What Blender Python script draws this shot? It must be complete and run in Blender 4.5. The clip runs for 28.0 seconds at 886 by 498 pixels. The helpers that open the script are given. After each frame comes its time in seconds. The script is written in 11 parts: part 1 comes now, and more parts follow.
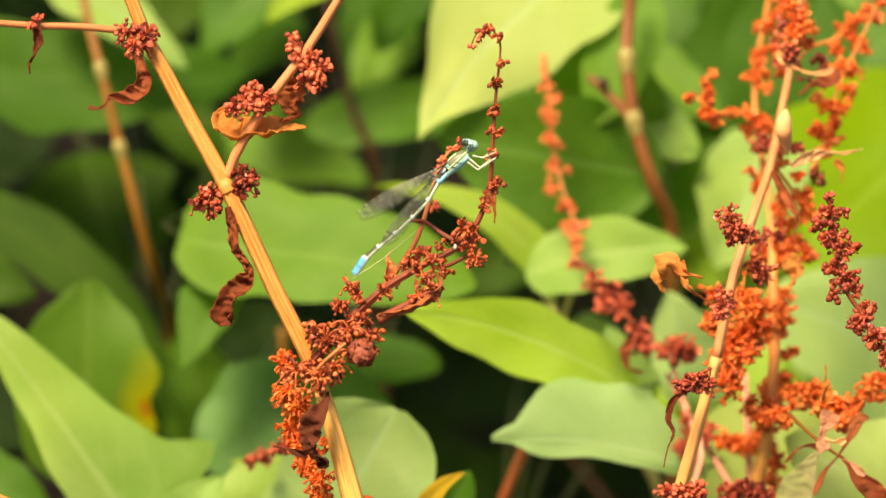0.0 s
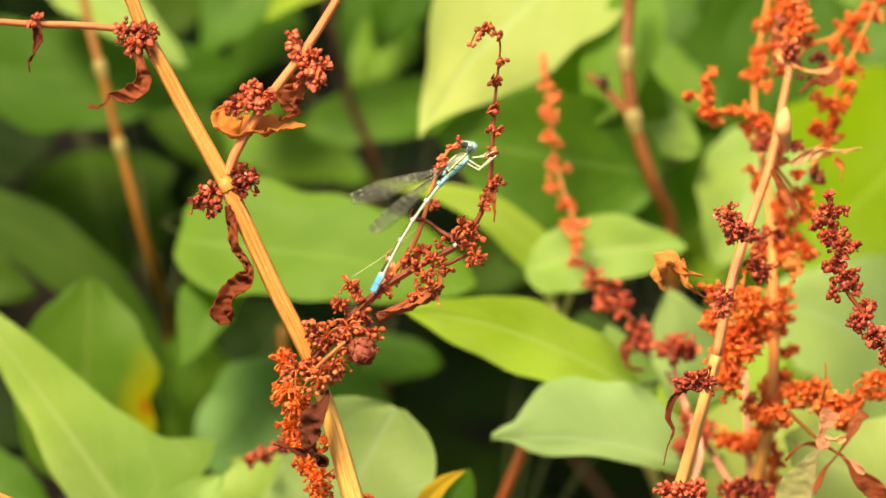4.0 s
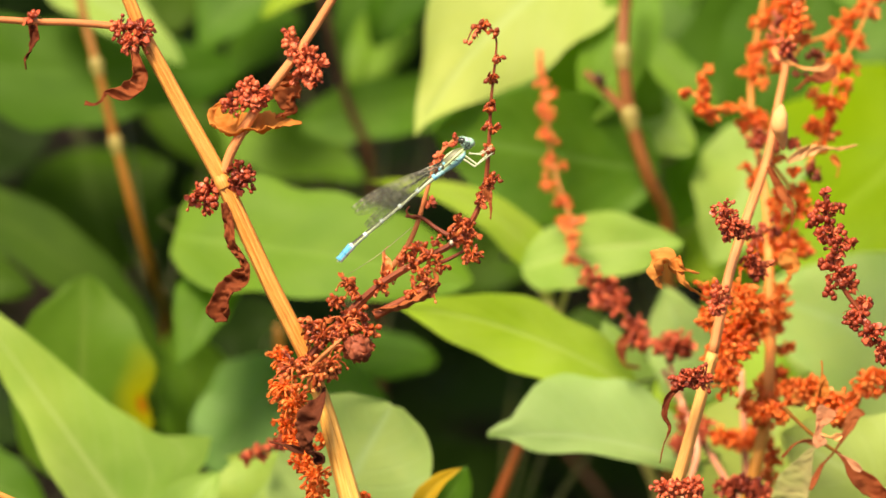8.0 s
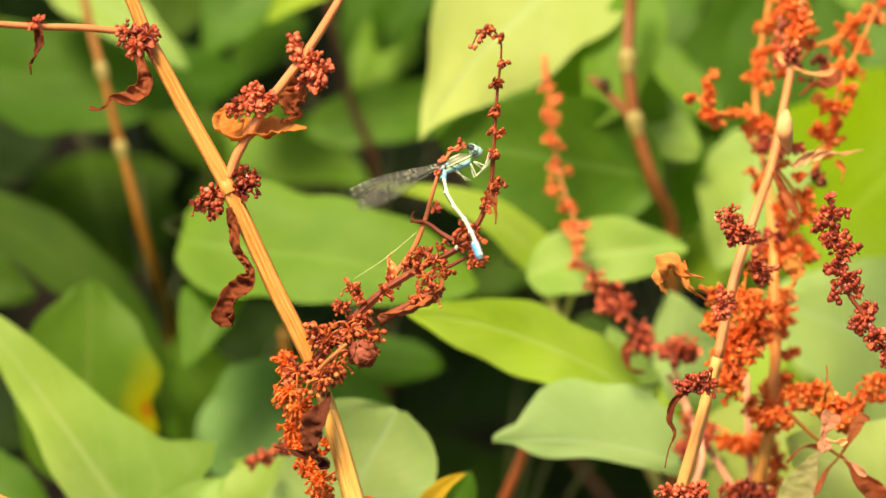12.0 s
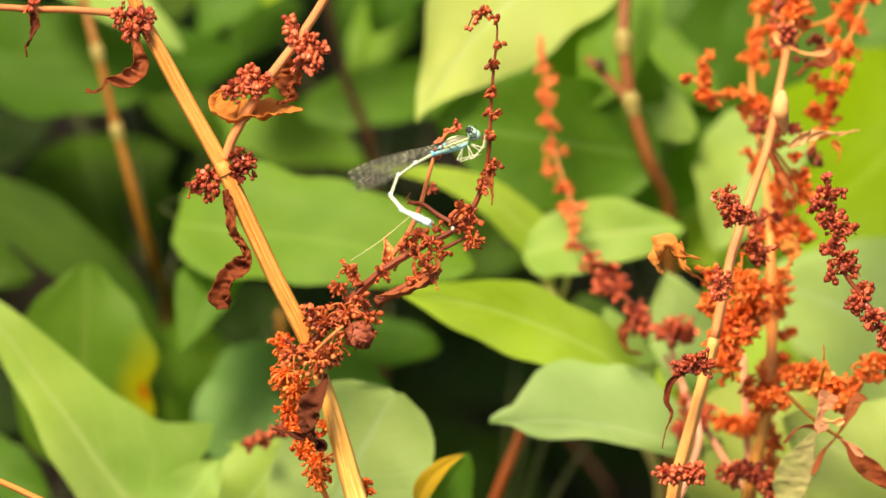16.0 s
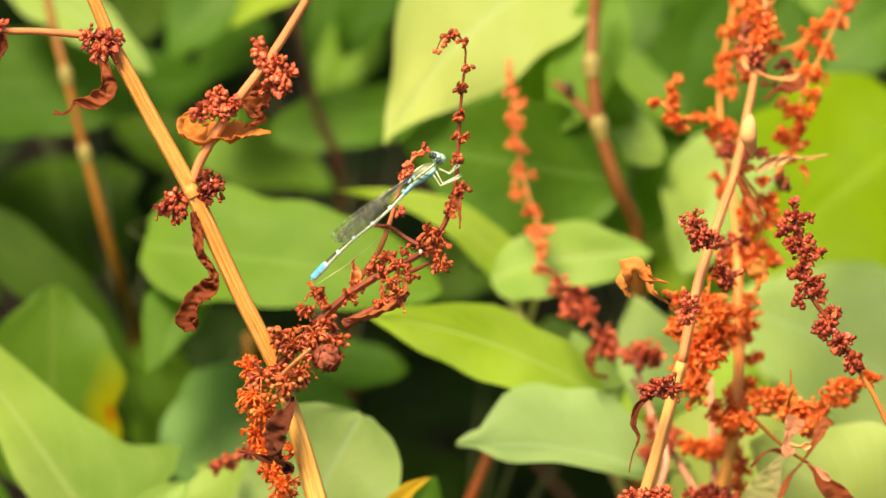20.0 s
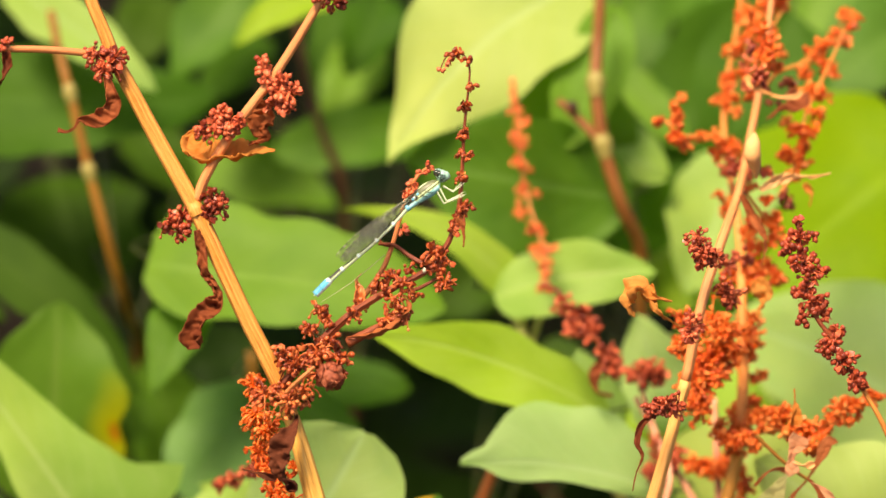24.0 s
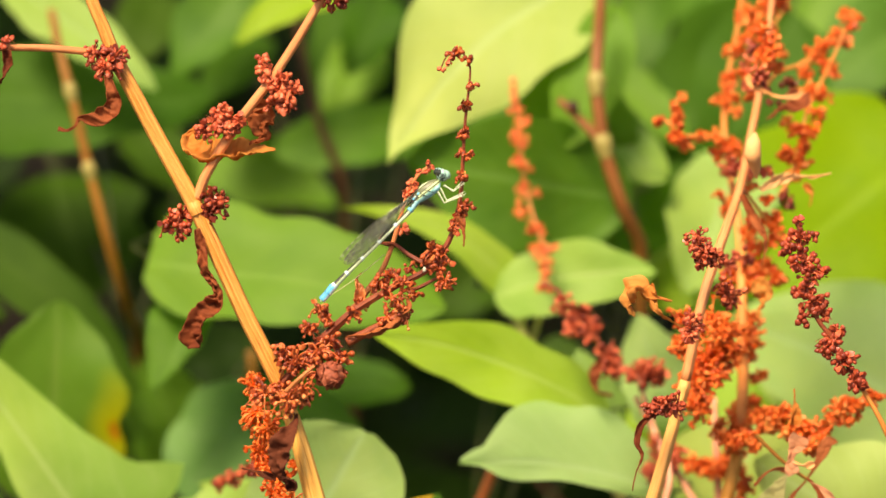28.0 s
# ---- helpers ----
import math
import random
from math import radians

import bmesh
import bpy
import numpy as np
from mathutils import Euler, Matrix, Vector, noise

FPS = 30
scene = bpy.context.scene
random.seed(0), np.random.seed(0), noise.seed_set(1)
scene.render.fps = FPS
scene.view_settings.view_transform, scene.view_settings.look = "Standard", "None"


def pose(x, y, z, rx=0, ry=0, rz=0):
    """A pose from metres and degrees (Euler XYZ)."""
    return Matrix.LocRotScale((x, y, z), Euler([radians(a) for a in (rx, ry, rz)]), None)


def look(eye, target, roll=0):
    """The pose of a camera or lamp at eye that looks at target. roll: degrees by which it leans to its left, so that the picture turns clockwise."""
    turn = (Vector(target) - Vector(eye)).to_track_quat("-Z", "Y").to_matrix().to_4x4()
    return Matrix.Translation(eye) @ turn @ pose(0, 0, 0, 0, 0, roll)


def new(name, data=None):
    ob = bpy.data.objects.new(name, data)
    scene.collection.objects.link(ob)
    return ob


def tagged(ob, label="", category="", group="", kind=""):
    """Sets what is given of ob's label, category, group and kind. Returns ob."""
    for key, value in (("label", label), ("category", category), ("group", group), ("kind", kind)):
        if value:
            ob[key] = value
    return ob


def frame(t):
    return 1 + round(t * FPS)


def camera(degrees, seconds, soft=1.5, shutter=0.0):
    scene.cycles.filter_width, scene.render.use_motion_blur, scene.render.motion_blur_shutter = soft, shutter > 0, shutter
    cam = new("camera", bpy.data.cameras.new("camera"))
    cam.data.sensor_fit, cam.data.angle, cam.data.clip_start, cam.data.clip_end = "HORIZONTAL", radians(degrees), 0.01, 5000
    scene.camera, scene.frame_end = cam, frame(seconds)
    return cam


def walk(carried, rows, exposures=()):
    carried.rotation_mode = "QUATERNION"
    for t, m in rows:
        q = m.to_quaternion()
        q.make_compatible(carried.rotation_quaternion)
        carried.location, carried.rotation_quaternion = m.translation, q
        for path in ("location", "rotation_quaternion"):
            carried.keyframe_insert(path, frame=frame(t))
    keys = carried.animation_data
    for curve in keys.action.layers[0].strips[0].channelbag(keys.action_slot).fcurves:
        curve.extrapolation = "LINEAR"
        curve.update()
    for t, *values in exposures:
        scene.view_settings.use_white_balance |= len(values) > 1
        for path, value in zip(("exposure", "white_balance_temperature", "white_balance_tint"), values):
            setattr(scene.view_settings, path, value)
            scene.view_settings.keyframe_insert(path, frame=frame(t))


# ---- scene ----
# The camera stands still on one spot and is held by hand: it only turns a little.
cam = camera(12, 28.0, soft=1.6, shutter=0.25)
STAND = look((0.00000, -0.67604, 0.81524), (0, 0, 0.5))
cam.data.dof.use_dof = True
cam.data.dof.focus_distance = 0.747
cam.data.dof.aperture_fstop = 10.5


def aim(yaw, pitch, roll):
    return STAND @ pose(0, 0, 0, 0, yaw, 0) @ pose(0, 0, 0, pitch, 0, 0) @ pose(0, 0, 0, 0, 0, roll)


walk(cam, [
    (0, aim(-0.160, 0.163, 0.025)),
    (0.5, aim(-0.173, 0.217, -0.004)),
    (1, aim(-0.135, 0.262, 0.028)),
    (1.5, aim(-0.117, 0.198, -0.090)),
    (2, aim(-0.044, 0.126, -0.052)),
    (2.5, aim(0.085, -0.027, -0.105)),
    (3, aim(0.000, 0.000, -0.000)),
    (3.5, aim(-0.150, 0.143, 0.023)),
    (5.5, aim(-0.104, -0.027, -0.058)),
    (6, aim(-0.036, -0.128, -0.063)),
    (6.5, aim(-0.046, -0.055, 0.016)),
    (7, aim(-0.153, 0.031, 0.055)),
    (7.5, aim(-0.226, 0.075, 0.006)),
    (8, aim(-0.212, 0.105, -0.003)),
    (8.5, aim(-0.156, 0.082, -0.023)),
    (9, aim(-0.024, 0.013, -0.045)),
    (9.5, aim(0.070, 0.060, -0.068)),
    (10, aim(0.093, 0.187, -0.025)),
    (10.5, aim(-0.035, 0.236, -0.001)),
    (11, aim(-0.188, 0.185, -0.039)),
    (11.5, aim(-0.159, 0.176, 0.008)),
    (13.5, aim(-0.077, 0.155, -0.064)),
    (14, aim(-0.195, 0.204, -0.101)),
    (14.5, aim(-0.219, 0.154, -0.206)),
    (15, aim(-0.227, 0.030, -0.161)),
    (15.5, aim(-0.201, -0.071, -0.216)),
    (16, aim(-0.192, -0.081, -0.191)),
    (16.5, aim(-0.301, 0.014, -0.061)),
    (17, aim(-0.382, 0.078, -0.106)),
    (17.5, aim(-0.472, 0.110, -0.111)),
    (18, aim(-0.496, 0.007, -0.176)),
    (18.5, aim(-0.448, 0.005, -0.081)),
    (19, aim(-0.430, 0.000, -0.069)),
    (19.5, aim(-0.504, 0.164, 0.061)),
    (20, aim(-0.632, 0.233, 0.013)),
    (20.5, aim(-0.662, 0.328, 0.085)),
    (21, aim(-0.695, 0.372, 0.082)),
    (21.5, aim(-0.666, 0.287, -0.066)),
    (23.5, aim(-0.534, 0.394, 0.024)),
    (24, aim(-0.579, 0.482, 0.078)),
    (24.5, aim(-0.535, 0.581, 0.030)),
    (25, aim(-0.625, 0.644, 0.067)),
    (25.5, aim(-0.664, 0.610, 0.085)),
    (26, aim(-0.580, 0.543, 0.112)),
    (26.5, aim(-0.494, 0.428, 0.026)),
    (27, aim(-0.547, 0.426, 0.126)),
    (27.5, aim(-0.608, 0.446, 0.085)),
    (28, aim(-0.577, 0.473, 0.180)),
], exposures=[(0, 0.545, 8800, 15), (28, 0.545, 8800, 15)])

# ---- daylight: a bright, thinly veiled sky ----
SUN_HEIGHT, SUN_TURN = radians(66), radians(222)
world = bpy.data.worlds.new("sky")
scene.world = world
world.use_nodes = True
sky = world.node_tree.nodes.new("ShaderNodeTexSky")
sky.sky_type, sky.sun_disc = "NISHITA", False
sky.sun_elevation, sky.sun_rotation = SUN_HEIGHT, SUN_TURN
sky.air_density, sky.dust_density = 1.0, 3.0
back = world.node_tree.nodes["Background"]
back.inputs["Strength"].default_value = 0.125
world.node_tree.links.new(sky.outputs[0], back.inputs["Color"])
sun = new("sun", bpy.data.lights.new("sun", "SUN"))
sun.data.energy, sun.data.angle, sun.data.color = 4.5, radians(18), (1.0, 0.95, 0.86)
sun_way = Vector((math.sin(SUN_TURN) * math.cos(SUN_HEIGHT), math.cos(SUN_TURN) * math.cos(SUN_HEIGHT), math.sin(SUN_HEIGHT)))
sun.matrix_world = look(sun_way * 20, (0, 0, 0))


# ---- materials ----
class Nodes:
    """A short way to wire a node material."""

    def __init__(self, name):
        self.mat = bpy.data.materials.new(name)
        self.mat.use_nodes = True
        self.tree = self.mat.node_tree
        self.bsdf = self.tree.nodes["Principled BSDF"]
        self.out = self.tree.nodes["Material Output"]

    def add(self, kind, links=(), **values):
        node = self.tree.nodes.new(kind)
        for key, value in values.items():
            setattr(node, key, value)
        for slot, value in links:
            if hasattr(value, "is_linked"):
                self.tree.links.new(value, node.inputs[slot])
            else:
                node.inputs[slot].default_value = value
        return node

    def math(self, op, a, b=0.0):
        return self.add("ShaderNodeMath", [(0, a), (1, b)], operation=op).outputs[0]

    def noise(self, where, scale, detail=4.0, rough=0.55):
        return self.add("ShaderNodeTexNoise", [("Vector", where), ("Scale", scale), ("Detail", detail), ("Roughness", rough)]).outputs[0]

    def ramp(self, fac, stops):
        node = self.add("ShaderNodeValToRGB", [(0, fac)])
        ramp = node.color_ramp
        while len(ramp.elements) < len(stops):
            ramp.elements.new(0.5)
        for element, (place, colour) in zip(ramp.elements, stops):
            element.position, element.color = place, (*colour, 1)
        return node.outputs[0]

    def mix(self, fac, a, b, blend="MIX"):
        node = self.add("ShaderNodeMix", data_type="RGBA", blend_type=blend)
        for slot, value in ((0, fac), (6, a), (7, b)):
            if hasattr(value, "is_linked"):
                self.tree.links.new(value, node.inputs[slot])
            else:
                node.inputs[slot].default_value = (*value, 1) if isinstance(value, tuple) else value
        return node.outputs[2]

    def set(self, **values):
        for key, value in values.items():
            slot = self.bsdf.inputs[key.replace("_", " ")]
            if hasattr(value, "is_linked"):
                self.tree.links.new(value, slot)
            else:
                slot.default_value = (*value, 1) if isinstance(value, tuple) and len(value) == 3 else value

    def bump(self, height, strength, distance):
        node = self.add("ShaderNodeBump", [("Height", height), ("Strength", strength), ("Distance", distance)])
        self.tree.links.new(node.outputs[0], self.bsdf.inputs["Normal"])
        return node.outputs[0]

    def coords(self, kind="Object"):
        return self.add("ShaderNodeTexCoord").outputs[kind]


def leaf_material(name, low, high, rib, through_colour, thin=0.42, spots=None, rough=0.5, gloss=0.14):
    n = Nodes(name)
    where, uv = n.coords(), n.coords("UV")
    split = n.add("ShaderNodeSeparateXYZ", [(0, uv)])
    across = n.math("ABSOLUTE", n.math("SUBTRACT", split.outputs[0], 0.5))
    along = split.outputs[1]
    random_tint = n.add("ShaderNodeObjectInfo").outputs["Random"]
    blotch = n.noise(where, 55.0, 5.0)
    fine = n.noise(where, 900.0, 3.0)
    colour = n.mix(n.add("ShaderNodeMapRange", [(0, blotch), (1, 0.32), (2, 0.68)]).outputs[0], low, high)
    colour = n.mix(n.math("MULTIPLY", random_tint, 0.35), colour, high)
    patch = n.add("ShaderNodeMapRange", [(0, n.noise(where, 24.0, 3.0)), (1, 0.42), (2, 0.66)]).outputs[0]
    colour = n.mix(n.math("MULTIPLY", patch, 0.55), colour, rib)
    sunned = n.add("ShaderNodeMapRange", [(0, n.noise(where, 15.0, 2.0)), (1, 0.42), (2, 0.62)]).outputs[0]
    colour = n.mix(n.math("MULTIPLY", sunned, 0.6), colour, (high[0] * 1.16, high[1] * 1.0, high[2] * 0.7))
    cloudy = n.add("ShaderNodeMapRange", [(0, n.noise(where, 130.0, 4.0, 0.65)), (1, 0.45), (2, 0.7)]).outputs[0]
    colour = n.mix(n.math("MULTIPLY", cloudy, 0.45), colour, low)
    # veins: a pale midrib, and side veins that sweep towards the tip
    sweep = n.math("SUBTRACT", n.math("MULTIPLY", along, 9.0), n.math("MULTIPLY", across, 5.5))
    sweep = n.math("ADD", sweep, n.math("MULTIPLY", n.noise(where, 90.0, 2.0), 0.5))
    wave = n.math("ABSOLUTE", n.math("SUBTRACT", n.math("FRACT", sweep), 0.5))
    side = n.add("ShaderNodeMapRange", [(0, wave), (1, 0.0), (2, 0.09), (3, 1.0), (4, 0.0)]).outputs[0]
    mid = n.add("ShaderNodeMapRange", [(0, across), (1, 0.008), (2, 0.045), (3, 1.0), (4, 0.0)]).outputs[0]
    vein = n.math("MAXIMUM", n.math("MULTIPLY", side, 0.38), mid)
    colour = n.mix(n.math("MULTIPLY", vein, 0.6), colour, rib)
    colour = n.mix(n.math("MULTIPLY", fine, 0.18), colour, low)
    if spots:
        # one margin has yellowed, with a rusty spot on it
        off = n.math("ADD", n.math("POWER", n.math("MULTIPLY", n.math("SUBTRACT", split.outputs[0], 0.95), 1.4), 2.0), n.math("POWER", n.math("SUBTRACT", along, 0.41), 2.0))
        off = n.math("ADD", n.math("SQRT", off), n.math("MULTIPLY", n.math("SUBTRACT", blotch, 0.5), 0.12))
        edge = n.add("ShaderNodeMapRange", [(0, off), (1, 0.03), (2, 0.32), (3, 1.0), (4, 0.0)]).outputs[0]
        spot = n.add("ShaderNodeMapRange", [(0, off), (1, 0.02), (2, 0.075), (3, 1.0), (4, 0.0)]).outputs[0]
        colour = n.mix(n.math("MULTIPLY", edge, 0.9), colour, (0.50, 0.46, 0.012))
        colour = n.mix(spot, colour, spots)
    n.set(Base_Color=colour, Roughness=rough, Specular_IOR_Level=gloss)
    height = n.math("SUBTRACT", n.math("MULTIPLY", n.noise(where, 260.0, 4.0), 0.6), n.math("MULTIPLY", vein, 0.8))
    bent = n.bump(height, 0.35, 0.0006)
    glow = n.add("ShaderNodeBsdfTranslucent", [("Color", n.mix(0.35, through_colour, colour)), ("Normal", bent)])
    both = n.add("ShaderNodeMixShader", [(0, thin), (1, n.bsdf.outputs[0]), (2, glow.outputs[0])])
    n.tree.links.new(both.outputs[0], n.out.inputs[0])
    return n.mat


def dry_material(name, low, mid, high, scale=420.0, rough=0.42, stretch=(1, 1, 1), bump=0.5, depth=0.0003, thin=0.0):
    n = Nodes(name)
    where = n.add("ShaderNodeMapping", [("Vector", n.coords()), ("Scale", stretch)]).outputs[0]
    tint = n.add("ShaderNodeObjectInfo").outputs["Random"]
    mottle = n.noise(where, scale, 5.0, 0.6)
    broad = n.noise(n.coords(), 70.0, 3.0)
    value = n.math("ADD", n.math("MULTIPLY", mottle, 0.55), n.math("MULTIPLY", broad, 0.45))
    value = n.math("ADD", value, n.math("MULTIPLY", n.math("SUBTRACT", tint, 0.5), 0.16))
    island = n.add("ShaderNodeNewGeometry").outputs["Random Per Island"]
    value = n.math("ADD", value, n.math("MULTIPLY", n.math("SUBTRACT", island, 0.5), 0.34))
    colour = n.ramp(value, [(0.3, low), (0.5, mid), (0.72, high)])
    n.set(Base_Color=colour, Roughness=rough, Specular_IOR_Level=0.15 if rough > 0.6 else 0.35)
    bent = n.bump(mottle, bump, depth)
    if thin:
        glow = n.add("ShaderNodeBsdfTranslucent", [("Color", n.mix(0.5, colour, high)), ("Normal", bent)])
        both = n.add("ShaderNodeMixShader", [(0, thin), (1, n.bsdf.outputs[0]), (2, glow.outputs[0])])
        n.tree.links.new(both.outputs[0], n.out.inputs[0])
    return n.mat


def stem_material(name, groove, body, ridge, rough=0.5):
    """Striped along the stem: the mesh gives the angle round the stem as u and the length as v."""
    n = Nodes(name)
    uv, where = n.coords("UV"), n.coords()
    split = n.add("ShaderNodeSeparateXYZ", [(0, uv)])
    flow = n.add("ShaderNodeCombineXYZ", [(0, n.math("MULTIPLY", split.outputs[0], 34.0)), (1, n.math("MULTIPLY", split.outputs[1], 9.0))]).outputs[0]
    streak = n.noise(flow, 1.0, 5.0, 0.65)
    blotch = n.noise(where, 90.0, 3.0)
    value = n.math("ADD", n.math("MULTIPLY", streak, 0.7), n.math("MULTIPLY", blotch, 0.3))
    n.set(Base_Color=n.ramp(value, [(0.34, groove), (0.47, body), (0.68, ridge)]), Roughness=rough, Specular_IOR_Level=0.4)
    n.bump(streak, 0.5, 0.0003)
    return n.mat


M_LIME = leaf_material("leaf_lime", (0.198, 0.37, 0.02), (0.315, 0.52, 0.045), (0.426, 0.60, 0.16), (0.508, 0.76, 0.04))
M_PALE = leaf_material("leaf_pale", (0.198, 0.37, 0.07), (0.310, 0.50, 0.12), (0.409, 0.60, 0.24), (0.426, 0.74, 0.10), rough=0.45)
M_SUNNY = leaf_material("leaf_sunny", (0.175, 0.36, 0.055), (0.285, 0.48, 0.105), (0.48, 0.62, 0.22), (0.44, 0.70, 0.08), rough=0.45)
M_GREEN = leaf_material("leaf_green", (0.038, 0.128, 0.012), (0.072, 0.195, 0.017), (0.140, 0.285, 0.055), (0.165, 0.42, 0.016), thin=0.36)
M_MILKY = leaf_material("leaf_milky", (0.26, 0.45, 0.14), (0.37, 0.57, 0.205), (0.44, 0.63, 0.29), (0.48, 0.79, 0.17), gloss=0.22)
M_VIVID = leaf_material("leaf_vivid", (0.165, 0.34, 0.006), (0.245, 0.44, 0.01), (0.26, 0.45, 0.02), (0.35, 0.7, 0.008), thin=0.5)
# Paler leaf green with stronger light put into its colour.
M_SUNLIT = leaf_material("leaf_sunlit", (0.32, 0.45, 0.105), (0.425, 0.575, 0.175), (0.50, 0.65, 0.28), (0.55, 0.80, 0.145))
# Darker copy of the leaf green, with shade put into its colour.
M_SHADE = leaf_material("leaf_shaded_green", (0.020, 0.060, 0.005), (0.036, 0.094, 0.008), (0.072, 0.14, 0.023), (0.088, 0.21, 0.009), thin=0.32, gloss=0.05)
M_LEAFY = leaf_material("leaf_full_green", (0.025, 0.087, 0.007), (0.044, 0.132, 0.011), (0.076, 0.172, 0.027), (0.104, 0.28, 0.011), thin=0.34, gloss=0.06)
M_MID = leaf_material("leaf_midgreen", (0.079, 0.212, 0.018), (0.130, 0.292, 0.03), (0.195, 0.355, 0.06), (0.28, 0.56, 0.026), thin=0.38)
# Near-black green: the shade between the plants is put into this colour.
M_DEEP_SHADE = leaf_material("leaf_deep_shade", (0.006, 0.019, 0.004), (0.012, 0.033, 0.005), (0.02, 0.044, 0.009), (0.026, 0.066, 0.006), thin=0.2, gloss=0.03)
M_BLUE = leaf_material("leaf_bluish", (0.080, 0.216, 0.052), (0.132, 0.304, 0.080), (0.184, 0.344, 0.112), (0.176, 0.432, 0.064), thin=0.34)
M_TURN = leaf_material("leaf_yellowing", (0.068, 0.175, 0.016), (0.108, 0.24, 0.024), (0.17, 0.28, 0.05), (0.22, 0.40, 0.026), spots=(0.55, 0.09, 0.01))
M_GOLD = leaf_material("leaf_golden", (0.45, 0.26, 0.02), (0.62, 0.44, 0.04), (0.7, 0.5, 0.1), (0.8, 0.5, 0.04))
M_TAN = stem_material("straw_stem", (0.42, 0.13, 0.016), (0.83, 0.41, 0.085), (0.93, 0.64, 0.22))
M_STRAW_STEM = stem_material("orange_straw_stem", (0.32, 0.080, 0.011), (0.69, 0.265, 0.052), (0.84, 0.44, 0.13))
M_RUST_STEM = stem_material("rust_stem", (0.05, 0.008, 0.003), (0.20, 0.033, 0.010), (0.46, 0.12, 0.035), rough=0.5)
M_OLIVE_STEM = stem_material("olive_stem", (0.36, 0.12, 0.012), (0.53, 0.215, 0.026), (0.64, 0.31, 0.055))
M_ORANGE_STEM = stem_material("orange_stem", (0.50, 0.12, 0.020), (0.75, 0.25, 0.05), (0.85, 0.38, 0.11))
M_PEACH_STEM = stem_material("peach_stem", (0.50, 0.15, 0.045), (0.74, 0.27, 0.095), (0.83, 0.38, 0.16))
M_REDDISH_STEM = stem_material("reddish_stem", (0.12, 0.033, 0.008), (0.225, 0.072, 0.016), (0.31, 0.13, 0.032))
M_CREAM_STEM = stem_material("cream_stem", (0.70, 0.24, 0.06), (0.91, 0.41, 0.115), (0.95, 0.55, 0.19))
M_EMBER_STEM = stem_material("ember_stem", (0.22, 0.037, 0.012), (0.38, 0.085, 0.022), (0.50, 0.17, 0.05))
M_CORAL_STEM = stem_material("coral_stem", (0.42, 0.10, 0.03), (0.62, 0.20, 0.065), (0.74, 0.31, 0.12))
M_PINK_STEM = stem_material("pinkish_stem", (0.58, 0.19, 0.10), (0.78, 0.33, 0.20), (0.86, 0.46, 0.30))
M_GREEN_STEM = stem_material("leafy_stem", (0.15, 0.048, 0.006), (0.265, 0.102, 0.011), (0.33, 0.16, 0.022))
M_DARK_STEM = stem_material("dark_stem", (0.025, 0.010, 0.004), (0.048, 0.018, 0.007), (0.08, 0.032, 0.011))
M_NODE = stem_material("stem_node", (0.17, 0.13, 0.03), (0.28, 0.23, 0.06), (0.36, 0.32, 0.1))
M_SHOOT = stem_material("pale_shoot", (0.26, 0.22, 0.06), (0.38, 0.34, 0.11), (0.46, 0.42, 0.17))
M_PETIOLE = stem_material("petiole", (0.02, 0.028, 0.006), (0.038, 0.05, 0.009), (0.07, 0.08, 0.016))
M_RUST = dry_material("rust_seed", (0.16, 0.023, 0.009), (0.50, 0.094, 0.028), (0.80, 0.26, 0.085), rough=0.36)
M_ORANGE = dry_material("orange_seed", (0.60, 0.072, 0.014), (0.92, 0.180, 0.032), (0.97, 0.35, 0.09), thin=0.22)
M_RED = dry_material("red_seed", (0.17, 0.022, 0.012), (0.47, 0.078, 0.034), (0.74, 0.18, 0.080), rough=0.36, thin=0.08)
M_CORAL = dry_material("coral_seed", (0.46, 0.07, 0.02), (0.72, 0.145, 0.04), (0.86, 0.28, 0.09))
M_BROWN = dry_material("withered_leaf", (0.035, 0.008, 0.004), (0.14, 0.028, 0.010), (0.32, 0.085, 0.03), scale=300.0, rough=0.75, thin=0.12, bump=0.9)
M_AMBER = dry_material("amber_leaf", (0.28, 0.065, 0.013), (0.56, 0.165, 0.030), (0.76, 0.33, 0.085), scale=240.0, rough=0.7, thin=0.3, bump=0.9)
M_PAPER = dry_material("papery_leaf", (0.64, 0.23, 0.07), (0.86, 0.38, 0.135), (0.93, 0.51, 0.22), scale=260.0, rough=0.65, thin=0.1)
M_GRAIN = dry_material("cream_grain", (0.66, 0.56, 0.38), (0.80, 0.72, 0.54), (0.86, 0.80, 0.66))
M_CHOCOLATE = dry_material("chocolate_leaf", (0.015, 0.004, 0.003), (0.042, 0.010, 0.005), (0.11, 0.028, 0.012), scale=420.0, rough=0.8, bump=1.0)
M_DARKRED = dry_material("dark_red_seed", (0.13, 0.018, 0.012), (0.27, 0.045, 0.026), (0.42, 0.10, 0.05))
M_FLOWER = dry_material("dry_flower", (0.14, 0.030, 0.013), (0.30, 0.068, 0.032), (0.46, 0.14, 0.068), scale=800.0, rough=0.6, bump=0.8)
# Soil is near-black: the shade in the leaf gaps is in its colour.
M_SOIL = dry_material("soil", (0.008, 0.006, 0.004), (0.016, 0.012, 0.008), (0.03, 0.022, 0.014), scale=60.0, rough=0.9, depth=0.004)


# ---- mesh helpers ----
def thing(name, at, label, category, group=""):
    return tagged(place(new(name), at), label, category, group)


def place(ob, at):
    ob.location = at
    return ob


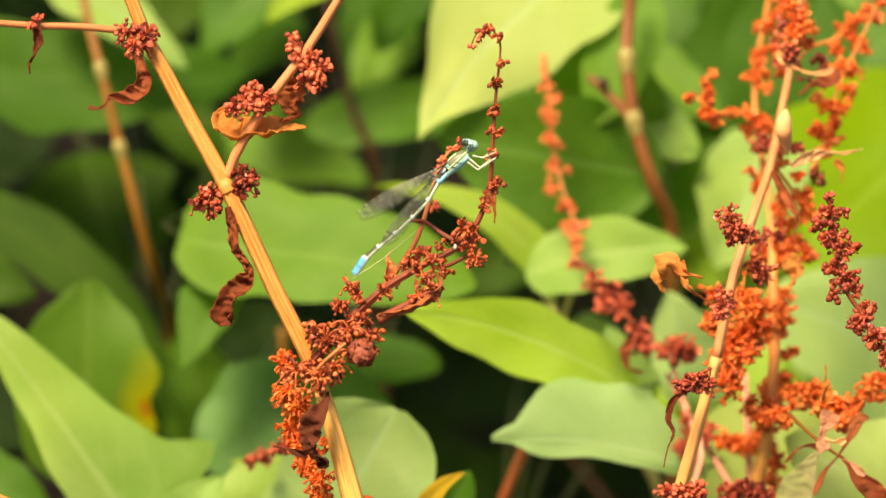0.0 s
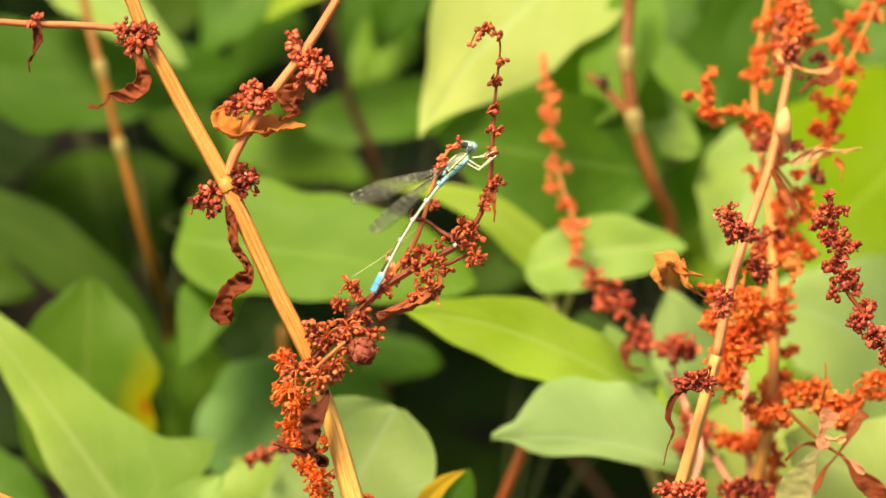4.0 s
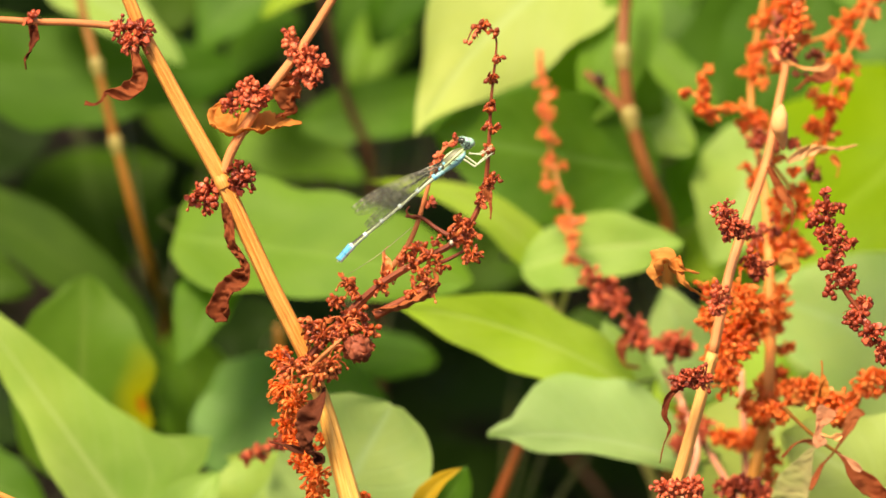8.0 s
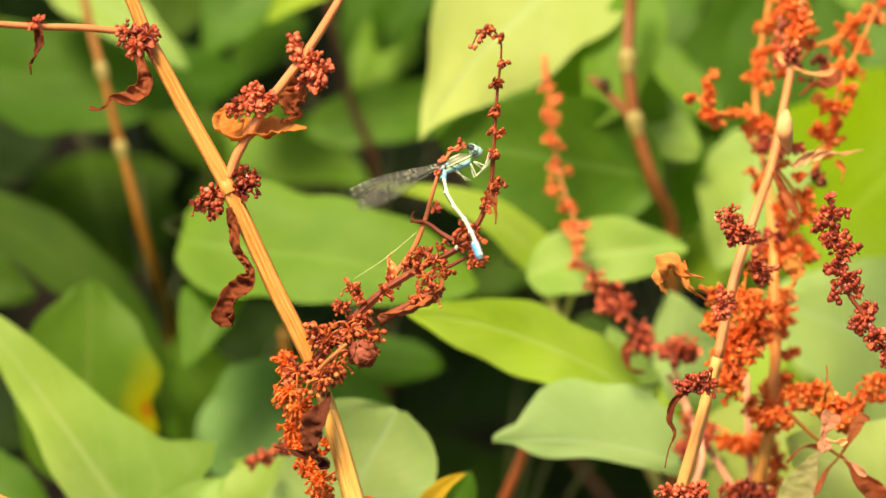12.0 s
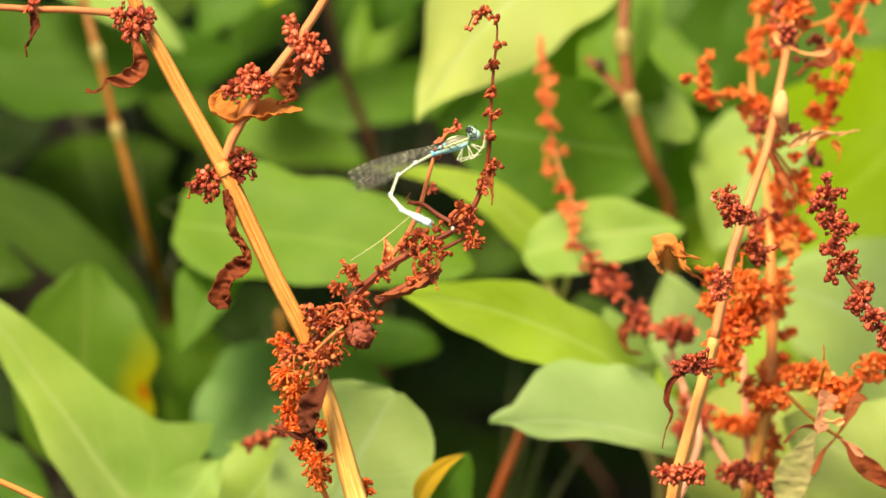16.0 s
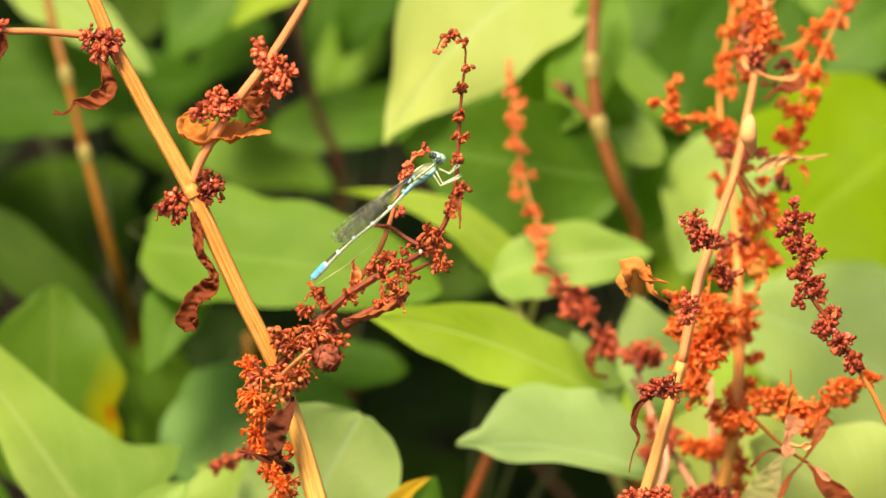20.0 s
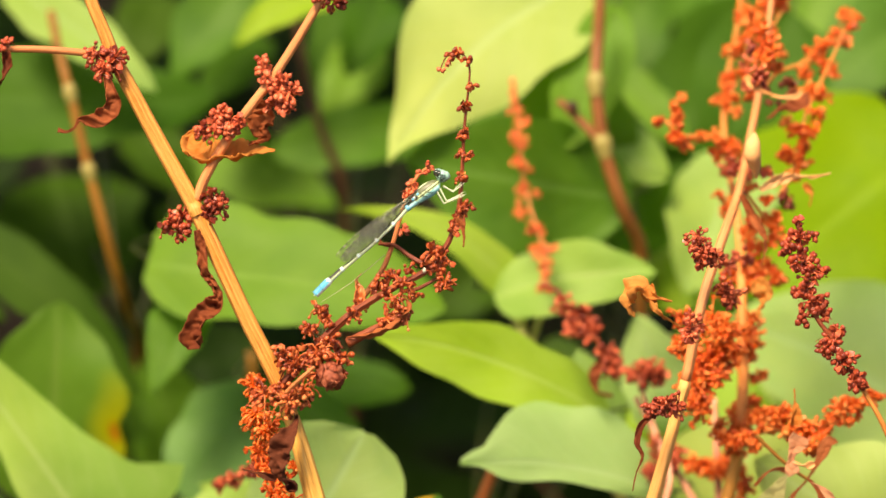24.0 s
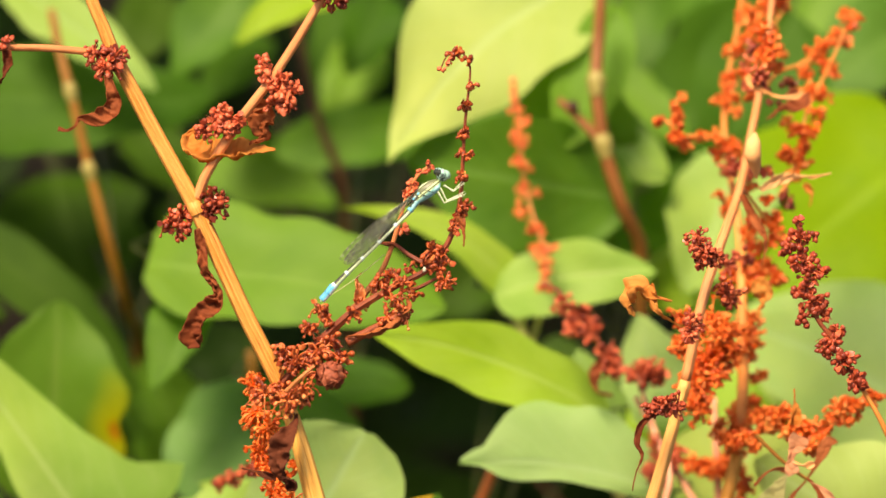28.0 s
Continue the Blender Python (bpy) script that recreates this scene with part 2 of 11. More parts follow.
def origin_of(ob):
    spot = Vector((0, 0, 0))
    while ob is not None:
        spot += ob.location
        ob = ob.parent
    return spot


def part(name, bm, material, parent, label="", smooth=True):
    """Links a bmesh, given in world places, as one mesh under parent."""
    mesh = bpy.data.meshes.new(name)
    bmesh.ops.translate(bm, verts=bm.verts, vec=-origin_of(parent))
    bm.to_mesh(mesh)
    bm.free()
    if smooth:
        mesh.shade_smooth()
    for m in material if isinstance(material, tuple) else (material,):
        mesh.materials.append(m)
    ob = new(name, mesh)
    ob.parent = parent
    return tagged(ob, label)


def spline(points, per=6):
    """Points along a smooth curve through the given ones."""
    pts = [Vector(p) for p in points]
    if len(pts) == 2:
        return [pts[0].lerp(pts[1], i / per) for i in range(per + 1)]
    ends = [pts[0] * 2 - pts[1], *pts, pts[-1] * 2 - pts[-2]]
    out = []
    for i in range(1, len(ends) - 2):
        a, b, c, d = ends[i - 1:i + 3]
        gap = (c - b).length
        m0 = (c - a) * (gap / max(1e-9, (c - b).length + (b - a).length))
        m1 = (d - b) * (gap / max(1e-9, (d - c).length + gap))
        for k in range(per):
            s = k / per
            out.append(b * (2 * s ** 3 - 3 * s * s + 1) + m0 * (s ** 3 - 2 * s * s + s) + c * (3 * s * s - 2 * s ** 3) + m1 * (s ** 3 - s * s))
    out.append(pts[-1])
    return out


def tube(bm, points, radii, sides=8, ridges=0, deep=0.0, per=6, knobbly=0.0, material=0):
    """Sweeps a round or ridged profile along a smooth curve; radii are spread evenly along it."""
    line = spline(points, per)
    uv = bm.loops.layers.uv.verify()
    rings, length, turn = [], 0.0, None
    for i, p in enumerate(line):
        ahead = (line[min(i + 1, len(line) - 1)] - line[max(i - 1, 0)]).normalized()
        if turn is None:
            turn = ahead.orthogonal().normalized()
        turn = (turn - ahead * turn.dot(ahead)).normalized()
        other = ahead.cross(turn)
        place_on = i / (len(line) - 1) * (len(radii) - 1)
        k = min(int(place_on), len(radii) - 2) if len(radii) > 1 else 0
        r = radii[0] if len(radii) == 1 else radii[k] + (radii[k + 1] - radii[k]) * (place_on - k)
        if knobbly:
            r *= 1 + knobbly * noise.noise(p * 900)
        if i:
            length += (p - line[i - 1]).length
        ring = []
        for j in range(sides):
            a = 2 * math.pi * j / sides
            rr = r * (1 + deep * math.cos(ridges * a)) if ridges else r
            ring.append(bm.verts.new(p + (turn * math.cos(a) + other * math.sin(a)) * rr))
        rings.append((ring, length))
    for (a, la), (b, lb) in zip(rings, rings[1:]):
        for j in range(sides):
            k = (j + 1) % sides
            face = bm.faces.new((a[j], a[k], b[k], b[j]))
            face.material_index = material
            for loop, (u, v) in zip(face.loops, ((j, la), (j + 1, la), (j + 1, lb), (j, lb))):
                loop[uv].uv = (u / sides, v * 10)
    for ring, flip in ((rings[0][0], True), (rings[-1][0], False)):
        face = bm.faces.new(list(reversed(ring)) if flip else ring)
        face.material_index = material
    return bm


def stem(name, points, radii, material, parent, label="", sides=10, ridges=0, deep=0.0):
    return part(name, tube(bmesh.new(), points, radii, sides, ridges, deep, 8), material, parent, label)


def blade(bm, base, tip, width, face=(0.0, -0.72, 0.7), fold=0.22, bow=0.06, bend=0.0, early=0.42, late=0.8, wavy=0.045, cols=10, rows=22, twist=None, seed=0, lobe=0.0, left=1.0, right=1.0, drip=0.0):
    """One leaf: a folded, bowed blade from base to tip with a midrib, side lobes that ripple, and an uneven margin."""
    base, tip = Vector(base), Vector(tip)
    axis = tip - base
    length = axis.length
    ahead = axis.normalized()
    up = Vector(face)
    up = (up - ahead * up.dot(ahead)).normalized()
    side = ahead.cross(up)
    top = early / (early + late)
    peak = top ** early * (1 - top) ** late
    if twist is None:
        twist = 0.5 * math.sin(seed * 7)
    uv = bm.loops.layers.uv.verify()
    grid = []
    for i in range(rows + 1):
        s = i / rows
        s_in = min(max(s, 0.004), 0.998)
        half = width / 2 * s_in ** early * (1 - s_in) ** late / peak
        half *= 1 - drip * math.exp(-((s - 0.93) / 0.075) ** 2)
        arch = 4 * s * (1 - s)
        middle = base + axis * s + up * (bow * length * arch) + side * (bend * length * arch)
        lean = Matrix.Rotation(twist * (s - 0.5), 3, ahead)
        row = []
        for j in range(cols + 1):
            t = 2 * j / cols - 1
            ripple = wavy * width * abs(t) * math.sin(9.0 * s + (2.1 if t > 0 else 0.3) + seed)
            rough = 1 + 0.03 * math.sin(23 * s + seed * 3 + t) + 0.16 * noise.noise(Vector((s * 4.5, 2.0 if t > 0 else -2.0, seed)))
            if t > 0:
                rough *= 1 + lobe * math.exp(-((s - 0.13) / 0.075) ** 2)
            rough *= right if t > 0 else left
            swell = 0.055 * width * noise.noise(Vector((s * 3.2, t * 1.3, seed * 2.7)))
            off = side * (t * half * rough) + up * swell + up * (fold * half * abs(t) ** 1.2 - fold * 0.25 * half * t * t * 2 + ripple)
            row.append(bm.verts.new(middle + lean @ off))
        grid.append(row)
    for i in range(rows):
        for j in range(cols):
            f = bm.faces.new((grid[i][j], grid[i][j + 1], grid[i + 1][j + 1], grid[i + 1][j]))
            for loop, (a, b) in zip(f.loops, ((i, j), (i, j + 1), (i + 1, j + 1), (i + 1, j))):
                loop[uv].uv = (b / cols, a / rows)
    return bm


# ---- ground ----
def build_ground():
    bm = bmesh.new()
    edges = [-60, -20, -6, -2.4] + [-1.6 + 0.1 * i for i in range(33)] + [2.4, 6, 20, 60]
    grid = [[bm.verts.new((x, y + 1, 0.014 * noise.noise(Vector((x * 5, y * 5, 0))) + 0.006 * noise.noise(Vector((x * 21, y * 21, 3))) if abs(x) < 1.7 and abs(y) < 1.7 else 0.0)) for x in edges] for y in edges]
    for i in range(len(edges) - 1):
        for j in range(len(edges) - 1):
            bm.faces.new((grid[i][j], grid[i][j + 1], grid[i + 1][j + 1], grid[i + 1][j]))
    mesh = bpy.data.meshes.new("ground")
    bm.to_mesh(mesh)
    bm.free()
    mesh.shade_smooth()
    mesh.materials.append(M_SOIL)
    tagged(new("ground", mesh), "near-black soil under dense leafy plants, shade put into its colour", "ground", kind="structure")


build_ground()


# ---- broad-leaved plants ----
class LeafyPlant:
    """A leafy plant: an upright jointed stem, swollen nodes, and leaves on stalks that spring from it."""

    def __init__(self, line, radius, label, material=None, nodes=()):
        line = [Vector(p) for p in line]
        low = Vector((line[-1].x + (line[-1].x - line[0].x) * 0.15, line[-1].y, 0.0))
        self.root = thing("leafy_plant", low, label, "plant", "broad-leaved plants behind the dock")
        line.append(line[-1].lerp(low, 0.5) + Vector((0.004, 0.003, 0)))
        line.append(low - Vector((0, 0, 0.006)))
        self.line = spline(line, 10)
        stem("stem", line, (radius * 0.8, radius, radius * 1.1), material or M_GREEN_STEM, self.root, sides=12)
        for at in nodes:
            near = min(range(1, len(self.line) - 1), key=lambda i: (self.line[i] - Vector(at)).length)
            p, way = self.line[near], (self.line[near + 1] - self.line[near - 1]).normalized()
            bm = tube(bmesh.new(), [p - way * radius * 1.7, p - way * radius * 0.5, p + way * radius * 0.5, p + way * radius * 1.9], (radius * 1.02, radius * 1.42, radius * 1.3, radius * 1.0), 12)
            part("node", bm, M_NODE, self.root, "swollen pale green joint")
        self.count = 0

    def leaf(self, base, tip, width, material, label="", stalk=True, **shape):
        self.count += 1
        base, tip = Vector(base), Vector(tip)
        ob = part("leaf", blade(bmesh.new(), base, tip, width, seed=self.count * 1.7 + width * 100, **shape), material, self.root, label)
        if stalk:
            away = (base - tip).normalized()
            near = min(self.line, key=lambda p: (p - base).length + 1.2 * max(0, p.z - base.z + 0.05))
            hidden = Vector((0, 0.06, -0.01))
            part("leaf_stalk", tube(bmesh.new(), [base - away * 0.003, base + away * 0.004 + hidden * 0.2, base.lerp(near, 0.4) + hidden, near], (0.0003, 0.00035, 0.0004), 6, per=5), M_PETIOLE, self.root)
        return ob


def build_leafy_plants():
    jointed = "leafy plant with an orange-brown jointed stem and broad green leaves"
    a = LeafyPlant([(-0.0714, 0.1270, 0.5021), (-0.0695, 0.1217, 0.4954), (-0.0671, 0.1163, 0.4885), (-0.0632, 0.1096, 0.4741), (-0.0594, 0.1052, 0.4599), (-0.0566, 0.1091, 0.4446), (-0.0562, 0.1414, 0.4145)], 0.00108, jointed, nodes=((-0.0671, 0.1164, 0.4886), (-0.0632, 0.1097, 0.4744)))
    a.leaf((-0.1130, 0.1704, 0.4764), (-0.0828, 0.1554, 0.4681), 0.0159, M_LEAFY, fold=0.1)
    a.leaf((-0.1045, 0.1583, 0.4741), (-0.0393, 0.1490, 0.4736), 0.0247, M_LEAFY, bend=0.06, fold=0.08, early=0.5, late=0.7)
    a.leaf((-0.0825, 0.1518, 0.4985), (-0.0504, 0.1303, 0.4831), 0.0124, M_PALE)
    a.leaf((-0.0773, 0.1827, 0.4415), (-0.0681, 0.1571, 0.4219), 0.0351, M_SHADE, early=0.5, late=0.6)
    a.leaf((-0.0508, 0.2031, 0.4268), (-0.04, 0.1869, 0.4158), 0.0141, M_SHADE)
    a.leaf((-0.0908, 0.2234, 0.4349), (-0.1073, 0.21, 0.418), 0.0182, M_DEEP_SHADE)
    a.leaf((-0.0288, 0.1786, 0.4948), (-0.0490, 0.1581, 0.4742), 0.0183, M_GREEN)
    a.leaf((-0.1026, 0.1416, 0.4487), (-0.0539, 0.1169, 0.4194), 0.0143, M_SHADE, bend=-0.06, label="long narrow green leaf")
    b = LeafyPlant([(0.0397, 0.1077, 0.5136), (0.0393, 0.1042, 0.5062), (0.0389, 0.1011, 0.5018), (0.0388, 0.0981, 0.4976), (0.0403, 0.0931, 0.4870), (0.0440, 0.0900, 0.4755), (0.0482, 0.0922, 0.4638)], 0.0014, "leafy plant with a reddish-brown jointed stem and broad green leaves", M_REDDISH_STEM, nodes=((0.0388, 0.0982, 0.4980), (0.0404, 0.0930, 0.4868)))
    part("side_shoot", tube(bmesh.new(), [(0.0314, 0.0988, 0.4944), (0.0354, 0.0963, 0.4914), (0.0401, 0.0932, 0.4872)], (0.0007, 0.0011), 8), M_REDDISH_STEM, b.root)
    part("bud", tube(bmesh.new(), [(0.0331, 0.0962, 0.4949), (0.0342, 0.0960, 0.4943), (0.0351, 0.0956, 0.4936)], (0.0005, 0.001, 0.0006), 8), M_DARK_STEM, b.root, "dark bud on the side shoot")
    b.leaf((0.0358, 0.1276, 0.5085), (-0.0022, 0.0899, 0.4846), 0.0358, M_SUNLIT, "pale lime leaf with a pointed tip, strong light put into its colour", early=0.3, late=1.0, fold=0.06, bow=0.02, bend=0.07, twist=0.0, left=0.84)
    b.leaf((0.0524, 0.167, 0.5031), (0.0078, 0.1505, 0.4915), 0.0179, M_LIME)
    b.leaf((0.0465, 0.0995, 0.4724), (0.0013, 0.0947, 0.4830), 0.0267, M_GREEN, face=(0.0, -0.93, 0.36), early=0.5, late=0.7, fold=0.04, bow=0.0, twist=0.0)
    b.leaf((0.0777, 0.1754, 0.4857), (0.047, 0.1408, 0.4471), 0.0242, M_LEAFY)
    b.leaf((0.056, 0.2004, 0.4801), (0.038, 0.1774, 0.4544), 0.0186, M_GREEN)
    b.leaf((0.0438, 0.1188, 0.5068), (0.0327, 0.1002, 0.4832), 0.0143, M_MID, early=0.5, late=0.6, fold=0.04, bow=0.0)
    b.leaf((0.0389, 0.1203, 0.4815), (0.0542, 0.1104, 0.4721), 0.0110, M_PALE, face=(0.0, -0.93, 0.36), early=0.5, late=0.6, bow=0.0)
    b.leaf((0.0293, 0.2159, 0.4423), (0.0149, 0.1987, 0.4245), 0.0219, M_GREEN)
    b.leaf((0.0335, 0.1114, 0.4551), (0.0363, 0.1218, 0.4965), 0.0273, M_MID, face=(0.0, -0.93, 0.36), bow=0.0, twist=0.0, early=0.5, late=0.6)
    b.leaf((0.0519, 0.1168, 0.4526), (0.0422, 0.1255, 0.4856), 0.0175, M_GREEN, face=(0.0, -0.93, 0.36), bow=0.0, twist=0.0)
    b.leaf((0.0445, 0.1585, 0.4760), (0.0615, 0.1452, 0.4640), 0.0109, M_MID)
    b.leaf((0.0486, 0.1558, 0.4321), (0.0389, 0.1574, 0.4474), 0.0135, M_SHADE)
    b.leaf((0.0405, 0.1795, 0.4589), (0.056, 0.164, 0.4494), 0.0135, M_PALE)
    b.leaf((0.0629, 0.2113, 0.48), (0.0873, 0.1924, 0.463), 0.0251, M_GREEN)
    b.leaf((0.0188, 0.0823, 0.4587), (0.0507, 0.0789, 0.4660), 0.0152, M_SUNNY, "pale green leaf", bow=0.02, bend=-0.05, early=0.5, late=0.8)
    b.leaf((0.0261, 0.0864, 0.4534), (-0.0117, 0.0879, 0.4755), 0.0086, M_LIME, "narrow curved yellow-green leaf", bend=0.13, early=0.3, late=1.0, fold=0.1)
    b.leaf((0.0708, 0.1244, 0.4711), (0.0584, 0.1035, 0.4499), 0.0221, M_PALE)
    c = LeafyPlant([(-0.0227, 0.1614, 0.4911), (-0.0213, 0.1573, 0.4824), (-0.0173, 0.1521, 0.4664), (-0.012, 0.1487, 0.4521)], 0.001, "leafy plant with a thin dark red stem and overlapping leaves", M_DARK_STEM)
    c.leaf((0.0081, 0.164, 0.4614), (-0.0271, 0.1523, 0.4598), 0.0146, M_GREEN, late=0.5)
    # Lighter green makes up in colour for the shadow on this leaf.
    c.leaf((-0.0461, 0.1897, 0.4449), (-0.0139, 0.1750, 0.4372), 0.0177, M_MID)
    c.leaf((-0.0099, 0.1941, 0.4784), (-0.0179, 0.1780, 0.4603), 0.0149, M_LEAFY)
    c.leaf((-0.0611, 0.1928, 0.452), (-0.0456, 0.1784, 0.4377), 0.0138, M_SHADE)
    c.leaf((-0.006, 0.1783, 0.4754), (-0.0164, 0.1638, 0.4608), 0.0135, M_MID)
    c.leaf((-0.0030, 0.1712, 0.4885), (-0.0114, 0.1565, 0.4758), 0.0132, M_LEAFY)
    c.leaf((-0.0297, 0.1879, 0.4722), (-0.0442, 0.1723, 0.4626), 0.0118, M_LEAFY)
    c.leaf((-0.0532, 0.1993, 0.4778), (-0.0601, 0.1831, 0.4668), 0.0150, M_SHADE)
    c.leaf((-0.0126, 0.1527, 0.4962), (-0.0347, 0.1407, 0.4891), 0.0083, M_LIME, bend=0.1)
    c.leaf((-0.0506, 0.0925, 0.4612), (0.0088, 0.0777, 0.4582), 0.0284, M_MID, "large smooth mid-green leaf", early=0.25, late=0.55, fold=0.06, twist=0.0, right=0.72)
    c.leaf((-0.0395, 0.0950, 0.4548), (-0.0495, 0.0779, 0.4391), 0.0160, M_GREEN, early=0.35, late=0.95, left=0.62, fold=0.05)
    d = LeafyPlant([(0.0192, 0.0692, 0.4307), (0.0181, 0.0673, 0.4266), (0.0136, 0.0652, 0.415), (0.0109, 0.064, 0.4054)], 0.00115, "leafy plant with an orange-red stem under pale leaves", M_EMBER_STEM)
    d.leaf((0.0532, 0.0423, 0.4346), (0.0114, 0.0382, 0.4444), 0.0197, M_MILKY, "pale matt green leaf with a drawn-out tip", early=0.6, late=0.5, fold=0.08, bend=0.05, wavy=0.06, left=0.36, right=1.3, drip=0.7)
    part("side_shoot", tube(bmesh.new(), [(0.0297, 0.1672, 0.3756), (0.0348, 0.1646, 0.3702), (0.0406, 0.1607, 0.3618), (0.03, 0.20, -0.01)], (0.0007, 0.0009), 8), M_DARK_STEM, d.root, "thin dark red shoot")
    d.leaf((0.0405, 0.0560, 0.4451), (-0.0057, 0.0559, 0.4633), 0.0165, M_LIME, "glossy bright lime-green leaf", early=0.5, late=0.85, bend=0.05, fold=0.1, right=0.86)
    d.leaf((0.0417, 0.0654, 0.4368), (0.0346, 0.0689, 0.4538), 0.0106, M_PALE)
    d.leaf((0.0284, 0.1754, 0.4266), (0.002, 0.1618, 0.4164), 0.0187, M_SHADE)
    d.leaf((0.0383, 0.1119, 0.4324), (0.0264, 0.1035, 0.4261), 0.0129, M_PALE)
    d.leaf((-0.0251, 0.1166, 0.4230), (0.0022, 0.1087, 0.4253), 0.0124, M_LEAFY, early=0.5, late=0.6)
    d.leaf((-0.0211, 0.2088, 0.3319), (0.0163, 0.1983, 0.3572), 0.0270, M_DEEP_SHADE)
    d.leaf((0.0256, 0.1831, 0.3484), (-0.0031, 0.1797, 0.3649), 0.0221, M_DEEP_SHADE)
    e = LeafyPlant([(-0.1014, 0.139, 0.4432), (-0.1002, 0.1279, 0.4193), (-0.098, 0.1144, 0.3857)], 0.0012, jointed)
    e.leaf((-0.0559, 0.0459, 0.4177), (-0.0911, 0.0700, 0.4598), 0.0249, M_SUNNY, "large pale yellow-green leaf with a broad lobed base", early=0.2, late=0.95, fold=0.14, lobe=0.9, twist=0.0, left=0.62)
    e.leaf((-0.0709, 0.0822, 0.4102), (-0.0691, 0.0966, 0.4508), 0.0301, M_TURN, "green leaf yellowing at its edge with an orange spot", early=0.6, late=0.62, twist=0.0, drip=0.3)
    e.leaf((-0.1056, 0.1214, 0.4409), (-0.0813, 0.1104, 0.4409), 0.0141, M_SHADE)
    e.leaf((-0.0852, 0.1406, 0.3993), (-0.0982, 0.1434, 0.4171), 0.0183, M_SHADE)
    e.leaf((-0.0441, 0.1325, 0.3930), (-0.0553, 0.1368, 0.4188), 0.0214, M_MID)
    e.leaf((-0.1015, 0.1055, 0.4186), (-0.0806, 0.0931, 0.4157), 0.0186, M_DEEP_SHADE)
    e.leaf((-0.0538, 0.035, 0.4189), (-0.0401, 0.0405, 0.4355), 0.0141, M_PALE)
    e.leaf((-0.0982, 0.0855, 0.4124), (-0.0770, 0.0783, 0.4065), 0.0161, M_GREEN)
    f = LeafyPlant([(-0.0312, 0.1164, 0.4302), (-0.03, 0.1094, 0.4152), (-0.0289, 0.1012, 0.3929)], 0.0011, "leafy plant with bluish-green leaves beneath the dock stem")
    f.leaf((-0.0276, 0.1044, 0.4276), (-0.0445, 0.0887, 0.4102), 0.0228, M_BLUE, early=0.5, late=0.5, fold=0.03, bow=0.02)
    f.leaf((-0.0231, 0.0278, 0.4224), (-0.0066, 0.0371, 0.4518), 0.0318, M_MILKY, "broad pale green leaf with a rounded end", early=0.5, late=0.45, fold=0.1)
    f.leaf((-0.0306, 0.099, 0.4283), (-0.0079, 0.0889, 0.4257), 0.0127, M_GREEN)
    f.leaf((-0.0026, 0.0394, 0.419), (0.0077, 0.0391, 0.4371), 0.0141, M_GREEN)
    f.leaf((-0.0425, 0.0473, 0.4121), (-0.0263, 0.0509, 0.434), 0.0220, M_PALE)
    f.leaf((-0.0175, 0.0579, 0.4105), (-0.0396, 0.0580, 0.4297), 0.0168, M_PALE)
    f.leaf((-0.0023, 0.0194, 0.4371), (0.0064, 0.0197, 0.4474), 0.0038, M_GOLD, "small golden-yellow leaf curled at its tip", fold=0.9, bow=0.1, bend=-0.08)
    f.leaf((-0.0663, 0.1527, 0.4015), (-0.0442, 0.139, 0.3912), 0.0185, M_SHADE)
    f.leaf((-0.0484, 0.1463, 0.4116), (-0.0274, 0.1434, 0.4171), 0.0171, M_DEEP_SHADE)
    g = LeafyPlant([(0.104, 0.1599, 0.4644), (0.1021, 0.1471, 0.4369), (0.1006, 0.1292, 0.3915)], 0.0012, "leafy plant with bright yellow-green leaves behind the seed heads")
    g.leaf((0.1093, 0.1257, 0.4737), (0.0708, 0.1065, 0.4492), 0.0489, M_VIVID, "broad saturated lime-green leaf", early=0.4, late=0.6, fold=0.02)
    g.leaf((0.1054, 0.0909, 0.4298), (0.067, 0.0878, 0.4517), 0.0376, M_MILKY)
    g.leaf((0.1009, 0.0311, 0.4252), (0.0674, 0.0348, 0.4471), 0.0324, M_SUNLIT, fold=0.08)
    g.leaf((0.1162, 0.1801, 0.4839), (0.0857, 0.161, 0.4666), 0.0226, M_GREEN)
    g.leaf((0.1075, 0.1952, 0.4927), (0.0832, 0.1783, 0.4754), 0.0235, M_MID)
    g.leaf((0.1174, 0.1552, 0.4305), (0.0942, 0.1348, 0.4105), 0.0243, M_SHADE)
    h = LeafyPlant([(0.0648, 0.1169, 0.4194), (0.0637, 0.1109, 0.4065), (0.0614, 0.1056, 0.3905)], 0.0011, "leafy plant with pale leaves behind the rust-coloured seed heads")
    # The lit copy on some of these leaves offsets the seed heads' shadow.
    h.leaf((0.1003, 0.1184, 0.3753), (0.053, 0.1274, 0.4182), 0.0507, M_SUNLIT, fold=0.05, early=0.5, late=0.6)
    h.leaf((0.0554, 0.0738, 0.4334), (0.0465, 0.0773, 0.4576), 0.0168, M_MILKY)
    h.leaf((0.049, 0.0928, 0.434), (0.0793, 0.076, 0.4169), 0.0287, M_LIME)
    h.leaf((0.0836, 0.1084, 0.4367), (0.0634, 0.0941, 0.4178), 0.0279, M_SUNLIT)
    h.leaf((0.0606, 0.0529, 0.4101), (0.0702, 0.0614, 0.4426), 0.0312, M_SUNLIT, "broad pale green leaf", early=0.5, late=0.5, fold=0.05)
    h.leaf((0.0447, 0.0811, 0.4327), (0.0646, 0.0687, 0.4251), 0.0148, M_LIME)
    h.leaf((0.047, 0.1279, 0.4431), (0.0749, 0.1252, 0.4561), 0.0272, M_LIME)
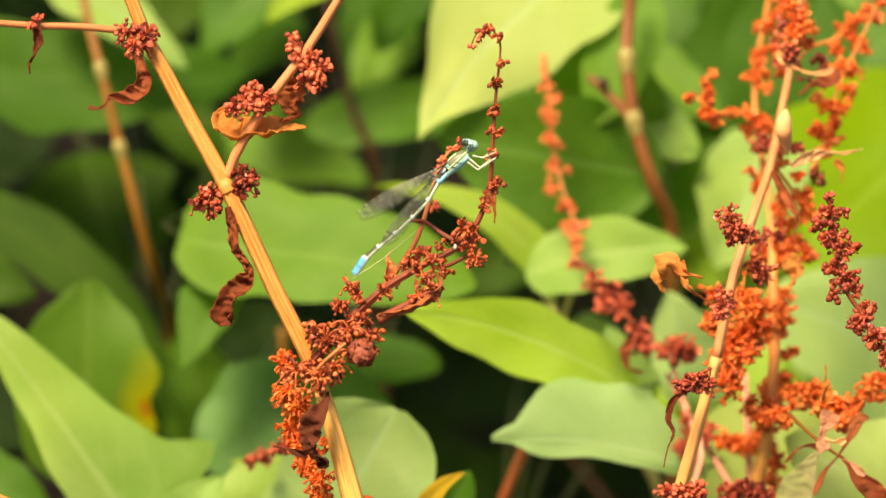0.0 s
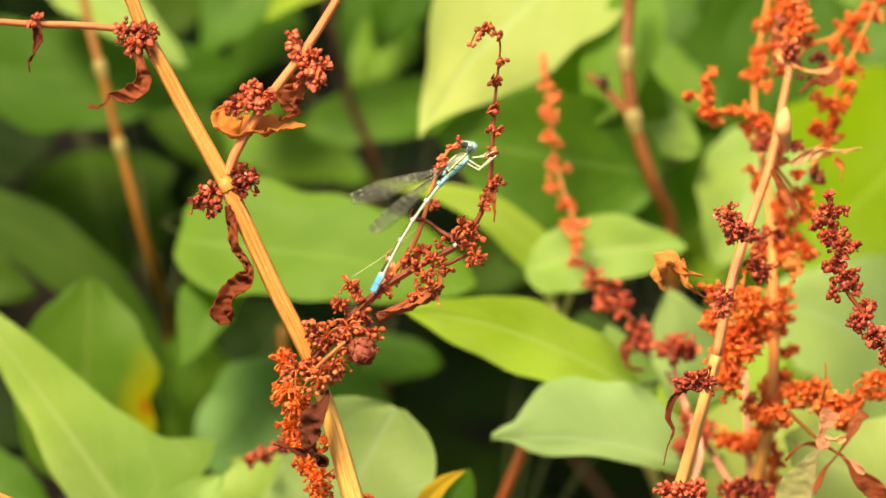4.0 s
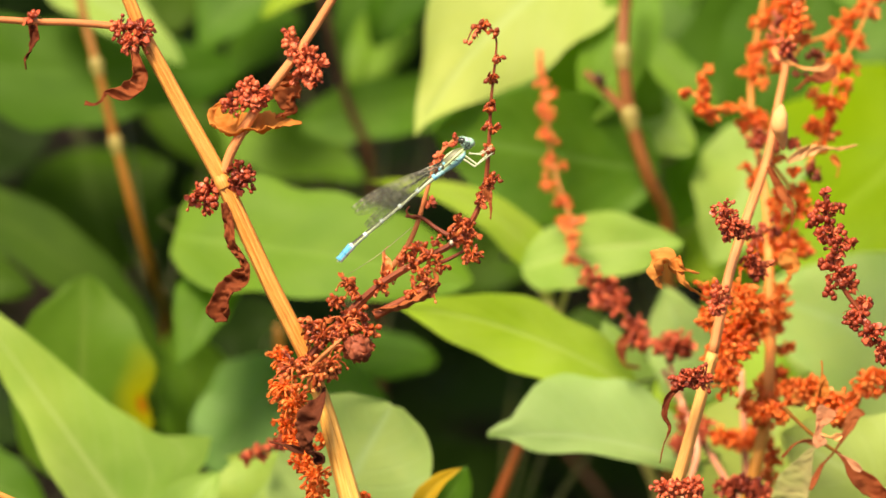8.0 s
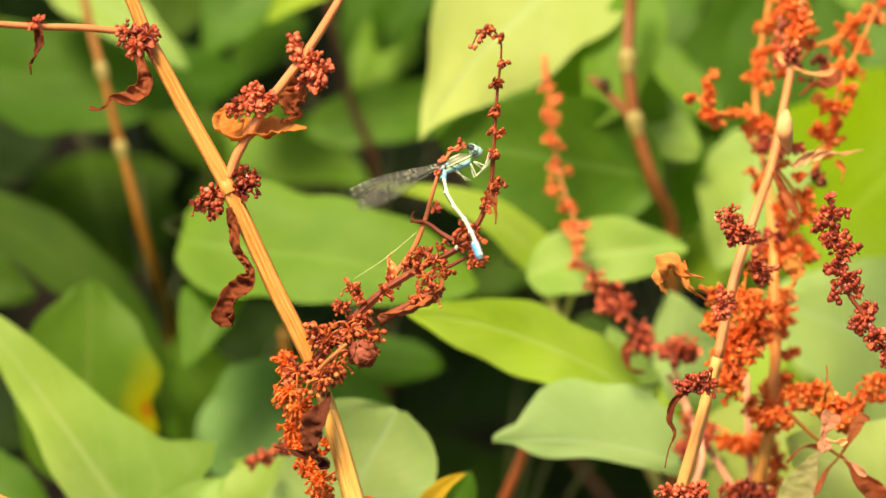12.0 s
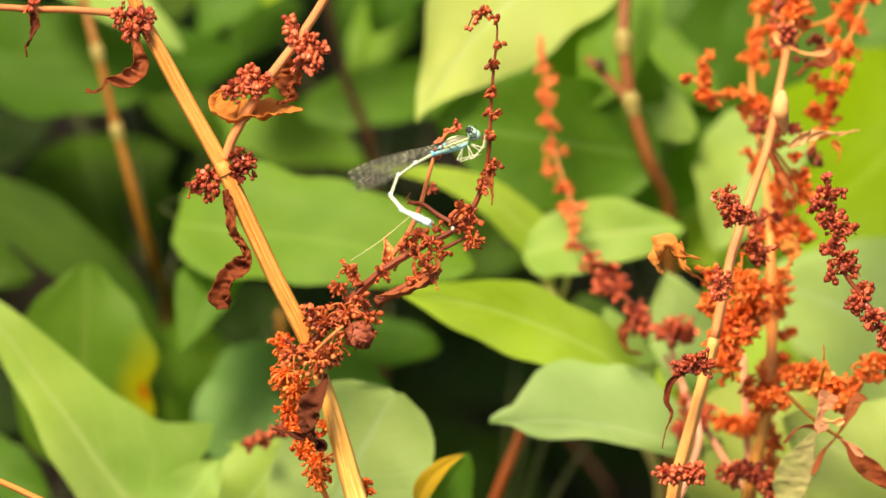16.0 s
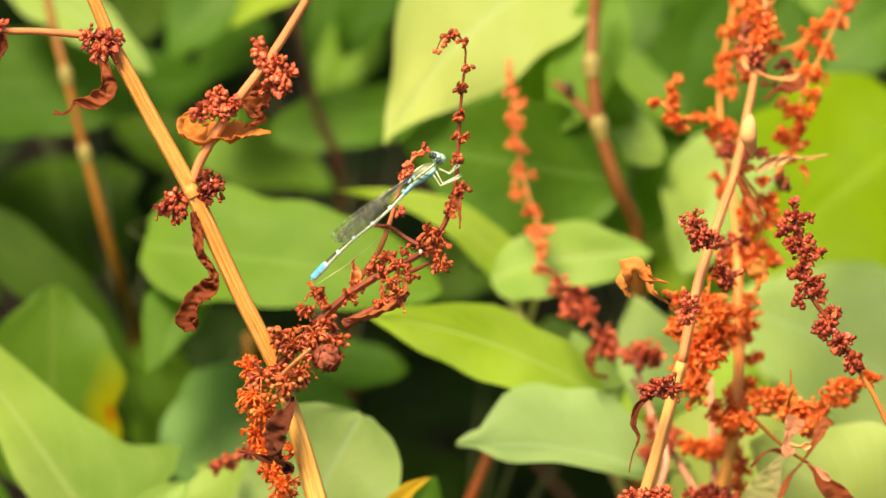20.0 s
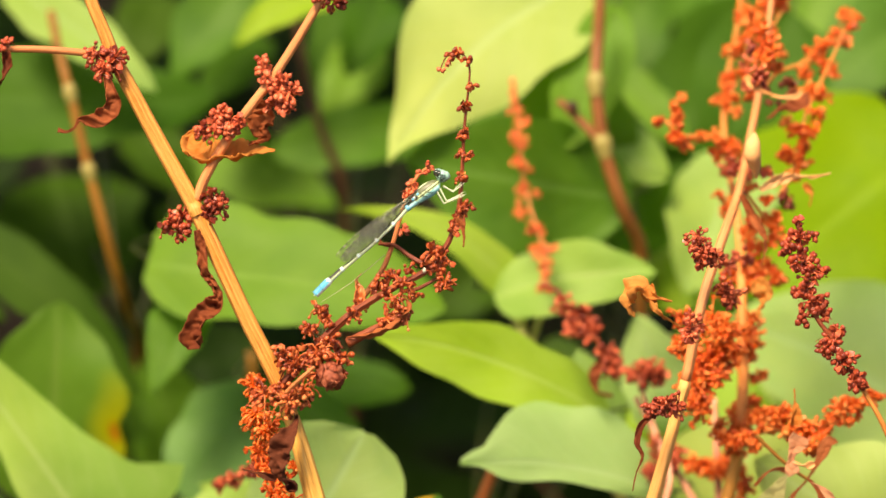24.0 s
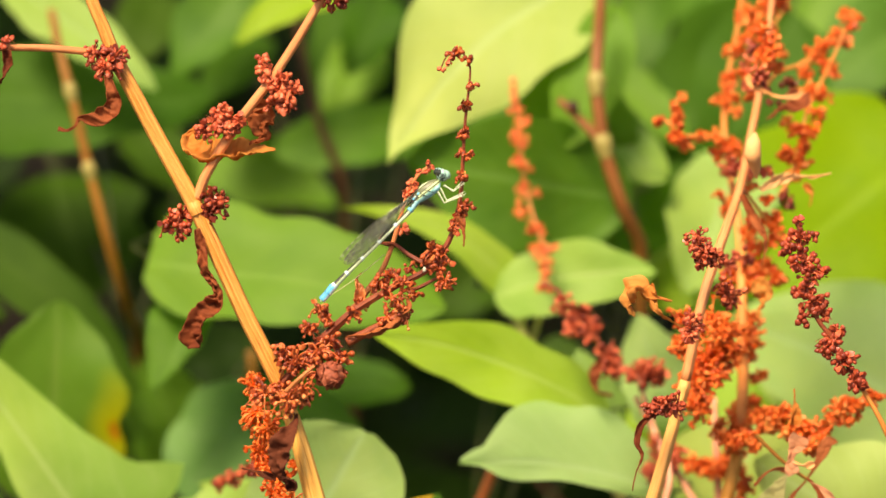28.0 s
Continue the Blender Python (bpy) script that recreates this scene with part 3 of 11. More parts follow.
    h.leaf((0.0755, 0.1279, 0.4431), (0.0607, 0.1097, 0.423), 0.0236, M_PALE)
    h.leaf((0.0827, 0.151, 0.4926), (0.0643, 0.1291, 0.4646), 0.0272, M_LEAFY)
    h.leaf((0.073, 0.0774, 0.4058), (0.0885, 0.0827, 0.4288), 0.0194, M_SUNLIT)


def build_undergrowth():
    """Foliage that goes on in depth, plus unseen sprays on all sides added to shade the soil."""
    rng = random.Random(5)
    bm = bmesh.new()

    def spray(x, y, z, size):
        turn = rng.uniform(0, 6.28)
        base = Vector((x, y, z))
        tip = base + Vector((math.cos(turn), math.sin(turn), rng.uniform(-0.6, 0.15))) * size
        blade(bm, base, tip, size * rng.uniform(0.42, 0.62), (rng.uniform(-0.3, 0.3), -0.35, 0.9), 0.2, 0.08, cols=4, rows=7, seed=rng.uniform(0, 6))
        foot = Vector((x + rng.uniform(-0.02, 0.02), y + rng.uniform(-0.02, 0.02), -0.004))
        tube(bm, [base, base.lerp(foot, 0.4) + Vector((0.004, 0, 0)), foot], (0.0005, 0.001), 4, per=3)

    for _ in range(330):
        x, y = rng.uniform(-0.4, 0.4), rng.uniform(0.3, 1.1)
        z = min(rng.uniform(0.04, 0.34), 0.38 - 0.28 * (y - 0.3))
        if z > 0.02:
            spray(x, y, z, rng.uniform(0.035, 0.075))
    # Unseen canopy above the view, added to block sun from the gaps.
    for _ in range(400):
        x, y = rng.uniform(-0.6, 0.6), rng.uniform(0.28, 1.4)
        top = max(0.12, 0.83 - 0.375 * (y + 0.676)) + 0.03
        spray(x, y, top + rng.uniform(0.0, 0.1), rng.uniform(0.06, 0.11))
    # Unseen sprays low in front, added to block sky light from the soil.
    for _ in range(230):
        x, y = rng.uniform(-0.7, 0.7), rng.uniform(-0.45, 0.22)
        top = 0.815 - 0.57 * (y + 0.676) - 0.07
        spray(x, y, min(0.36, top) - rng.uniform(0.0, 0.14), rng.uniform(0.05, 0.1))
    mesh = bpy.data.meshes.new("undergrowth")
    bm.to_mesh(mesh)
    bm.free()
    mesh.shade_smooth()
    mesh.materials.append(M_DEEP_SHADE)
    tagged(new("undergrowth", mesh), "dense undergrowth leaves coloured near-black for shade, with unseen sprays added to block light", "undergrowth", kind="stuff")


build_leafy_plants()
build_undergrowth()


# ---- dried dock plants ----
def seed_mesh(name, material, flare, size, rng):
    """One dry dock fruit: a small three-sided nut held between three curled papery valves."""
    bm = bmesh.new()
    cols = 6
    heights = ((-0.7, 0.35), (-0.25, 0.7), (0.25, 0.68), (0.65, 0.3))
    rings = [[bm.verts.new((size * r * math.cos(2 * math.pi * j / cols) * (1.12 if j % 2 else 0.9), size * r * math.sin(2 * math.pi * j / cols) * (1.12 if j % 2 else 0.9), size * h)) for j in range(cols)] for h, r in heights]
    low, top = bm.verts.new((0, 0, -size)), bm.verts.new((0, 0, size * 1.15))
    for a, b in zip(rings, rings[1:]):
        for j in range(cols):
            k = (j + 1) % cols
            bm.faces.new((a[j], a[k], b[k], b[j]))
    for j in range(cols):
        k = (j + 1) % cols
        bm.faces.new((rings[0][k], rings[0][j], low))
        bm.faces.new((rings[-1][j], rings[-1][k], top))
    for v in range(3):
        about = 2 * math.pi * v / 3 + rng.uniform(-0.3, 0.3)
        out = Vector((math.cos(about), math.sin(about), 0))
        side = Vector((-math.sin(about), math.cos(about), 0))
        open_by = flare * rng.uniform(0.6, 1.3)
        grid = []
        for i in range(4):
            s = i / 3
            half = size * (0.4, 1.0, 0.95, 0.25)[i] * rng.uniform(0.8, 1.15)
            mid = out * size * (0.35 + 0.55 * math.sin(2.2 * s) + open_by * s * s) + Vector((0, 0, size * (-0.9 + 2.3 * s - 0.5 * open_by * s)))
            grid.append([bm.verts.new(mid + side * half * t + out * (size * rng.uniform(-0.3, 0.35) * t * t + size * rng.uniform(-0.14, 0.14))) for t in (-1, 0, 1)])
        for i in range(3):
            for j in range(2):
                bm.faces.new((grid[i][j], grid[i][j + 1], grid[i + 1][j + 1], grid[i + 1][j]))
    mesh = bpy.data.meshes.new(name)
    bm.to_mesh(mesh)
    bm.free()
    mesh.shade_smooth()
    mesh.materials.append(material)
    return mesh


def bud_mesh(name, material, size, long, rng):
    """A closed dry bud: round, faintly three-sided, drawn out to a small point and set a little askew."""
    bm = bmesh.new()
    cols = 7
    lean = Vector((rng.uniform(-0.25, 0.25), rng.uniform(-0.25, 0.25), 0))
    rings = []
    for h, r in ((-0.82, 0.5), (-0.3, 0.96), (0.25, 0.98), (0.72, 0.62)):
        ring = []
        for j in range(cols):
            a = 2 * math.pi * j / cols
            out = size * r * (1 + 0.09 * math.cos(3 * a)) * rng.uniform(0.94, 1.06)
            ring.append(bm.verts.new(Vector((math.cos(a) * out, math.sin(a) * out, size * long * h)) + lean * size * h * h))
        rings.append(ring)
    low, top = bm.verts.new((0, 0, -size * long * 1.08)), bm.verts.new(Vector((0, 0, size * long * 1.18)) + lean * size)
    for a, b in zip(rings, rings[1:]):
        for j in range(cols):
            k = (j + 1) % cols
            bm.faces.new((a[j], a[k], b[k], b[j]))
    for j in range(cols):
        k = (j + 1) % cols
        bm.faces.new((rings[0][k], rings[0][j], low))
        bm.faces.new((rings[-1][j], rings[-1][k], top))
    mesh = bpy.data.meshes.new(name)
    bm.to_mesh(mesh)
    bm.free()
    mesh.shade_smooth()
    mesh.materials.append(material)
    return mesh


SEED_RNG = random.Random(11)
BUDS = ((0.94, 1.1), (0.84, 1.25), (1.02, 1.0), (0.76, 1.3), (0.9, 1.05), (0.8, 1.15))
VALVES = ((0.2, 0.98), (0.9, 0.8), (0.4, 0.95), (1.2, 0.85))


def fruit_meshes(material, buds):
    """Eight kinds of fruit: that many closed buds, the rest with curled valves."""
    made = [bud_mesh("seed", material, 0.00056 * k, long, SEED_RNG) for k, long in BUDS[:buds]]
    return made + [seed_mesh("seed", material, flare, 0.00056 * k, SEED_RNG) for flare, k in VALVES[:8 - buds]]


SEEDS = {m.name: fruit_meshes(m, buds) for m, buds in ((M_RUST, 6), (M_ORANGE, 5), (M_RED, 6), (M_CORAL, 5), (M_DARKRED, 5))}


def cluster(parent, centre, size, count, material, rng, apart=False, way=None, seed_size=1.0, flat=1.0, strands=0):
    """A whorl of dry fruits on thin curled stalks round a point of the stem. apart: each fruit is an object of its own."""
    centre = Vector(centre)
    bm = bmesh.new()
    spots = []
    for _ in range(int(count * 1.2)):
        out = Vector((rng.gauss(0, 1), rng.gauss(0, 0.8), rng.gauss(0, flat) - 0.15)).normalized()
        reach = size * rng.uniform(0.35, 0.95)
        start = centre + (Vector(way) * rng.uniform(-0.4, 0.4) * size if way else Vector((0, 0, 0))) + out * 0.0002
        end = start + out * reach
        bow = out.orthogonal().normalized() * reach * rng.uniform(-0.25, 0.25) + Vector((0, 0, reach * rng.uniform(0.02, 0.3)))
        if rng.random() < 0.9:
            tube(bm, [start, start.lerp(end, 0.45) + bow, end + Vector((0, 0, 0.00025)), end - Vector((0, 0, 0.0002))], (0.00022, 0.00015, 0.00026), 5, per=2)
        if rng.random() < 0.4:
            # a withered flower stalk that has curled up
            a, b, r = out.orthogonal().normalized(), out, rng.uniform(0.0003, 0.0006)
            spin = rng.uniform(0, 6.28)
            mid = start + out * reach * rng.uniform(0.5, 0.95)
            tube(bm, [mid + (a * math.cos(spin + k) + b * math.sin(spin + k)) * r * (1 - 0.12 * k) + Vector((0, 0.0001 * k, 0)) for k in range(5)], (0.00014, 0.0002, 0.0001), 4, per=2)
        hang = (out + Vector((rng.uniform(-0.5, 0.5), rng.uniform(-0.5, 0.5), rng.uniform(-0.9, 0.3)))).normalized()
        spots.append((end, hang, rng.uniform(0.75, 1.15) * seed_size))
    for _ in range(strands):
        # bare stalks that droop past the fruit
        out = Vector((rng.gauss(0, 1), rng.gauss(-0.3, 0.6), rng.gauss(0.1, 0.7))).normalized()
        far = size * rng.uniform(0.65, 1.1)
        drop = Vector((0, 0, -far * rng.uniform(0.2, 0.7)))
        tip = centre + out * far + drop
        tube(bm, [centre, centre + out * far * 0.45 + Vector((0, 0, 0.0003)), centre + out * far * 0.85 + drop * 0.3, tip], (0.0002, 0.00014, 0.00012), 5, per=3)
        tube(bm, [tip, tip + drop * 0.2 + out * 0.0002, tip + drop * 0.3 - out * 0.0001], (0.0002, 0.00034, 0.0001), 6, per=2)
    if not bm.verts:
        tube(bm, [centre, centre + Vector((0, 0, 0.0006))], (0.0002, 0.0002), 4, per=1)
    meshes = SEEDS[material.name]
    if not apart:
        for end, hang, scale in spots:
            mesh = meshes[rng.randrange(8)]
            turn = hang.to_track_quat("Z", "Y").to_matrix()
            made = [bm.verts.new(end + turn @ v.co * scale) for v in mesh.vertices]
            for p in mesh.polygons:
                bm.faces.new([made[i] for i in p.vertices])
    ob = part("seed_head", bm, material, parent)
    if apart:
        base = origin_of(parent)
        for end, hang, scale in spots:
            seed = new("seed", meshes[rng.randrange(8)])
            seed.parent = ob
            seed.matrix_local = Matrix.LocRotScale(end - base, hang.to_track_quat("Z", "Y"), (scale, scale, scale))
    return ob


def spike(parent, points, size, whorls, per, material, rng, apart=False, stalk=0.0004, stalk_material=None, seed_size=1.0, taper=0.7):
    """A seed spike: a thin stalk with whorls of fruit along it."""
    line = spline(points, 8)
    part("spike_stalk", tube(bmesh.new(), points, (stalk, stalk * 0.6), 7, per=8, knobbly=0.15), stalk_material or M_RUST_STEM, parent)
    whorls = max(2, round(whorls * 1.1))
    for i in range(whorls):
        s = (i + rng.uniform(0.3, 0.7)) / whorls * (len(line) - 1)
        k = min(int(s), len(line) - 2)
        at = line[k].lerp(line[k + 1], s - k) + Vector((rng.uniform(-1, 1), rng.uniform(-1, 1), 0)) * size * 0.25
        way = (line[k + 1] - line[k]).normalized()
        r = size * (1 - (1 - taper) * i / max(1, whorls - 1))
        swell = rng.uniform(0.65, 1.3)
        r *= swell
        cluster(parent, at, r, max(4, int(per * 1.15 * swell ** 1.4)), material, rng, apart, way, seed_size)


def clumps(parent, spots, material, rng, seed_size=1.0, dense=1.0, apart=False):
    """Separate tight clumps of fruit: a place and a reach for each."""
    for at, reach in spots:
        cluster(parent, at, reach * 1.12, max(4, int(dense * 4.4 * (reach / 0.001) ** 1.35 / seed_size ** 2)), material, rng, apart, seed_size=seed_size)


def withered(parent, points, widths, material, label, curl=1.4, turn=0.0, twist=1.0, seed=1, crumpled=1.0):
    """A dry leaf strip, rolled in across its width, twisting along its length and crinkled."""
    line = spline(points, 12)
    bm = bmesh.new()
    uv = bm.loops.layers.uv.verify()
    rows, cols, side = [], 10, None
    for i, p in enumerate(line):
        s = i / (len(line) - 1)
        ahead = (line[min(i + 1, len(line) - 1)] - line[max(i - 1, 0)]).normalized()
        side = ahead.cross(Vector((0, -0.9, 0.42))) if side is None else side - ahead * side.dot(ahead)
        side.normalize()
        across = Matrix.Rotation(turn + twist * s, 3, ahead) @ side
        up = across.cross(ahead)
        pos = s * (len(widths) - 1)
        k = min(int(pos), len(widths) - 2)
        w = widths[k] + (widths[k + 1] - widths[k]) * (pos - k)
        row = []
        for j in range(cols + 1):
            a = (j / cols - 0.5) * 2
            bend = a * curl * (0.7 + 0.5 * math.sin(5 * s + seed))
            rr = w * 1.0 / max(0.5, curl)
            crease = 0.55 * w * noise.noise(p * 700 + Vector((a * 1.5, seed, 0))) + 0.34 * w * noise.noise(p * 1700 + Vector((a * 3.1, 0, seed)))
            crease *= crumpled
            a *= 1 + 0.3 * crumpled * noise.noise(Vector((s * 9, seed, 1.0 if a > 0 else -1.0)))
            bend = a * curl * (0.7 + 0.5 * math.sin(5 * s + seed))
            row.append(bm.verts.new(p + across * (math.sin(bend) * rr) + up * ((1 - math.cos(bend)) * rr + crease)))
        rows.append(row)
    for i in range(len(rows) - 1):
        for j in range(cols):
            f = bm.faces.new((rows[i][j], rows[i][j + 1], rows[i + 1][j + 1], rows[i + 1][j]))
            for loop, (a, b) in zip(f.loops, ((i, j), (i, j + 1), (i + 1, j + 1), (i + 1, j))):
                loop[uv].uv = (b / cols, a / len(rows))
    ob = part("withered_leaf", bm, material, parent, label)
    thick = ob.modifiers.new("thick", "SOLIDIFY")
    thick.thickness, thick.offset = 0.00012, 0
    return ob


def build_perch_plant():
    rng = random.Random(21)
    foot = Vector((-0.0015, -0.015, 0.3969))
    foot.z = 0
    plant = thing("dock_plant", foot, "dead dock stem, straw-coloured and ridged, with rust-red seed whorls", "dock plant", "dried dock plants")
    top = [(-0.0566, 0.0238, 0.5507), (-0.0546, 0.0212, 0.5449), (-0.0525, 0.0191, 0.5404), (-0.0506, 0.0171, 0.5361), (-0.0483, 0.0152, 0.5321), (-0.0429, 0.0109, 0.5230), (-0.0365, 0.0060, 0.5125), (-0.0323, 0.0023, 0.5044), (-0.0279, -0.0017, 0.4958), (-0.0226, -0.0062, 0.4863), (-0.0205, -0.0081, 0.4822)]
    stem("main_stem", top, (0.00095, 0.0011, 0.0013, 0.00135, 0.00135), M_STRAW_STEM, plant, "ridged straw-yellow stem", sides=28, ridges=7, deep=0.15)
    low = [(-0.0211, -0.0075, 0.4834), (-0.0199, -0.0090, 0.4802), (-0.0188, -0.0103, 0.4774), (-0.0172, -0.0125, 0.4727), (-0.0158, -0.0146, 0.4682), (-0.0137, -0.0179, 0.4612), (-0.0116, -0.0209, 0.4547), (-0.0065, -0.0191, 0.4235), (foot.x, foot.y, -0.01)]
    stem("lower_stem", low, (0.00115, 0.00145, 0.0018, 0.0021), M_TAN, plant, sides=28, ridges=7, deep=0.11)
    stem("stem_joint", [(-0.0367, 0.0060, 0.5128), (-0.0362, 0.0054, 0.5120), (-0.0357, 0.0049, 0.5111)], (0.00128, 0.00144, 0.0013), M_STRAW_STEM, plant, "swollen joint of the stem", sides=20)
    stem("side_branch", [(-0.036, 0.0063, 0.5135), (-0.0344, 0.0072, 0.5177), (-0.0293, 0.0098, 0.5258), (-0.0223, 0.0128, 0.5346), (-0.0171, 0.0153, 0.5423), (-0.0133, 0.0171, 0.5486)], (0.00088, 0.0008, 0.0007), M_PEACH_STEM, plant, sides=18, ridges=6, deep=0.06)
    stem("side_branch", [(-0.0522, 0.0171, 0.5367), (-0.0622, 0.0156, 0.5383), (-0.0696, 0.0148, 0.5388), (-0.0799, 0.0132, 0.5402), (-0.0897, 0.0125, 0.5409)], (0.00065, 0.0006, 0.0005), M_CORAL_STEM, plant, sides=14, ridges=5, deep=0.07)
    # the curved twig on which the insect sits
    stem("perch_twig", [(-0.021, -0.0085, 0.484), (-0.0144, -0.0063, 0.4912), (-0.0084, -0.0049, 0.4967), (-0.0014, -0.003, 0.5006), (0.0048, -0.0016, 0.5036), (0.0084, 0.0004, 0.5079), (0.0102, 0.0028, 0.5131), (0.0108, 0.0053, 0.5185), (0.0112, 0.0087, 0.5257), (0.0121, 0.0125, 0.5339)], (0.0008, 0.0007, 0.00055, 0.00048, 0.0004, 0.0003, 0.0002), M_RUST_STEM, plant, "dark rust-red curved twig", sides=25, ridges=5, deep=0.16)
    stem("twig_end", [(0.0121, 0.0124, 0.5337), (0.0121, 0.0135, 0.5361), (0.0112, 0.0143, 0.5378), (0.0096, 0.0147, 0.5385), (0.008, 0.0142, 0.5376), (0.007, 0.0133, 0.5357)], (0.0002, 0.00018, 0.00012), M_RUST_STEM, plant, "hooked tip of the twig", sides=7)
    stem("twig", [(-0.0094, -0.0016, 0.4942), (-0.0062, 0.0002, 0.498), (-0.0032, 0.002, 0.5019), (-0.0014, 0.0039, 0.506), (-0.0001, 0.0058, 0.5101), (0.0016, 0.0081, 0.5149), (0.0034, 0.0092, 0.5173), (0.0052, 0.0098, 0.5185)], (0.0006, 0.0005, 0.0004, 0.0003, 0.0003), M_CORAL_STEM, plant, "thin upright orange-red twig", sides=10)
    stem("twig", [(-0.0039, 0.003, 0.5065), (-0.0012, 0.003, 0.5063), (0.0016, 0.0012, 0.505), (0.0041, -0.0003, 0.5042), (0.0068, -0.0014, 0.5041)], (0.00025, 0.00035, 0.00045, 0.0004), M_RUST_STEM, plant, sides=10)
    stem("twig", [(-0.0032, 0.0038, 0.5081), (-0.0037, 0.0033, 0.5072), (-0.0027, 0.0029, 0.5063), (-0.0012, 0.0039, 0.5059)], (0.00012, 0.0002, 0.0003), M_RUST_STEM, plant, sides=6)
    stem("twig", [(-0.0002, -0.0024, 0.4995), (0.0031, -0.003, 0.5006), (0.0066, -0.0023, 0.5023)], (0.00025, 0.0004, 0.0003), M_RUST_STEM, plant, sides=8)
    stem("twig", [(-0.0094, -0.0062, 0.4914), (-0.0049, -0.0052, 0.4935), (-0.0009, -0.0052, 0.4959), (0.0016, -0.0043, 0.4979)], (0.0009, 0.0007, 0.0003), M_RUST_STEM, plant, sides=10)
    for x in (
        ((-0.0143, -0.0047, 0.4971), 0.0018, 12), ((-0.0159, -0.006, 0.4941), 0.0017, 11), ((-0.0128, -0.0054, 0.4955), 0.0016, 8), ((-0.0084, -0.0051, 0.4961), 0.0018, 10), ((-0.0069, -0.0025, 0.4971), 0.0013, 6),
        ((-0.0039, -0.0027, 0.5014), 0.0019, 13), ((-0.0016, -0.0013, 0.502), 0.002, 12), ((0.0006, -0.0036, 0.5018), 0.0018, 11), ((-0.0012, -0.0048, 0.4991), 0.0022, 15), ((-0.0024, -0.0052, 0.4959), 0.002, 12),
        ((0.0004, -0.0048, 0.4968), 0.002, 13), ((0.0024, -0.0034, 0.4997), 0.0016, 8), ((0.0016, -0.0015, 0.5039), 0.0013, 6), ((0.0054, -0.0013, 0.5067), 0.002, 14), ((0.0072, -0.0008, 0.5054), 0.0021, 15),
        ((0.0078, -0.0036, 0.5018), 0.0019, 12), ((0.0066, -0.0025, 0.504), 0.0018, 10), ((0.0113, 0.002, 0.5139), 0.0017, 12), ((0.01, 0.002, 0.5113), 0.0014, 8), ((0.0093, 0.0005, 0.5106), 0.0013, 7),
        ((0.0105, 0.0043, 0.5187), 0.0013, 8), ((0.0118, 0.006, 0.5222), 0.0009, 5), ((0.0105, 0.0071, 0.5224), 0.0008, 4), ((0.011, 0.0077, 0.5259), 0.0012, 8), ((0.0112, 0.0097, 0.5303), 0.001, 6),
        ((0.0126, 0.0112, 0.5335), 0.0009, 6), ((0.0116, 0.0131, 0.5375), 0.0009, 5), ((0.0101, 0.0137, 0.5387), 0.0009, 5), ((0.0088, 0.0135, 0.5384), 0.0008, 5),
    ):
        cluster(plant, x[0], x[1], int(x[2] * 1.25), M_RUST, rng, apart=True, seed_size=0.84, strands=x[2] // 4)
    for x in (((0.0081, 0.013, 0.5373), 0.0005, 3), ((0.0072, 0.0124, 0.536), 0.0005, 3), ((0.0003, 0.005, 0.5083), 0.0012, 6), ((0.0013, 0.0076, 0.5139), 0.0011, 6), ((0.0021, 0.0084, 0.5156), 0.001, 6), ((0.0034, 0.0092, 0.5173), 0.0009, 5), ((0.0048, 0.0098, 0.5185), 0.0008, 5)):
        cluster(plant, *x, M_RED, rng, seed_size=0.85)
    # whorls at the joints of the straw-coloured stem
    for x in (
        ((-0.0538, 0.0152, 0.5373), 0.003, 22), ((-0.0405, 0.0061, 0.5091), 0.0021, 16), ((-0.0386, 0.0067, 0.5104), 0.0020, 15), ((-0.0394, 0.0051, 0.5080), 0.0019, 13), ((-0.0380, 0.0054, 0.5088), 0.0014, 8), ((-0.0332, 0.0051, 0.5140), 0.0021, 16), ((-0.0319, 0.0044, 0.5126), 0.0020, 15), ((-0.0340, 0.0041, 0.5120), 0.0017, 11), ((-0.0315, 0.0051, 0.5142), 0.0014, 8),
        ((-0.0243, 0.0132, 0.5375), 0.0013, 9), ((-0.0241, 0.0125, 0.5360), 0.0014, 10), ((-0.0234, 0.0118, 0.5345), 0.0014, 9), ((-0.0210, 0.0110, 0.5341), 0.0018, 13), ((-0.0194, 0.0104, 0.5326), 0.0018, 13), ((-0.0203, 0.0095, 0.5308), 0.0018, 13), ((-0.0216, 0.0102, 0.5323), 0.0016, 10),
        ((-0.0311, 0.0098, 0.5290), 0.0017, 13), ((-0.0325, 0.0090, 0.5273), 0.0019, 14), ((-0.0300, 0.0092, 0.5276), 0.0019, 14), ((-0.0346, 0.0083, 0.5257), 0.0016, 10), ((-0.0283, 0.0084, 0.5272), 0.0014, 9), ((-0.0317, 0.0083, 0.5258), 0.0017, 11), ((-0.0505, 0.015, 0.5369), 0.0028, 20), ((-0.052, 0.0133, 0.5357), 0.0026, 18), ((-0.0696, 0.0142, 0.5398), 0.0013, 8), 
        ((-0.0313, 0.0096, 0.5277), 0.0024, 20), ((-0.0301, 0.0089, 0.5262), 0.002, 14), ((-0.0342, 0.0074, 0.5254), 0.0013, 8), 
        ((-0.0217, 0.0121, 0.5331), 0.0019, 13), ((-0.0208, 0.0112, 0.5311), 0.0022, 16), ((-0.0223, 0.0115, 0.5294), 0.0016, 8), ((-0.0133, 0.017, 0.5483), 0.0026, 18), ((-0.0113, 0.0165, 0.5472), 0.0018, 10),
    ):
        cluster(plant, *x, M_RED, rng, seed_size=1.0, strands=x[2] // 8)
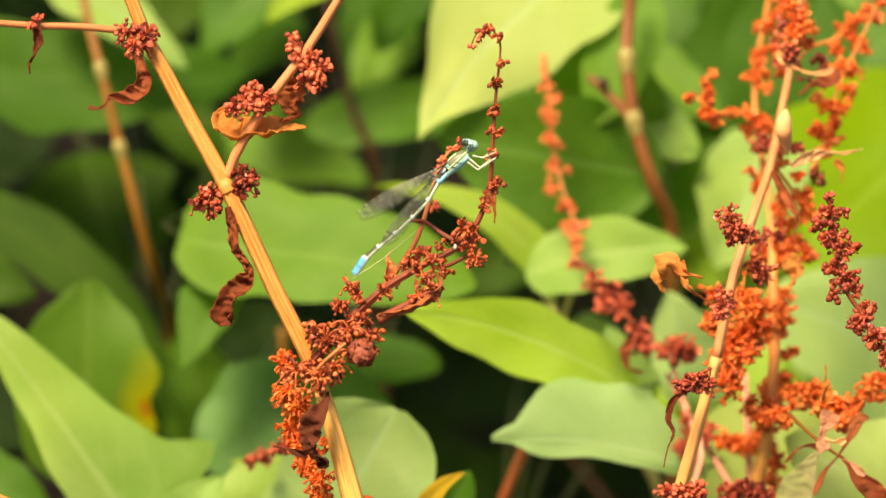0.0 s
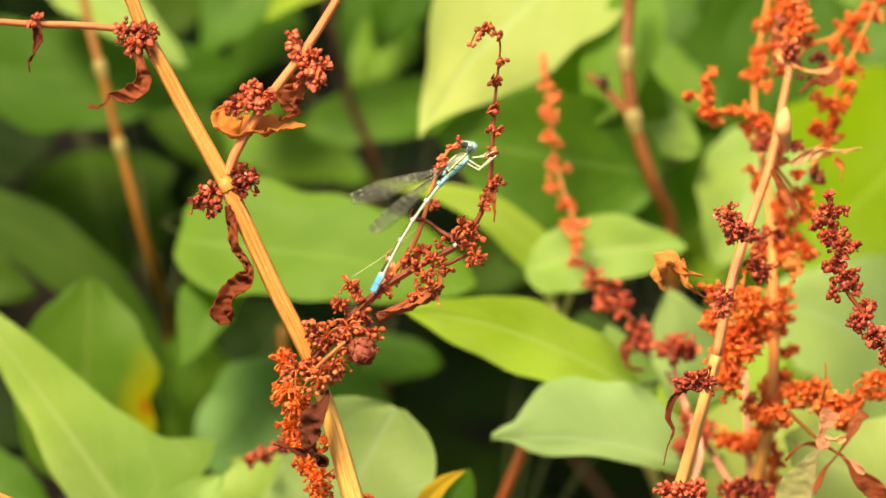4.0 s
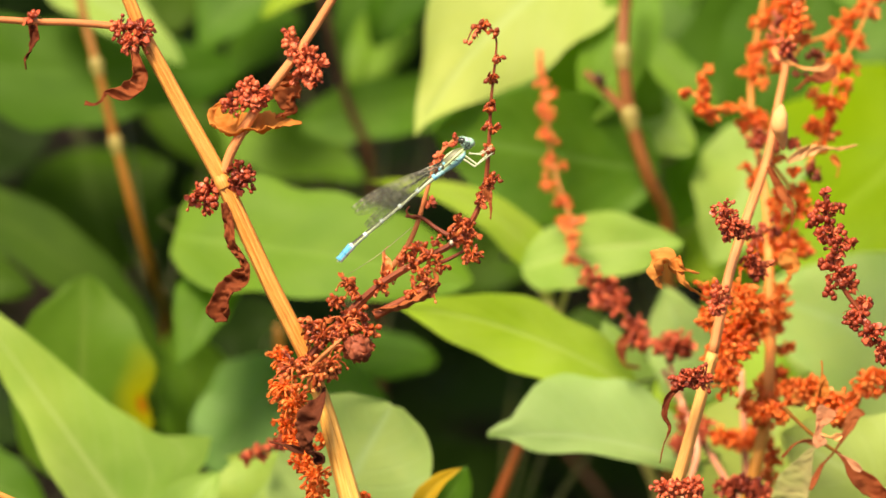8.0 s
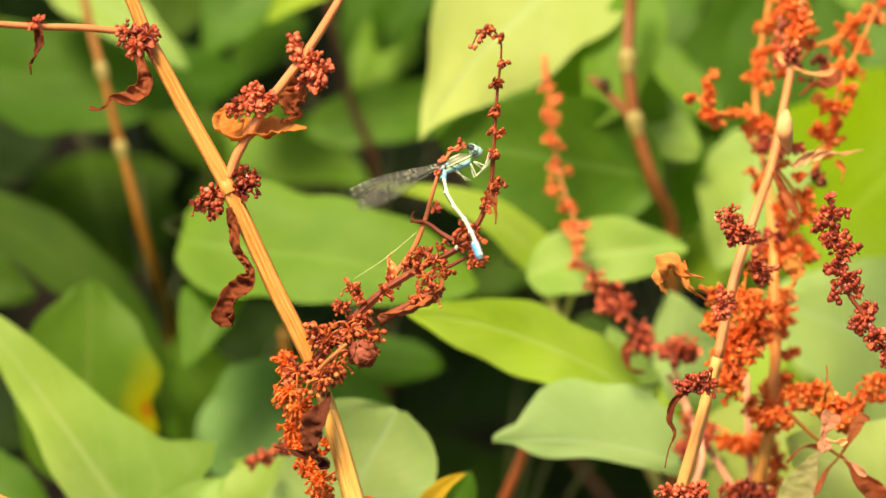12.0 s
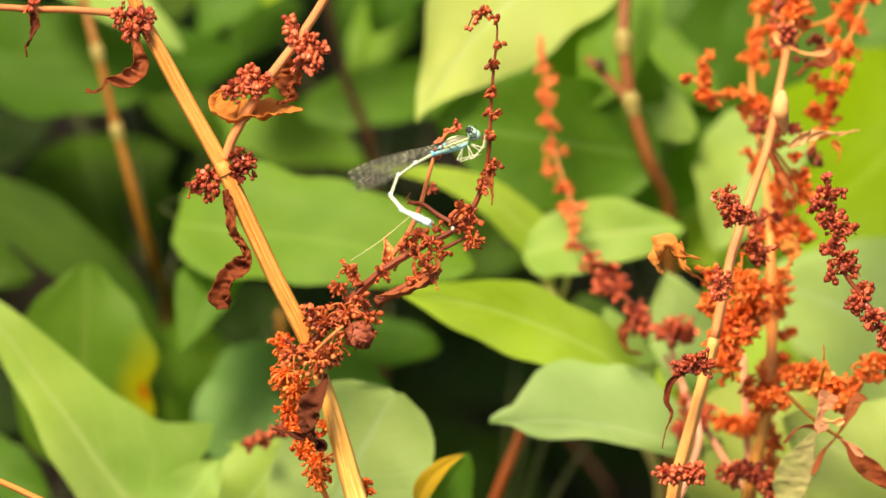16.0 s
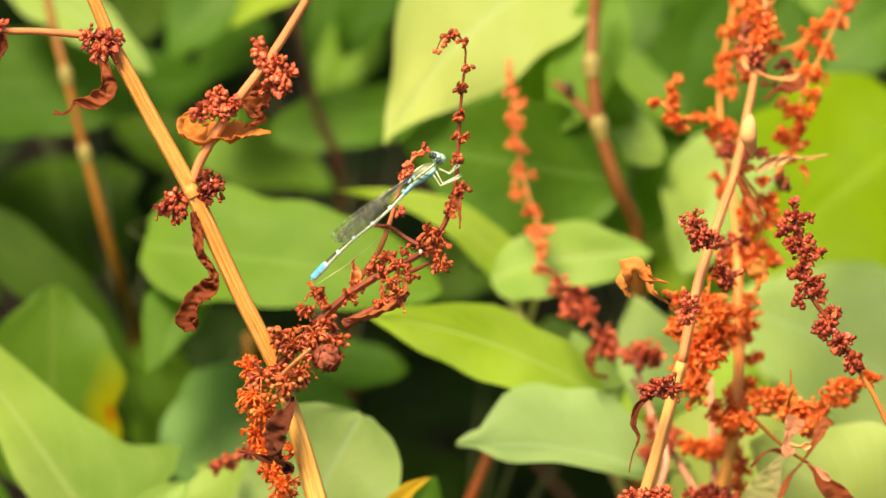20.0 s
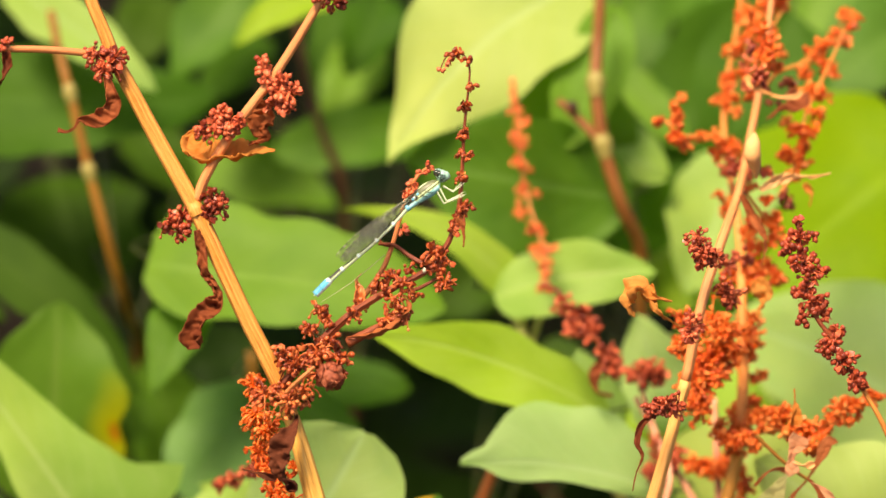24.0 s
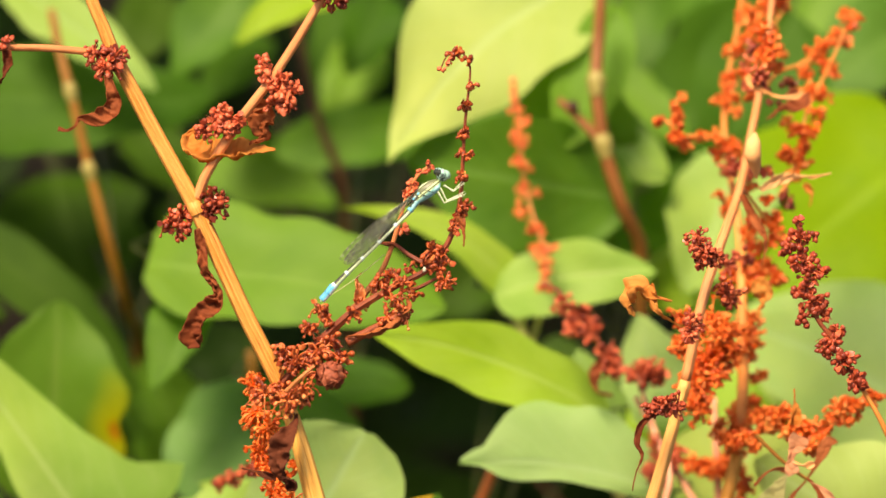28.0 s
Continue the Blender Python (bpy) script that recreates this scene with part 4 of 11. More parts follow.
    for x in (
        ((-0.0238, -0.0109, 0.4838), 0.0034, 24), ((-0.0198, -0.0123, 0.483), 0.0034, 26), ((-0.0171, -0.0107, 0.4842), 0.003, 20), ((-0.0183, -0.0086, 0.4887), 0.0034, 22), ((-0.0143, -0.0088, 0.4905), 0.0034, 26), ((-0.0124, -0.0071, 0.4919), 0.0028, 18),
        ((-0.0112, -0.0086, 0.4887), 0.0026, 16), ((-0.0143, -0.0103, 0.4874), 0.0028, 18), ((-0.0094, -0.0081, 0.4898), 0.0016, 8), ((-0.0203, -0.0077, 0.4905), 0.0024, 12),
    ):
        cluster(plant, *x, M_RUST, rng, seed_size=0.95, flat=0.7, strands=x[2] // 6)
    for x in (
        ((-0.0261, -0.0024, 0.4807), 0.003, 24), ((-0.0256, -0.0043, 0.4765), 0.0034, 28), ((-0.0236, -0.0065, 0.4743), 0.0036, 30), ((-0.0251, -0.0064, 0.4697), 0.0028, 22), ((-0.0226, -0.0088, 0.467), 0.0028, 22), ((-0.0226, -0.0112, 0.4642), 0.0026, 18),
        ((-0.0195, -0.0129, 0.4629), 0.0034, 26), ((-0.02, -0.014, 0.4606), 0.0026, 16), ((-0.0145, -0.0135, 0.4615), 0.002, 12), ((-0.0115, -0.0148, 0.4588), 0.0022, 14), ((-0.0185, -0.0095, 0.4679), 0.002, 12),
    ):
        cluster(plant, x[0], x[1], int(x[2] * 1.6), M_ORANGE, rng, seed_size=0.72)
    stem("twig", [(-0.0226, -0.0052, 0.4747), (-0.0238, -0.0064, 0.4697), (-0.0211, -0.0111, 0.4619), (-0.018, -0.0141, 0.4555)], (0.0006, 0.0005, 0.0005), M_ORANGE_STEM, plant, sides=8)
    spike(plant, [(-0.023, 0.0043, 0.4619), (-0.0289, 0.0232, 0.4503), (-0.0344, 0.0362, 0.4404)], 0.0018, 5, 14, M_RED, rng)
    stem("twig", [(-0.0200, -0.0122, 0.4846), (-0.0176, -0.0140, 0.4881), (-0.0150, -0.0139, 0.4906)], (0.0005, 0.0004, 0.0003), M_CORAL_STEM, plant, "short orange stalk", sides=8)
    # dry flower head and withered leaves
    bm = bmesh.new()
    mid = Vector((-0.0121, -0.0141, 0.4888))
    for i in range(22):
        lift, about = 1 - 2 * (i + 0.5) / 22, i * 2.4
        out = Vector((math.cos(about) * math.sqrt(1 - lift * lift), -lift, math.sin(about) * math.sqrt(1 - lift * lift)))
        one = out.orthogonal().normalized()
        two = out.cross(one)
        size = rng.uniform(0.0018, 0.0024)
        grid = []
        for u in range(5):
            row = []
            for v in range(10):
                turned, wide = v * math.pi / 5, 0.85 * u / 4
                p, q = wide * math.cos(turned), wide * math.sin(turned)
                way = (out + one * p + two * q).normalized()
                row.append(bm.verts.new(mid + way * (size * (1 + 0.25 * max(0, q + 0.2) ** 2) + 0.0008 * noise.noise(way * 2.6 + Vector((i * 3.1, 0, 0))) + 0.0004 * noise.noise(way * 9))))
            grid.append(row)
        for u in range(4):
            for v in range(10):
                bm.faces.new((grid[u][v], grid[u + 1][v], grid[u + 1][(v + 1) % 10], grid[u][(v + 1) % 10]))
    part("dry_flower", bm, M_FLOWER, plant, "crumpled dry reddish flower head")
    withered(plant, [(-0.052, 0.0129, 0.5348), (-0.0509, 0.0107, 0.5324), (-0.0504, 0.0097, 0.5302), (-0.0519, 0.0088, 0.5284), (-0.0546, 0.0085, 0.5277), (-0.0566, 0.0086, 0.5279), (-0.0573, 0.008, 0.5266), (-0.0586, 0.0077, 0.5259), (-0.0603, 0.0078, 0.5261)], (0.0006, 0.0015, 0.0022, 0.0026, 0.0018, 0.001, 0.0011, 0.0009), M_BROWN, "brown curled withered leaf", 1.5, twist=0.4)
    withered(plant, [(-0.0694, 0.0137, 0.5387), (-0.069, 0.0126, 0.5365), (-0.0697, 0.0108, 0.5351), (-0.0707, 0.0101, 0.5335), (-0.0705, 0.0094, 0.5319)], (0.0009, 0.001, 0.0009, 0.001, 0.0003), M_BROWN, "brown shrivelled leaf scrap", 1.2)
    withered(plant, [(-0.0359, 0.0022, 0.5095), (-0.0351, 0.0008, 0.5064), (-0.0345, -0.0018, 0.5032), (-0.0331, -0.0027, 0.5014), (-0.0321, -0.0036, 0.4994), (-0.0331, -0.0044, 0.4977), (-0.0353, -0.0052, 0.4959), (-0.0361, -0.0065, 0.4932), (-0.0359, -0.0076, 0.4909)], (0.0008, 0.002, 0.003, 0.0036, 0.003, 0.0034, 0.003, 0.0022, 0.003, 0.0018), M_BROWN, "long brown withered leaf hanging by the stem", 1.5, twist=0.5, seed=3)
    withered(plant, [(-0.0306, 0.0161, 0.5224), (-0.0346, 0.0165, 0.5230), (-0.0374, 0.0149, 0.5221), (-0.0375, 0.0122, 0.5209), (-0.0344, 0.0096, 0.5201), (-0.0304, 0.0098, 0.5205), (-0.0264, 0.0101, 0.5212), (-0.0222, 0.0102, 0.5214)], (0.0005, 0.001, 0.0012, 0.0022, 0.0034, 0.0033, 0.0029, 0.0008), M_AMBER, "amber papery dry leaf folded round the branch", 0.9, 0.2, 0.5, 5, 0.85)
    withered(plant, [(-0.0264, 0.0145, 0.5287), (-0.0244, 0.0139, 0.5273), (-0.0249, 0.0117, 0.525), (-0.0239, 0.011, 0.5237), (-0.0269, 0.0104, 0.5223)], (0.001, 0.0026, 0.0036, 0.003, 0.001), M_RUSTLEAF, "crumpled rust-brown dry leaf", 0.8, 0.2, 0.4, 7)
    withered(plant, [(-0.0181, -0.0124, 0.4804), (-0.0186, -0.0151, 0.4795), (-0.02, -0.0179, 0.4781), (-0.0208, -0.0191, 0.4757), (-0.021, -0.0202, 0.4732), (-0.02, -0.0202, 0.471), (-0.0192, -0.0207, 0.4697)], (0.0002, 0.0007, 0.002, 0.0027, 0.0025, 0.0018, 0.001), M_CHOCOLATE, "dark brown crumpled dry leaf against the stem", 0.9, 0.1, 0.3, 0.3)
    withered(plant, [(-0.0207, -0.0216, 0.4725), (-0.0192, -0.0226, 0.4727), (-0.0185, -0.0223, 0.4712), (-0.0197, -0.0226, 0.4705)], (0.0008, 0.0017, 0.0015, 0.0006), M_CHOCOLATE, "dark rolled end of the dry leaf", 1.6, 0.3, 1.0, 4)
    withered(plant, [(-0.0217, -0.0181, 0.4707), (-0.0238, -0.018, 0.471), (-0.0263, -0.0175, 0.4719), (-0.0278, -0.0174, 0.4722)], (0.0008, 0.001, 0.0007, 0.0003), M_CHOCOLATE, "brown pointed leaf shred", 1.6)
    withered(plant, [(-0.0072, -0.0022, 0.4976), (-0.0074, -0.0013, 0.4996), (-0.0078, -0.0007, 0.501), (-0.0069, -0.0001, 0.5021)], (0.0014, 0.0012, 0.0009, 0.0002), M_RUST, "small dry bract", 1.4)
    withered(plant, [(0.0105, 0.0015, 0.5126), (0.0111, 0.0004, 0.5103), (0.0111, -0.0018, 0.5081)], (0.001, 0.0008, 0.0002), M_RUSTLEAF, "small pointed dry bract", 1.2)
    withered(plant, [(-0.0094, -0.0067, 0.4928), (-0.0054, -0.0073, 0.4938), (-0.0009, -0.0063, 0.4959), (0.0014, -0.0053, 0.4982), (0.0008, -0.0044, 0.5)], (0.0005, 0.0009, 0.0011, 0.001, 0.0005), M_RUSTLEAF, "rust-coloured dry leaf under the twig", 1.3, 1.0, 0.6, 12)
    # pale grain that stuck to the twig
    bm = bmesh.new()
    bmesh.ops.create_uvsphere(bm, u_segments=8, v_segments=6, radius=0.0004)
    bmesh.ops.scale(bm, vec=(0.8, 0.8, 1.3), verts=bm.verts)
    bmesh.ops.translate(bm, vec=(0.0042, -0.0062, 0.5056), verts=bm.verts)
    part("pale_seed", bm, M_GRAIN, plant, "pale cream seed")
    # fine thread from the twig
    thread = thing("silk_thread", (-0.0029, 0.0012, 0.5049), "fine pale spider silk thread strung from the dock twig", "thread")
    part("strand", tube(bmesh.new(), [(-0.0027, 0.0013, 0.5052), (-0.0084, -0.0011, 0.5011), (-0.014, -0.0032, 0.498)], (0.00008, 0.00008, 0.00006), 5), M_SILK, thread)


def build_right_plant():
    rng = random.Random(33)
    foot = Vector((0.0499, -0.0008, 0.3754))
    foot.z = 0
    plant = thing("dock_plant", foot, "dead dock stems crowded with orange-rust seed spikes", "dock plant", "dried dock plants")
    stem("main_stem", [(0.0710, 0.0729, 0.5323), (0.0693, 0.0644, 0.5230), (0.0672, 0.0543, 0.5145), (0.0648, 0.0437, 0.5093), (0.0624, 0.0331, 0.5042), (0.0579, 0.0184, 0.4992), (0.0543, 0.0091, 0.4925), (0.0512, 0.0014, 0.4804)], (0.0005, 0.0006, 0.0007, 0.0008, 0.00085, 0.0009), M_PEACH_STEM, plant, "peach-orange ridged stem", sides=20, ridges=6, deep=0.1)
    stem("lower_stem", [(0.0512, 0.0014, 0.4804), (0.0478, -0.0024, 0.4676), (0.0440, -0.0057, 0.4520), (0.0434, 0.0013, 0.4234), (foot.x - 0.004, foot.y, -0.01)], (0.00095, 0.00105, 0.0012, 0.0014, 0.0016), M_CREAM_STEM, plant, "pale straw-yellow lower stem", sides=20, ridges=6, deep=0.1)
    stem("second_stem", [(0.0663, 0.0872, 0.5280), (0.0655, 0.0829, 0.5192), (0.0635, 0.0785, 0.5093), (0.0621, 0.0707, 0.5018), (0.0626, 0.0662, 0.4966), (0.0635, 0.0597, 0.4913), (0.0645, 0.0528, 0.4849), (0.0644, 0.0430, 0.4777), (0.0644, 0.0334, 0.4658), (0.0632, 0.0255, 0.4532)], (0.00055, 0.00058, 0.0006, 0.0006, 0.0007, 0.00085, 0.001, 0.0011), M_ORANGE_STEM, plant, "thick orange-brown stem", sides=16, ridges=6, deep=0.05)
    stem("lower_stem", [(0.0632, 0.0255, 0.4532), (0.0597, 0.0172, 0.4398), (0.0579, 0.0109, 0.4178), (foot.x + 0.008, foot.y + 0.004, -0.01)], (0.00115, 0.0013, 0.0016, 0.0019), M_OLIVE_STEM, plant, "olive-brown lower stem", sides=16, ridges=6, deep=0.05)
    stem("side_branch", [(0.0600, 0.0448, 0.4554), (0.0606, 0.0394, 0.4436), (0.0616, 0.0363, 0.4282), (0.0621, 0.0335, 0.4049)], (0.0006, 0.0008, 0.0008), M_PINK_STEM, plant, sides=10)
    stem("side_branch", [(0.0452, 0.0482, 0.4537), (0.0494, 0.0450, 0.4468), (0.0542, 0.0397, 0.4398), (0.0600, 0.0339, 0.4318)], (0.0005, 0.0006, 0.0007), M_PINK_STEM, plant, sides=10)
    o, r = M_ORANGE, M_RED
    # orange clumps on thin side stalks
    for line in (
        [(0.0653, 0.0762, 0.5136), (0.0697, 0.0743, 0.5179), (0.0741, 0.0771, 0.5238)], [(0.0674, 0.0573, 0.5122), (0.0713, 0.0644, 0.5143), (0.0759, 0.0685, 0.5144), (0.0804, 0.0710, 0.5158), (0.0854, 0.0751, 0.5194)], [(0.0712, 0.0494, 0.4952), (0.0739, 0.0531, 0.4989), (0.0756, 0.0570, 0.5030), (0.0768, 0.0610, 0.5071), (0.0790, 0.0647, 0.5108), (0.0813, 0.0681, 0.5135), (0.0847, 0.0730, 0.5196)],
        [(0.0629, 0.0644, 0.4969), (0.0598, 0.0623, 0.5014), (0.0552, 0.0593, 0.5034), (0.0521, 0.0574, 0.5042), (0.0515, 0.0589, 0.5068), (0.0521, 0.0602, 0.5098), (0.0540, 0.0610, 0.5117)], [(0.0511, 0.0584, 0.5061), (0.0495, 0.0589, 0.5068), (0.0483, 0.0590, 0.5071)], [(0.0631, 0.0418, 0.5009), (0.0672, 0.0449, 0.4944), (0.0703, 0.0469, 0.4900)], [(0.0632, 0.0587, 0.4894), (0.0608, 0.0578, 0.4915), (0.0604, 0.0583, 0.4925)], [(0.0644, 0.0492, 0.4819), (0.0679, 0.0470, 0.4818), (0.0704, 0.0447, 0.4810)],
    ):
        part("spike_stalk", tube(bmesh.new(), line, (0.00045, 0.00035, 0.00025), 7, per=8, knobbly=0.2), M_ORANGE_STEM, plant)
    clumps(plant, (
        ((0.0637, 0.0747, 0.5148), 0.0019), ((0.0662, 0.0756, 0.5165), 0.002), ((0.0697, 0.0747, 0.5188), 0.0026), ((0.0726, 0.0712, 0.5159), 0.0014), ((0.0667, 0.0778, 0.5211), 0.0026), ((0.0714, 0.0771, 0.5238), 0.0028), ((0.0633, 0.0741, 0.5091), 0.0018), ((0.0659, 0.0727, 0.5104), 0.0016), ((0.0629, 0.0725, 0.5055), 0.0018), ((0.0606, 0.0726, 0.5055), 0.0009),
        ((0.0642, 0.0699, 0.5043), 0.0011), ((0.0673, 0.0501, 0.5228), 0.0019), ((0.0684, 0.0527, 0.5245), 0.0019), ((0.0673, 0.0537, 0.5266), 0.0018), ((0.0702, 0.0547, 0.5197), 0.0012), ((0.0662, 0.0627, 0.5105), 0.0011), ((0.0598, 0.0625, 0.5018), 0.0015), ((0.0627, 0.0637, 0.4999), 0.0019), ((0.0605, 0.0630, 0.4983), 0.0014), ((0.0642, 0.0632, 0.4987), 0.0012), ((0.0572, 0.0610, 0.5027), 0.001), ((0.0655, 0.0454, 0.4997), 0.0013), ((0.0686, 0.0460, 0.4967), 0.001),
        ((0.0542, 0.0588, 0.5025), 0.0013), ((0.0524, 0.0574, 0.5040), 0.0013), ((0.0511, 0.0575, 0.5044), 0.001), ((0.0520, 0.0584, 0.5061), 0.0011), ((0.0526, 0.0591, 0.5077), 0.0009), ((0.0517, 0.0600, 0.5093), 0.0011), ((0.0528, 0.0606, 0.5107), 0.0008), ((0.0487, 0.0588, 0.5070), 0.0009),
        ((0.0787, 0.0709, 0.5152), 0.002), ((0.0770, 0.0680, 0.5133), 0.0014), ((0.0821, 0.0700, 0.5132), 0.0018), ((0.0806, 0.0719, 0.5171), 0.0016), ((0.0840, 0.0741, 0.5174), 0.002), ((0.0860, 0.0756, 0.5209), 0.002), ((0.0785, 0.0646, 0.5103), 0.0019), ((0.0808, 0.0642, 0.5097), 0.0013), ((0.0760, 0.0647, 0.5105), 0.001), ((0.0788, 0.0612, 0.5075), 0.0016), ((0.0732, 0.0605, 0.5059), 0.0009), ((0.0745, 0.0581, 0.5050), 0.0014), ((0.0777, 0.0581, 0.5050), 0.0016),
        ((0.0729, 0.0545, 0.5020), 0.0018), ((0.0753, 0.0539, 0.5007), 0.0019), ((0.0763, 0.0551, 0.5031), 0.0012), ((0.0741, 0.0527, 0.4981), 0.0012), ((0.0604, 0.0580, 0.4920), 0.0009), ((0.0625, 0.0588, 0.4896), 0.0013), ((0.0618, 0.0582, 0.4882), 0.0009), ((0.0664, 0.0456, 0.4917), 0.0014), ((0.0698, 0.0472, 0.4909), 0.0018), ((0.0704, 0.0464, 0.4888), 0.002), ((0.0659, 0.0497, 0.4873), 0.0016), ((0.0670, 0.0485, 0.4850), 0.0015), ((0.0725, 0.0459, 0.4879), 0.0014),
        ((0.0659, 0.0473, 0.4821), 0.002), ((0.0692, 0.0470, 0.4815), 0.0022), ((0.0663, 0.0461, 0.4796), 0.0022), ((0.0710, 0.0445, 0.4805), 0.0018), ((0.0628, 0.0478, 0.4791), 0.0018), ((0.0618, 0.0467, 0.4765), 0.0014),
    ), o, rng, seed_size=0.92, dense=1.8)
    clumps(plant, (((0.0655, 0.0599, 0.5179), 0.0013), ((0.0659, 0.0435, 0.5220), 0.0021), ((0.0671, 0.0444, 0.5197), 0.0012), ((0.0655, 0.0584, 0.5145), 0.0012), ((0.0620, 0.0585, 0.4974), 0.0019), ((0.0635, 0.0466, 0.5023), 0.0018), ((0.0646, 0.0447, 0.5027), 0.0015), ((0.0684, 0.0462, 0.5019), 0.0013), ((0.0639, 0.0414, 0.5003), 0.0012), ((0.0631, 0.0328, 0.4904), 0.0018), ((0.0601, 0.0286, 0.4905), 0.0016)), r, rng, seed_size=1.0, dense=1.7)
    clumps(plant, (((0.0729, 0.0492, 0.4948), 0.0017), ((0.0661, 0.0629, 0.5201), 0.0012), ((0.0729, 0.0582, 0.5142), 0.0014), ((0.0701, 0.0552, 0.5121), 0.0008)), M_DARKRED, rng, seed_size=1.0, dense=1.8)
    spike(plant, [(0.0584, 0.0243, 0.4813), (0.0589, 0.0228, 0.4780), (0.0573, 0.0211, 0.4742), (0.0548, 0.0193, 0.4705), (0.0537, 0.0173, 0.4662)], 0.0042, 10, 34, o, rng, seed_size=0.84, taper=0.85)
    spike(plant, [(0.0521, 0.0246, 0.4818), (0.0537, 0.0228, 0.4780), (0.0511, 0.0220, 0.4760)], 0.003, 4, 24, o, rng, seed_size=0.84)
    spike(plant, [(0.0657, 0.0434, 0.4740), (0.0649, 0.0378, 0.4707), (0.0632, 0.0344, 0.4677)], 0.0032, 5, 22, o, rng, seed_size=0.84, taper=1.0)
    spike(plant, [(0.0653, 0.0384, 0.4633), (0.0685, 0.0383, 0.4631), (0.0695, 0.0385, 0.4633)], 0.0011, 3, 6, o, rng, seed_size=0.84)
    part("spike_stalk", tube(bmesh.new(), [(0.0631, 0.0217, 0.4580), (0.0670, 0.0191, 0.4612), (0.0726, 0.0178, 0.4627), (0.0776, 0.0162, 0.4639), (0.0818, 0.0173, 0.4662), (0.0891, 0.0185, 0.4685)], (0.0006, 0.0005, 0.0004), 8, per=8, knobbly=0.2), M_ORANGE_STEM, plant)
    clumps(plant, (((0.0663, 0.0203, 0.4639), 0.0012), ((0.0691, 0.0200, 0.4629), 0.0022), ((0.0676, 0.0206, 0.4643), 0.0012), ((0.0719, 0.0175, 0.4621), 0.0019), ((0.0717, 0.0203, 0.4639), 0.001), ((0.0750, 0.0157, 0.4627), 0.002), ((0.0766, 0.0144, 0.4599), 0.0012), ((0.0744, 0.0164, 0.4601), 0.0011), ((0.0804, 0.0175, 0.4663), 0.0022), ((0.0786, 0.0161, 0.4637), 0.0013), ((0.0838, 0.0179, 0.4671), 0.0022), ((0.0869, 0.0185, 0.4685), 0.002), ((0.0638, 0.0184, 0.4598), 0.0022), ((0.0608, 0.0203, 0.4592), 0.0013), ((0.0658, 0.0180, 0.4590), 0.0014)), o, rng, seed_size=1.0, dense=1.8)
    clumps(plant, (((0.0654, 0.0331, 0.4607), 0.0016), ((0.0658, 0.0387, 0.4680), 0.0018), ((0.0661, 0.0404, 0.4718), 0.0016), ((0.0558, 0.0378, 0.4447), 0.0018), ((0.0588, 0.0376, 0.4441), 0.0018), ((0.0655, 0.0314, 0.4441), 0.0018), ((0.0647, 0.0264, 0.4420), 0.0015), ((0.0616, 0.0263, 0.4418), 0.0016), ((0.0627, 0.0308, 0.4600), 0.0014), ((0.0599, 0.0262, 0.4589), 0.0013)), o, rng, seed_size=1.0, dense=1.6)
    spike(plant, [(0.0623, 0.0278, 0.4580), (0.0628, 0.0257, 0.4536)], 0.0032, 3, 24, o, rng, seed_size=0.84)
    spike(plant, [(0.0567, 0.0373, 0.4435), (0.0605, 0.0375, 0.4440), (0.0647, 0.0378, 0.4445)], 0.0028, 4, 22, o, rng, seed_size=0.84, taper=1.0)
    spike(plant, [(0.0647, 0.0378, 0.4445), (0.0658, 0.0361, 0.4406), (0.0653, 0.0338, 0.4356)], 0.0018, 4, 12, o, rng, seed_size=0.84)
    spike(plant, [(0.0550, 0.0119, 0.4462), (0.0586, 0.0127, 0.4476), (0.0617, 0.0119, 0.4462), (0.0633, 0.0102, 0.4423)], 0.0024, 5, 20, r, rng, seed_size=0.95, taper=1.0)
    spike(plant, [(0.0661, 0.0399, 0.4578), (0.0666, 0.0391, 0.4558), (0.0650, 0.0376, 0.4530)], 0.0018, 3, 12, o, rng, seed_size=0.84)
    # redder whorls nearer the camera
    spike(plant, [(0.0525, 0.0055, 0.507), (0.0535, 0.0042, 0.5042), (0.0563, 0.0049, 0.5034)], 0.0024, 4, 20, r, rng, seed_size=0.9, taper=1.0)
    spike(plant, [(0.0512, -0.0016, 0.4942), (0.0522, -0.0026, 0.492)], 0.0026, 2, 22, r, rng, seed_size=0.9)
    spike(plant, [(0.0487, -0.0073, 0.4797), (0.0465, -0.0081, 0.4802), (0.0439, -0.0086, 0.4792)], 0.0022, 4, 18, r, rng, seed_size=0.9)
    spike(plant, [(0.0412, -0.0154, 0.4622), (0.0432, -0.0156, 0.4618), (0.0467, -0.0155, 0.462), (0.0479, -0.0155, 0.462)], 0.0019, 5, 16, r, rng, seed_size=0.9, taper=1.0)
    part("spike_stalk", tube(bmesh.new(), [(0.0703, 0.0049, 0.5105), (0.0708, 0.0033, 0.5072), (0.0719, 0.0013, 0.5028), (0.0721, -0.0004, 0.4992), (0.0738, -0.0025, 0.4947), (0.0764, -0.004, 0.4915), (0.0791, -0.0059, 0.4874), (0.0816, -0.0076, 0.4838)], (0.0003, 0.0004, 0.0005), 8, per=8, knobbly=0.15), M_RUST_STEM, plant)
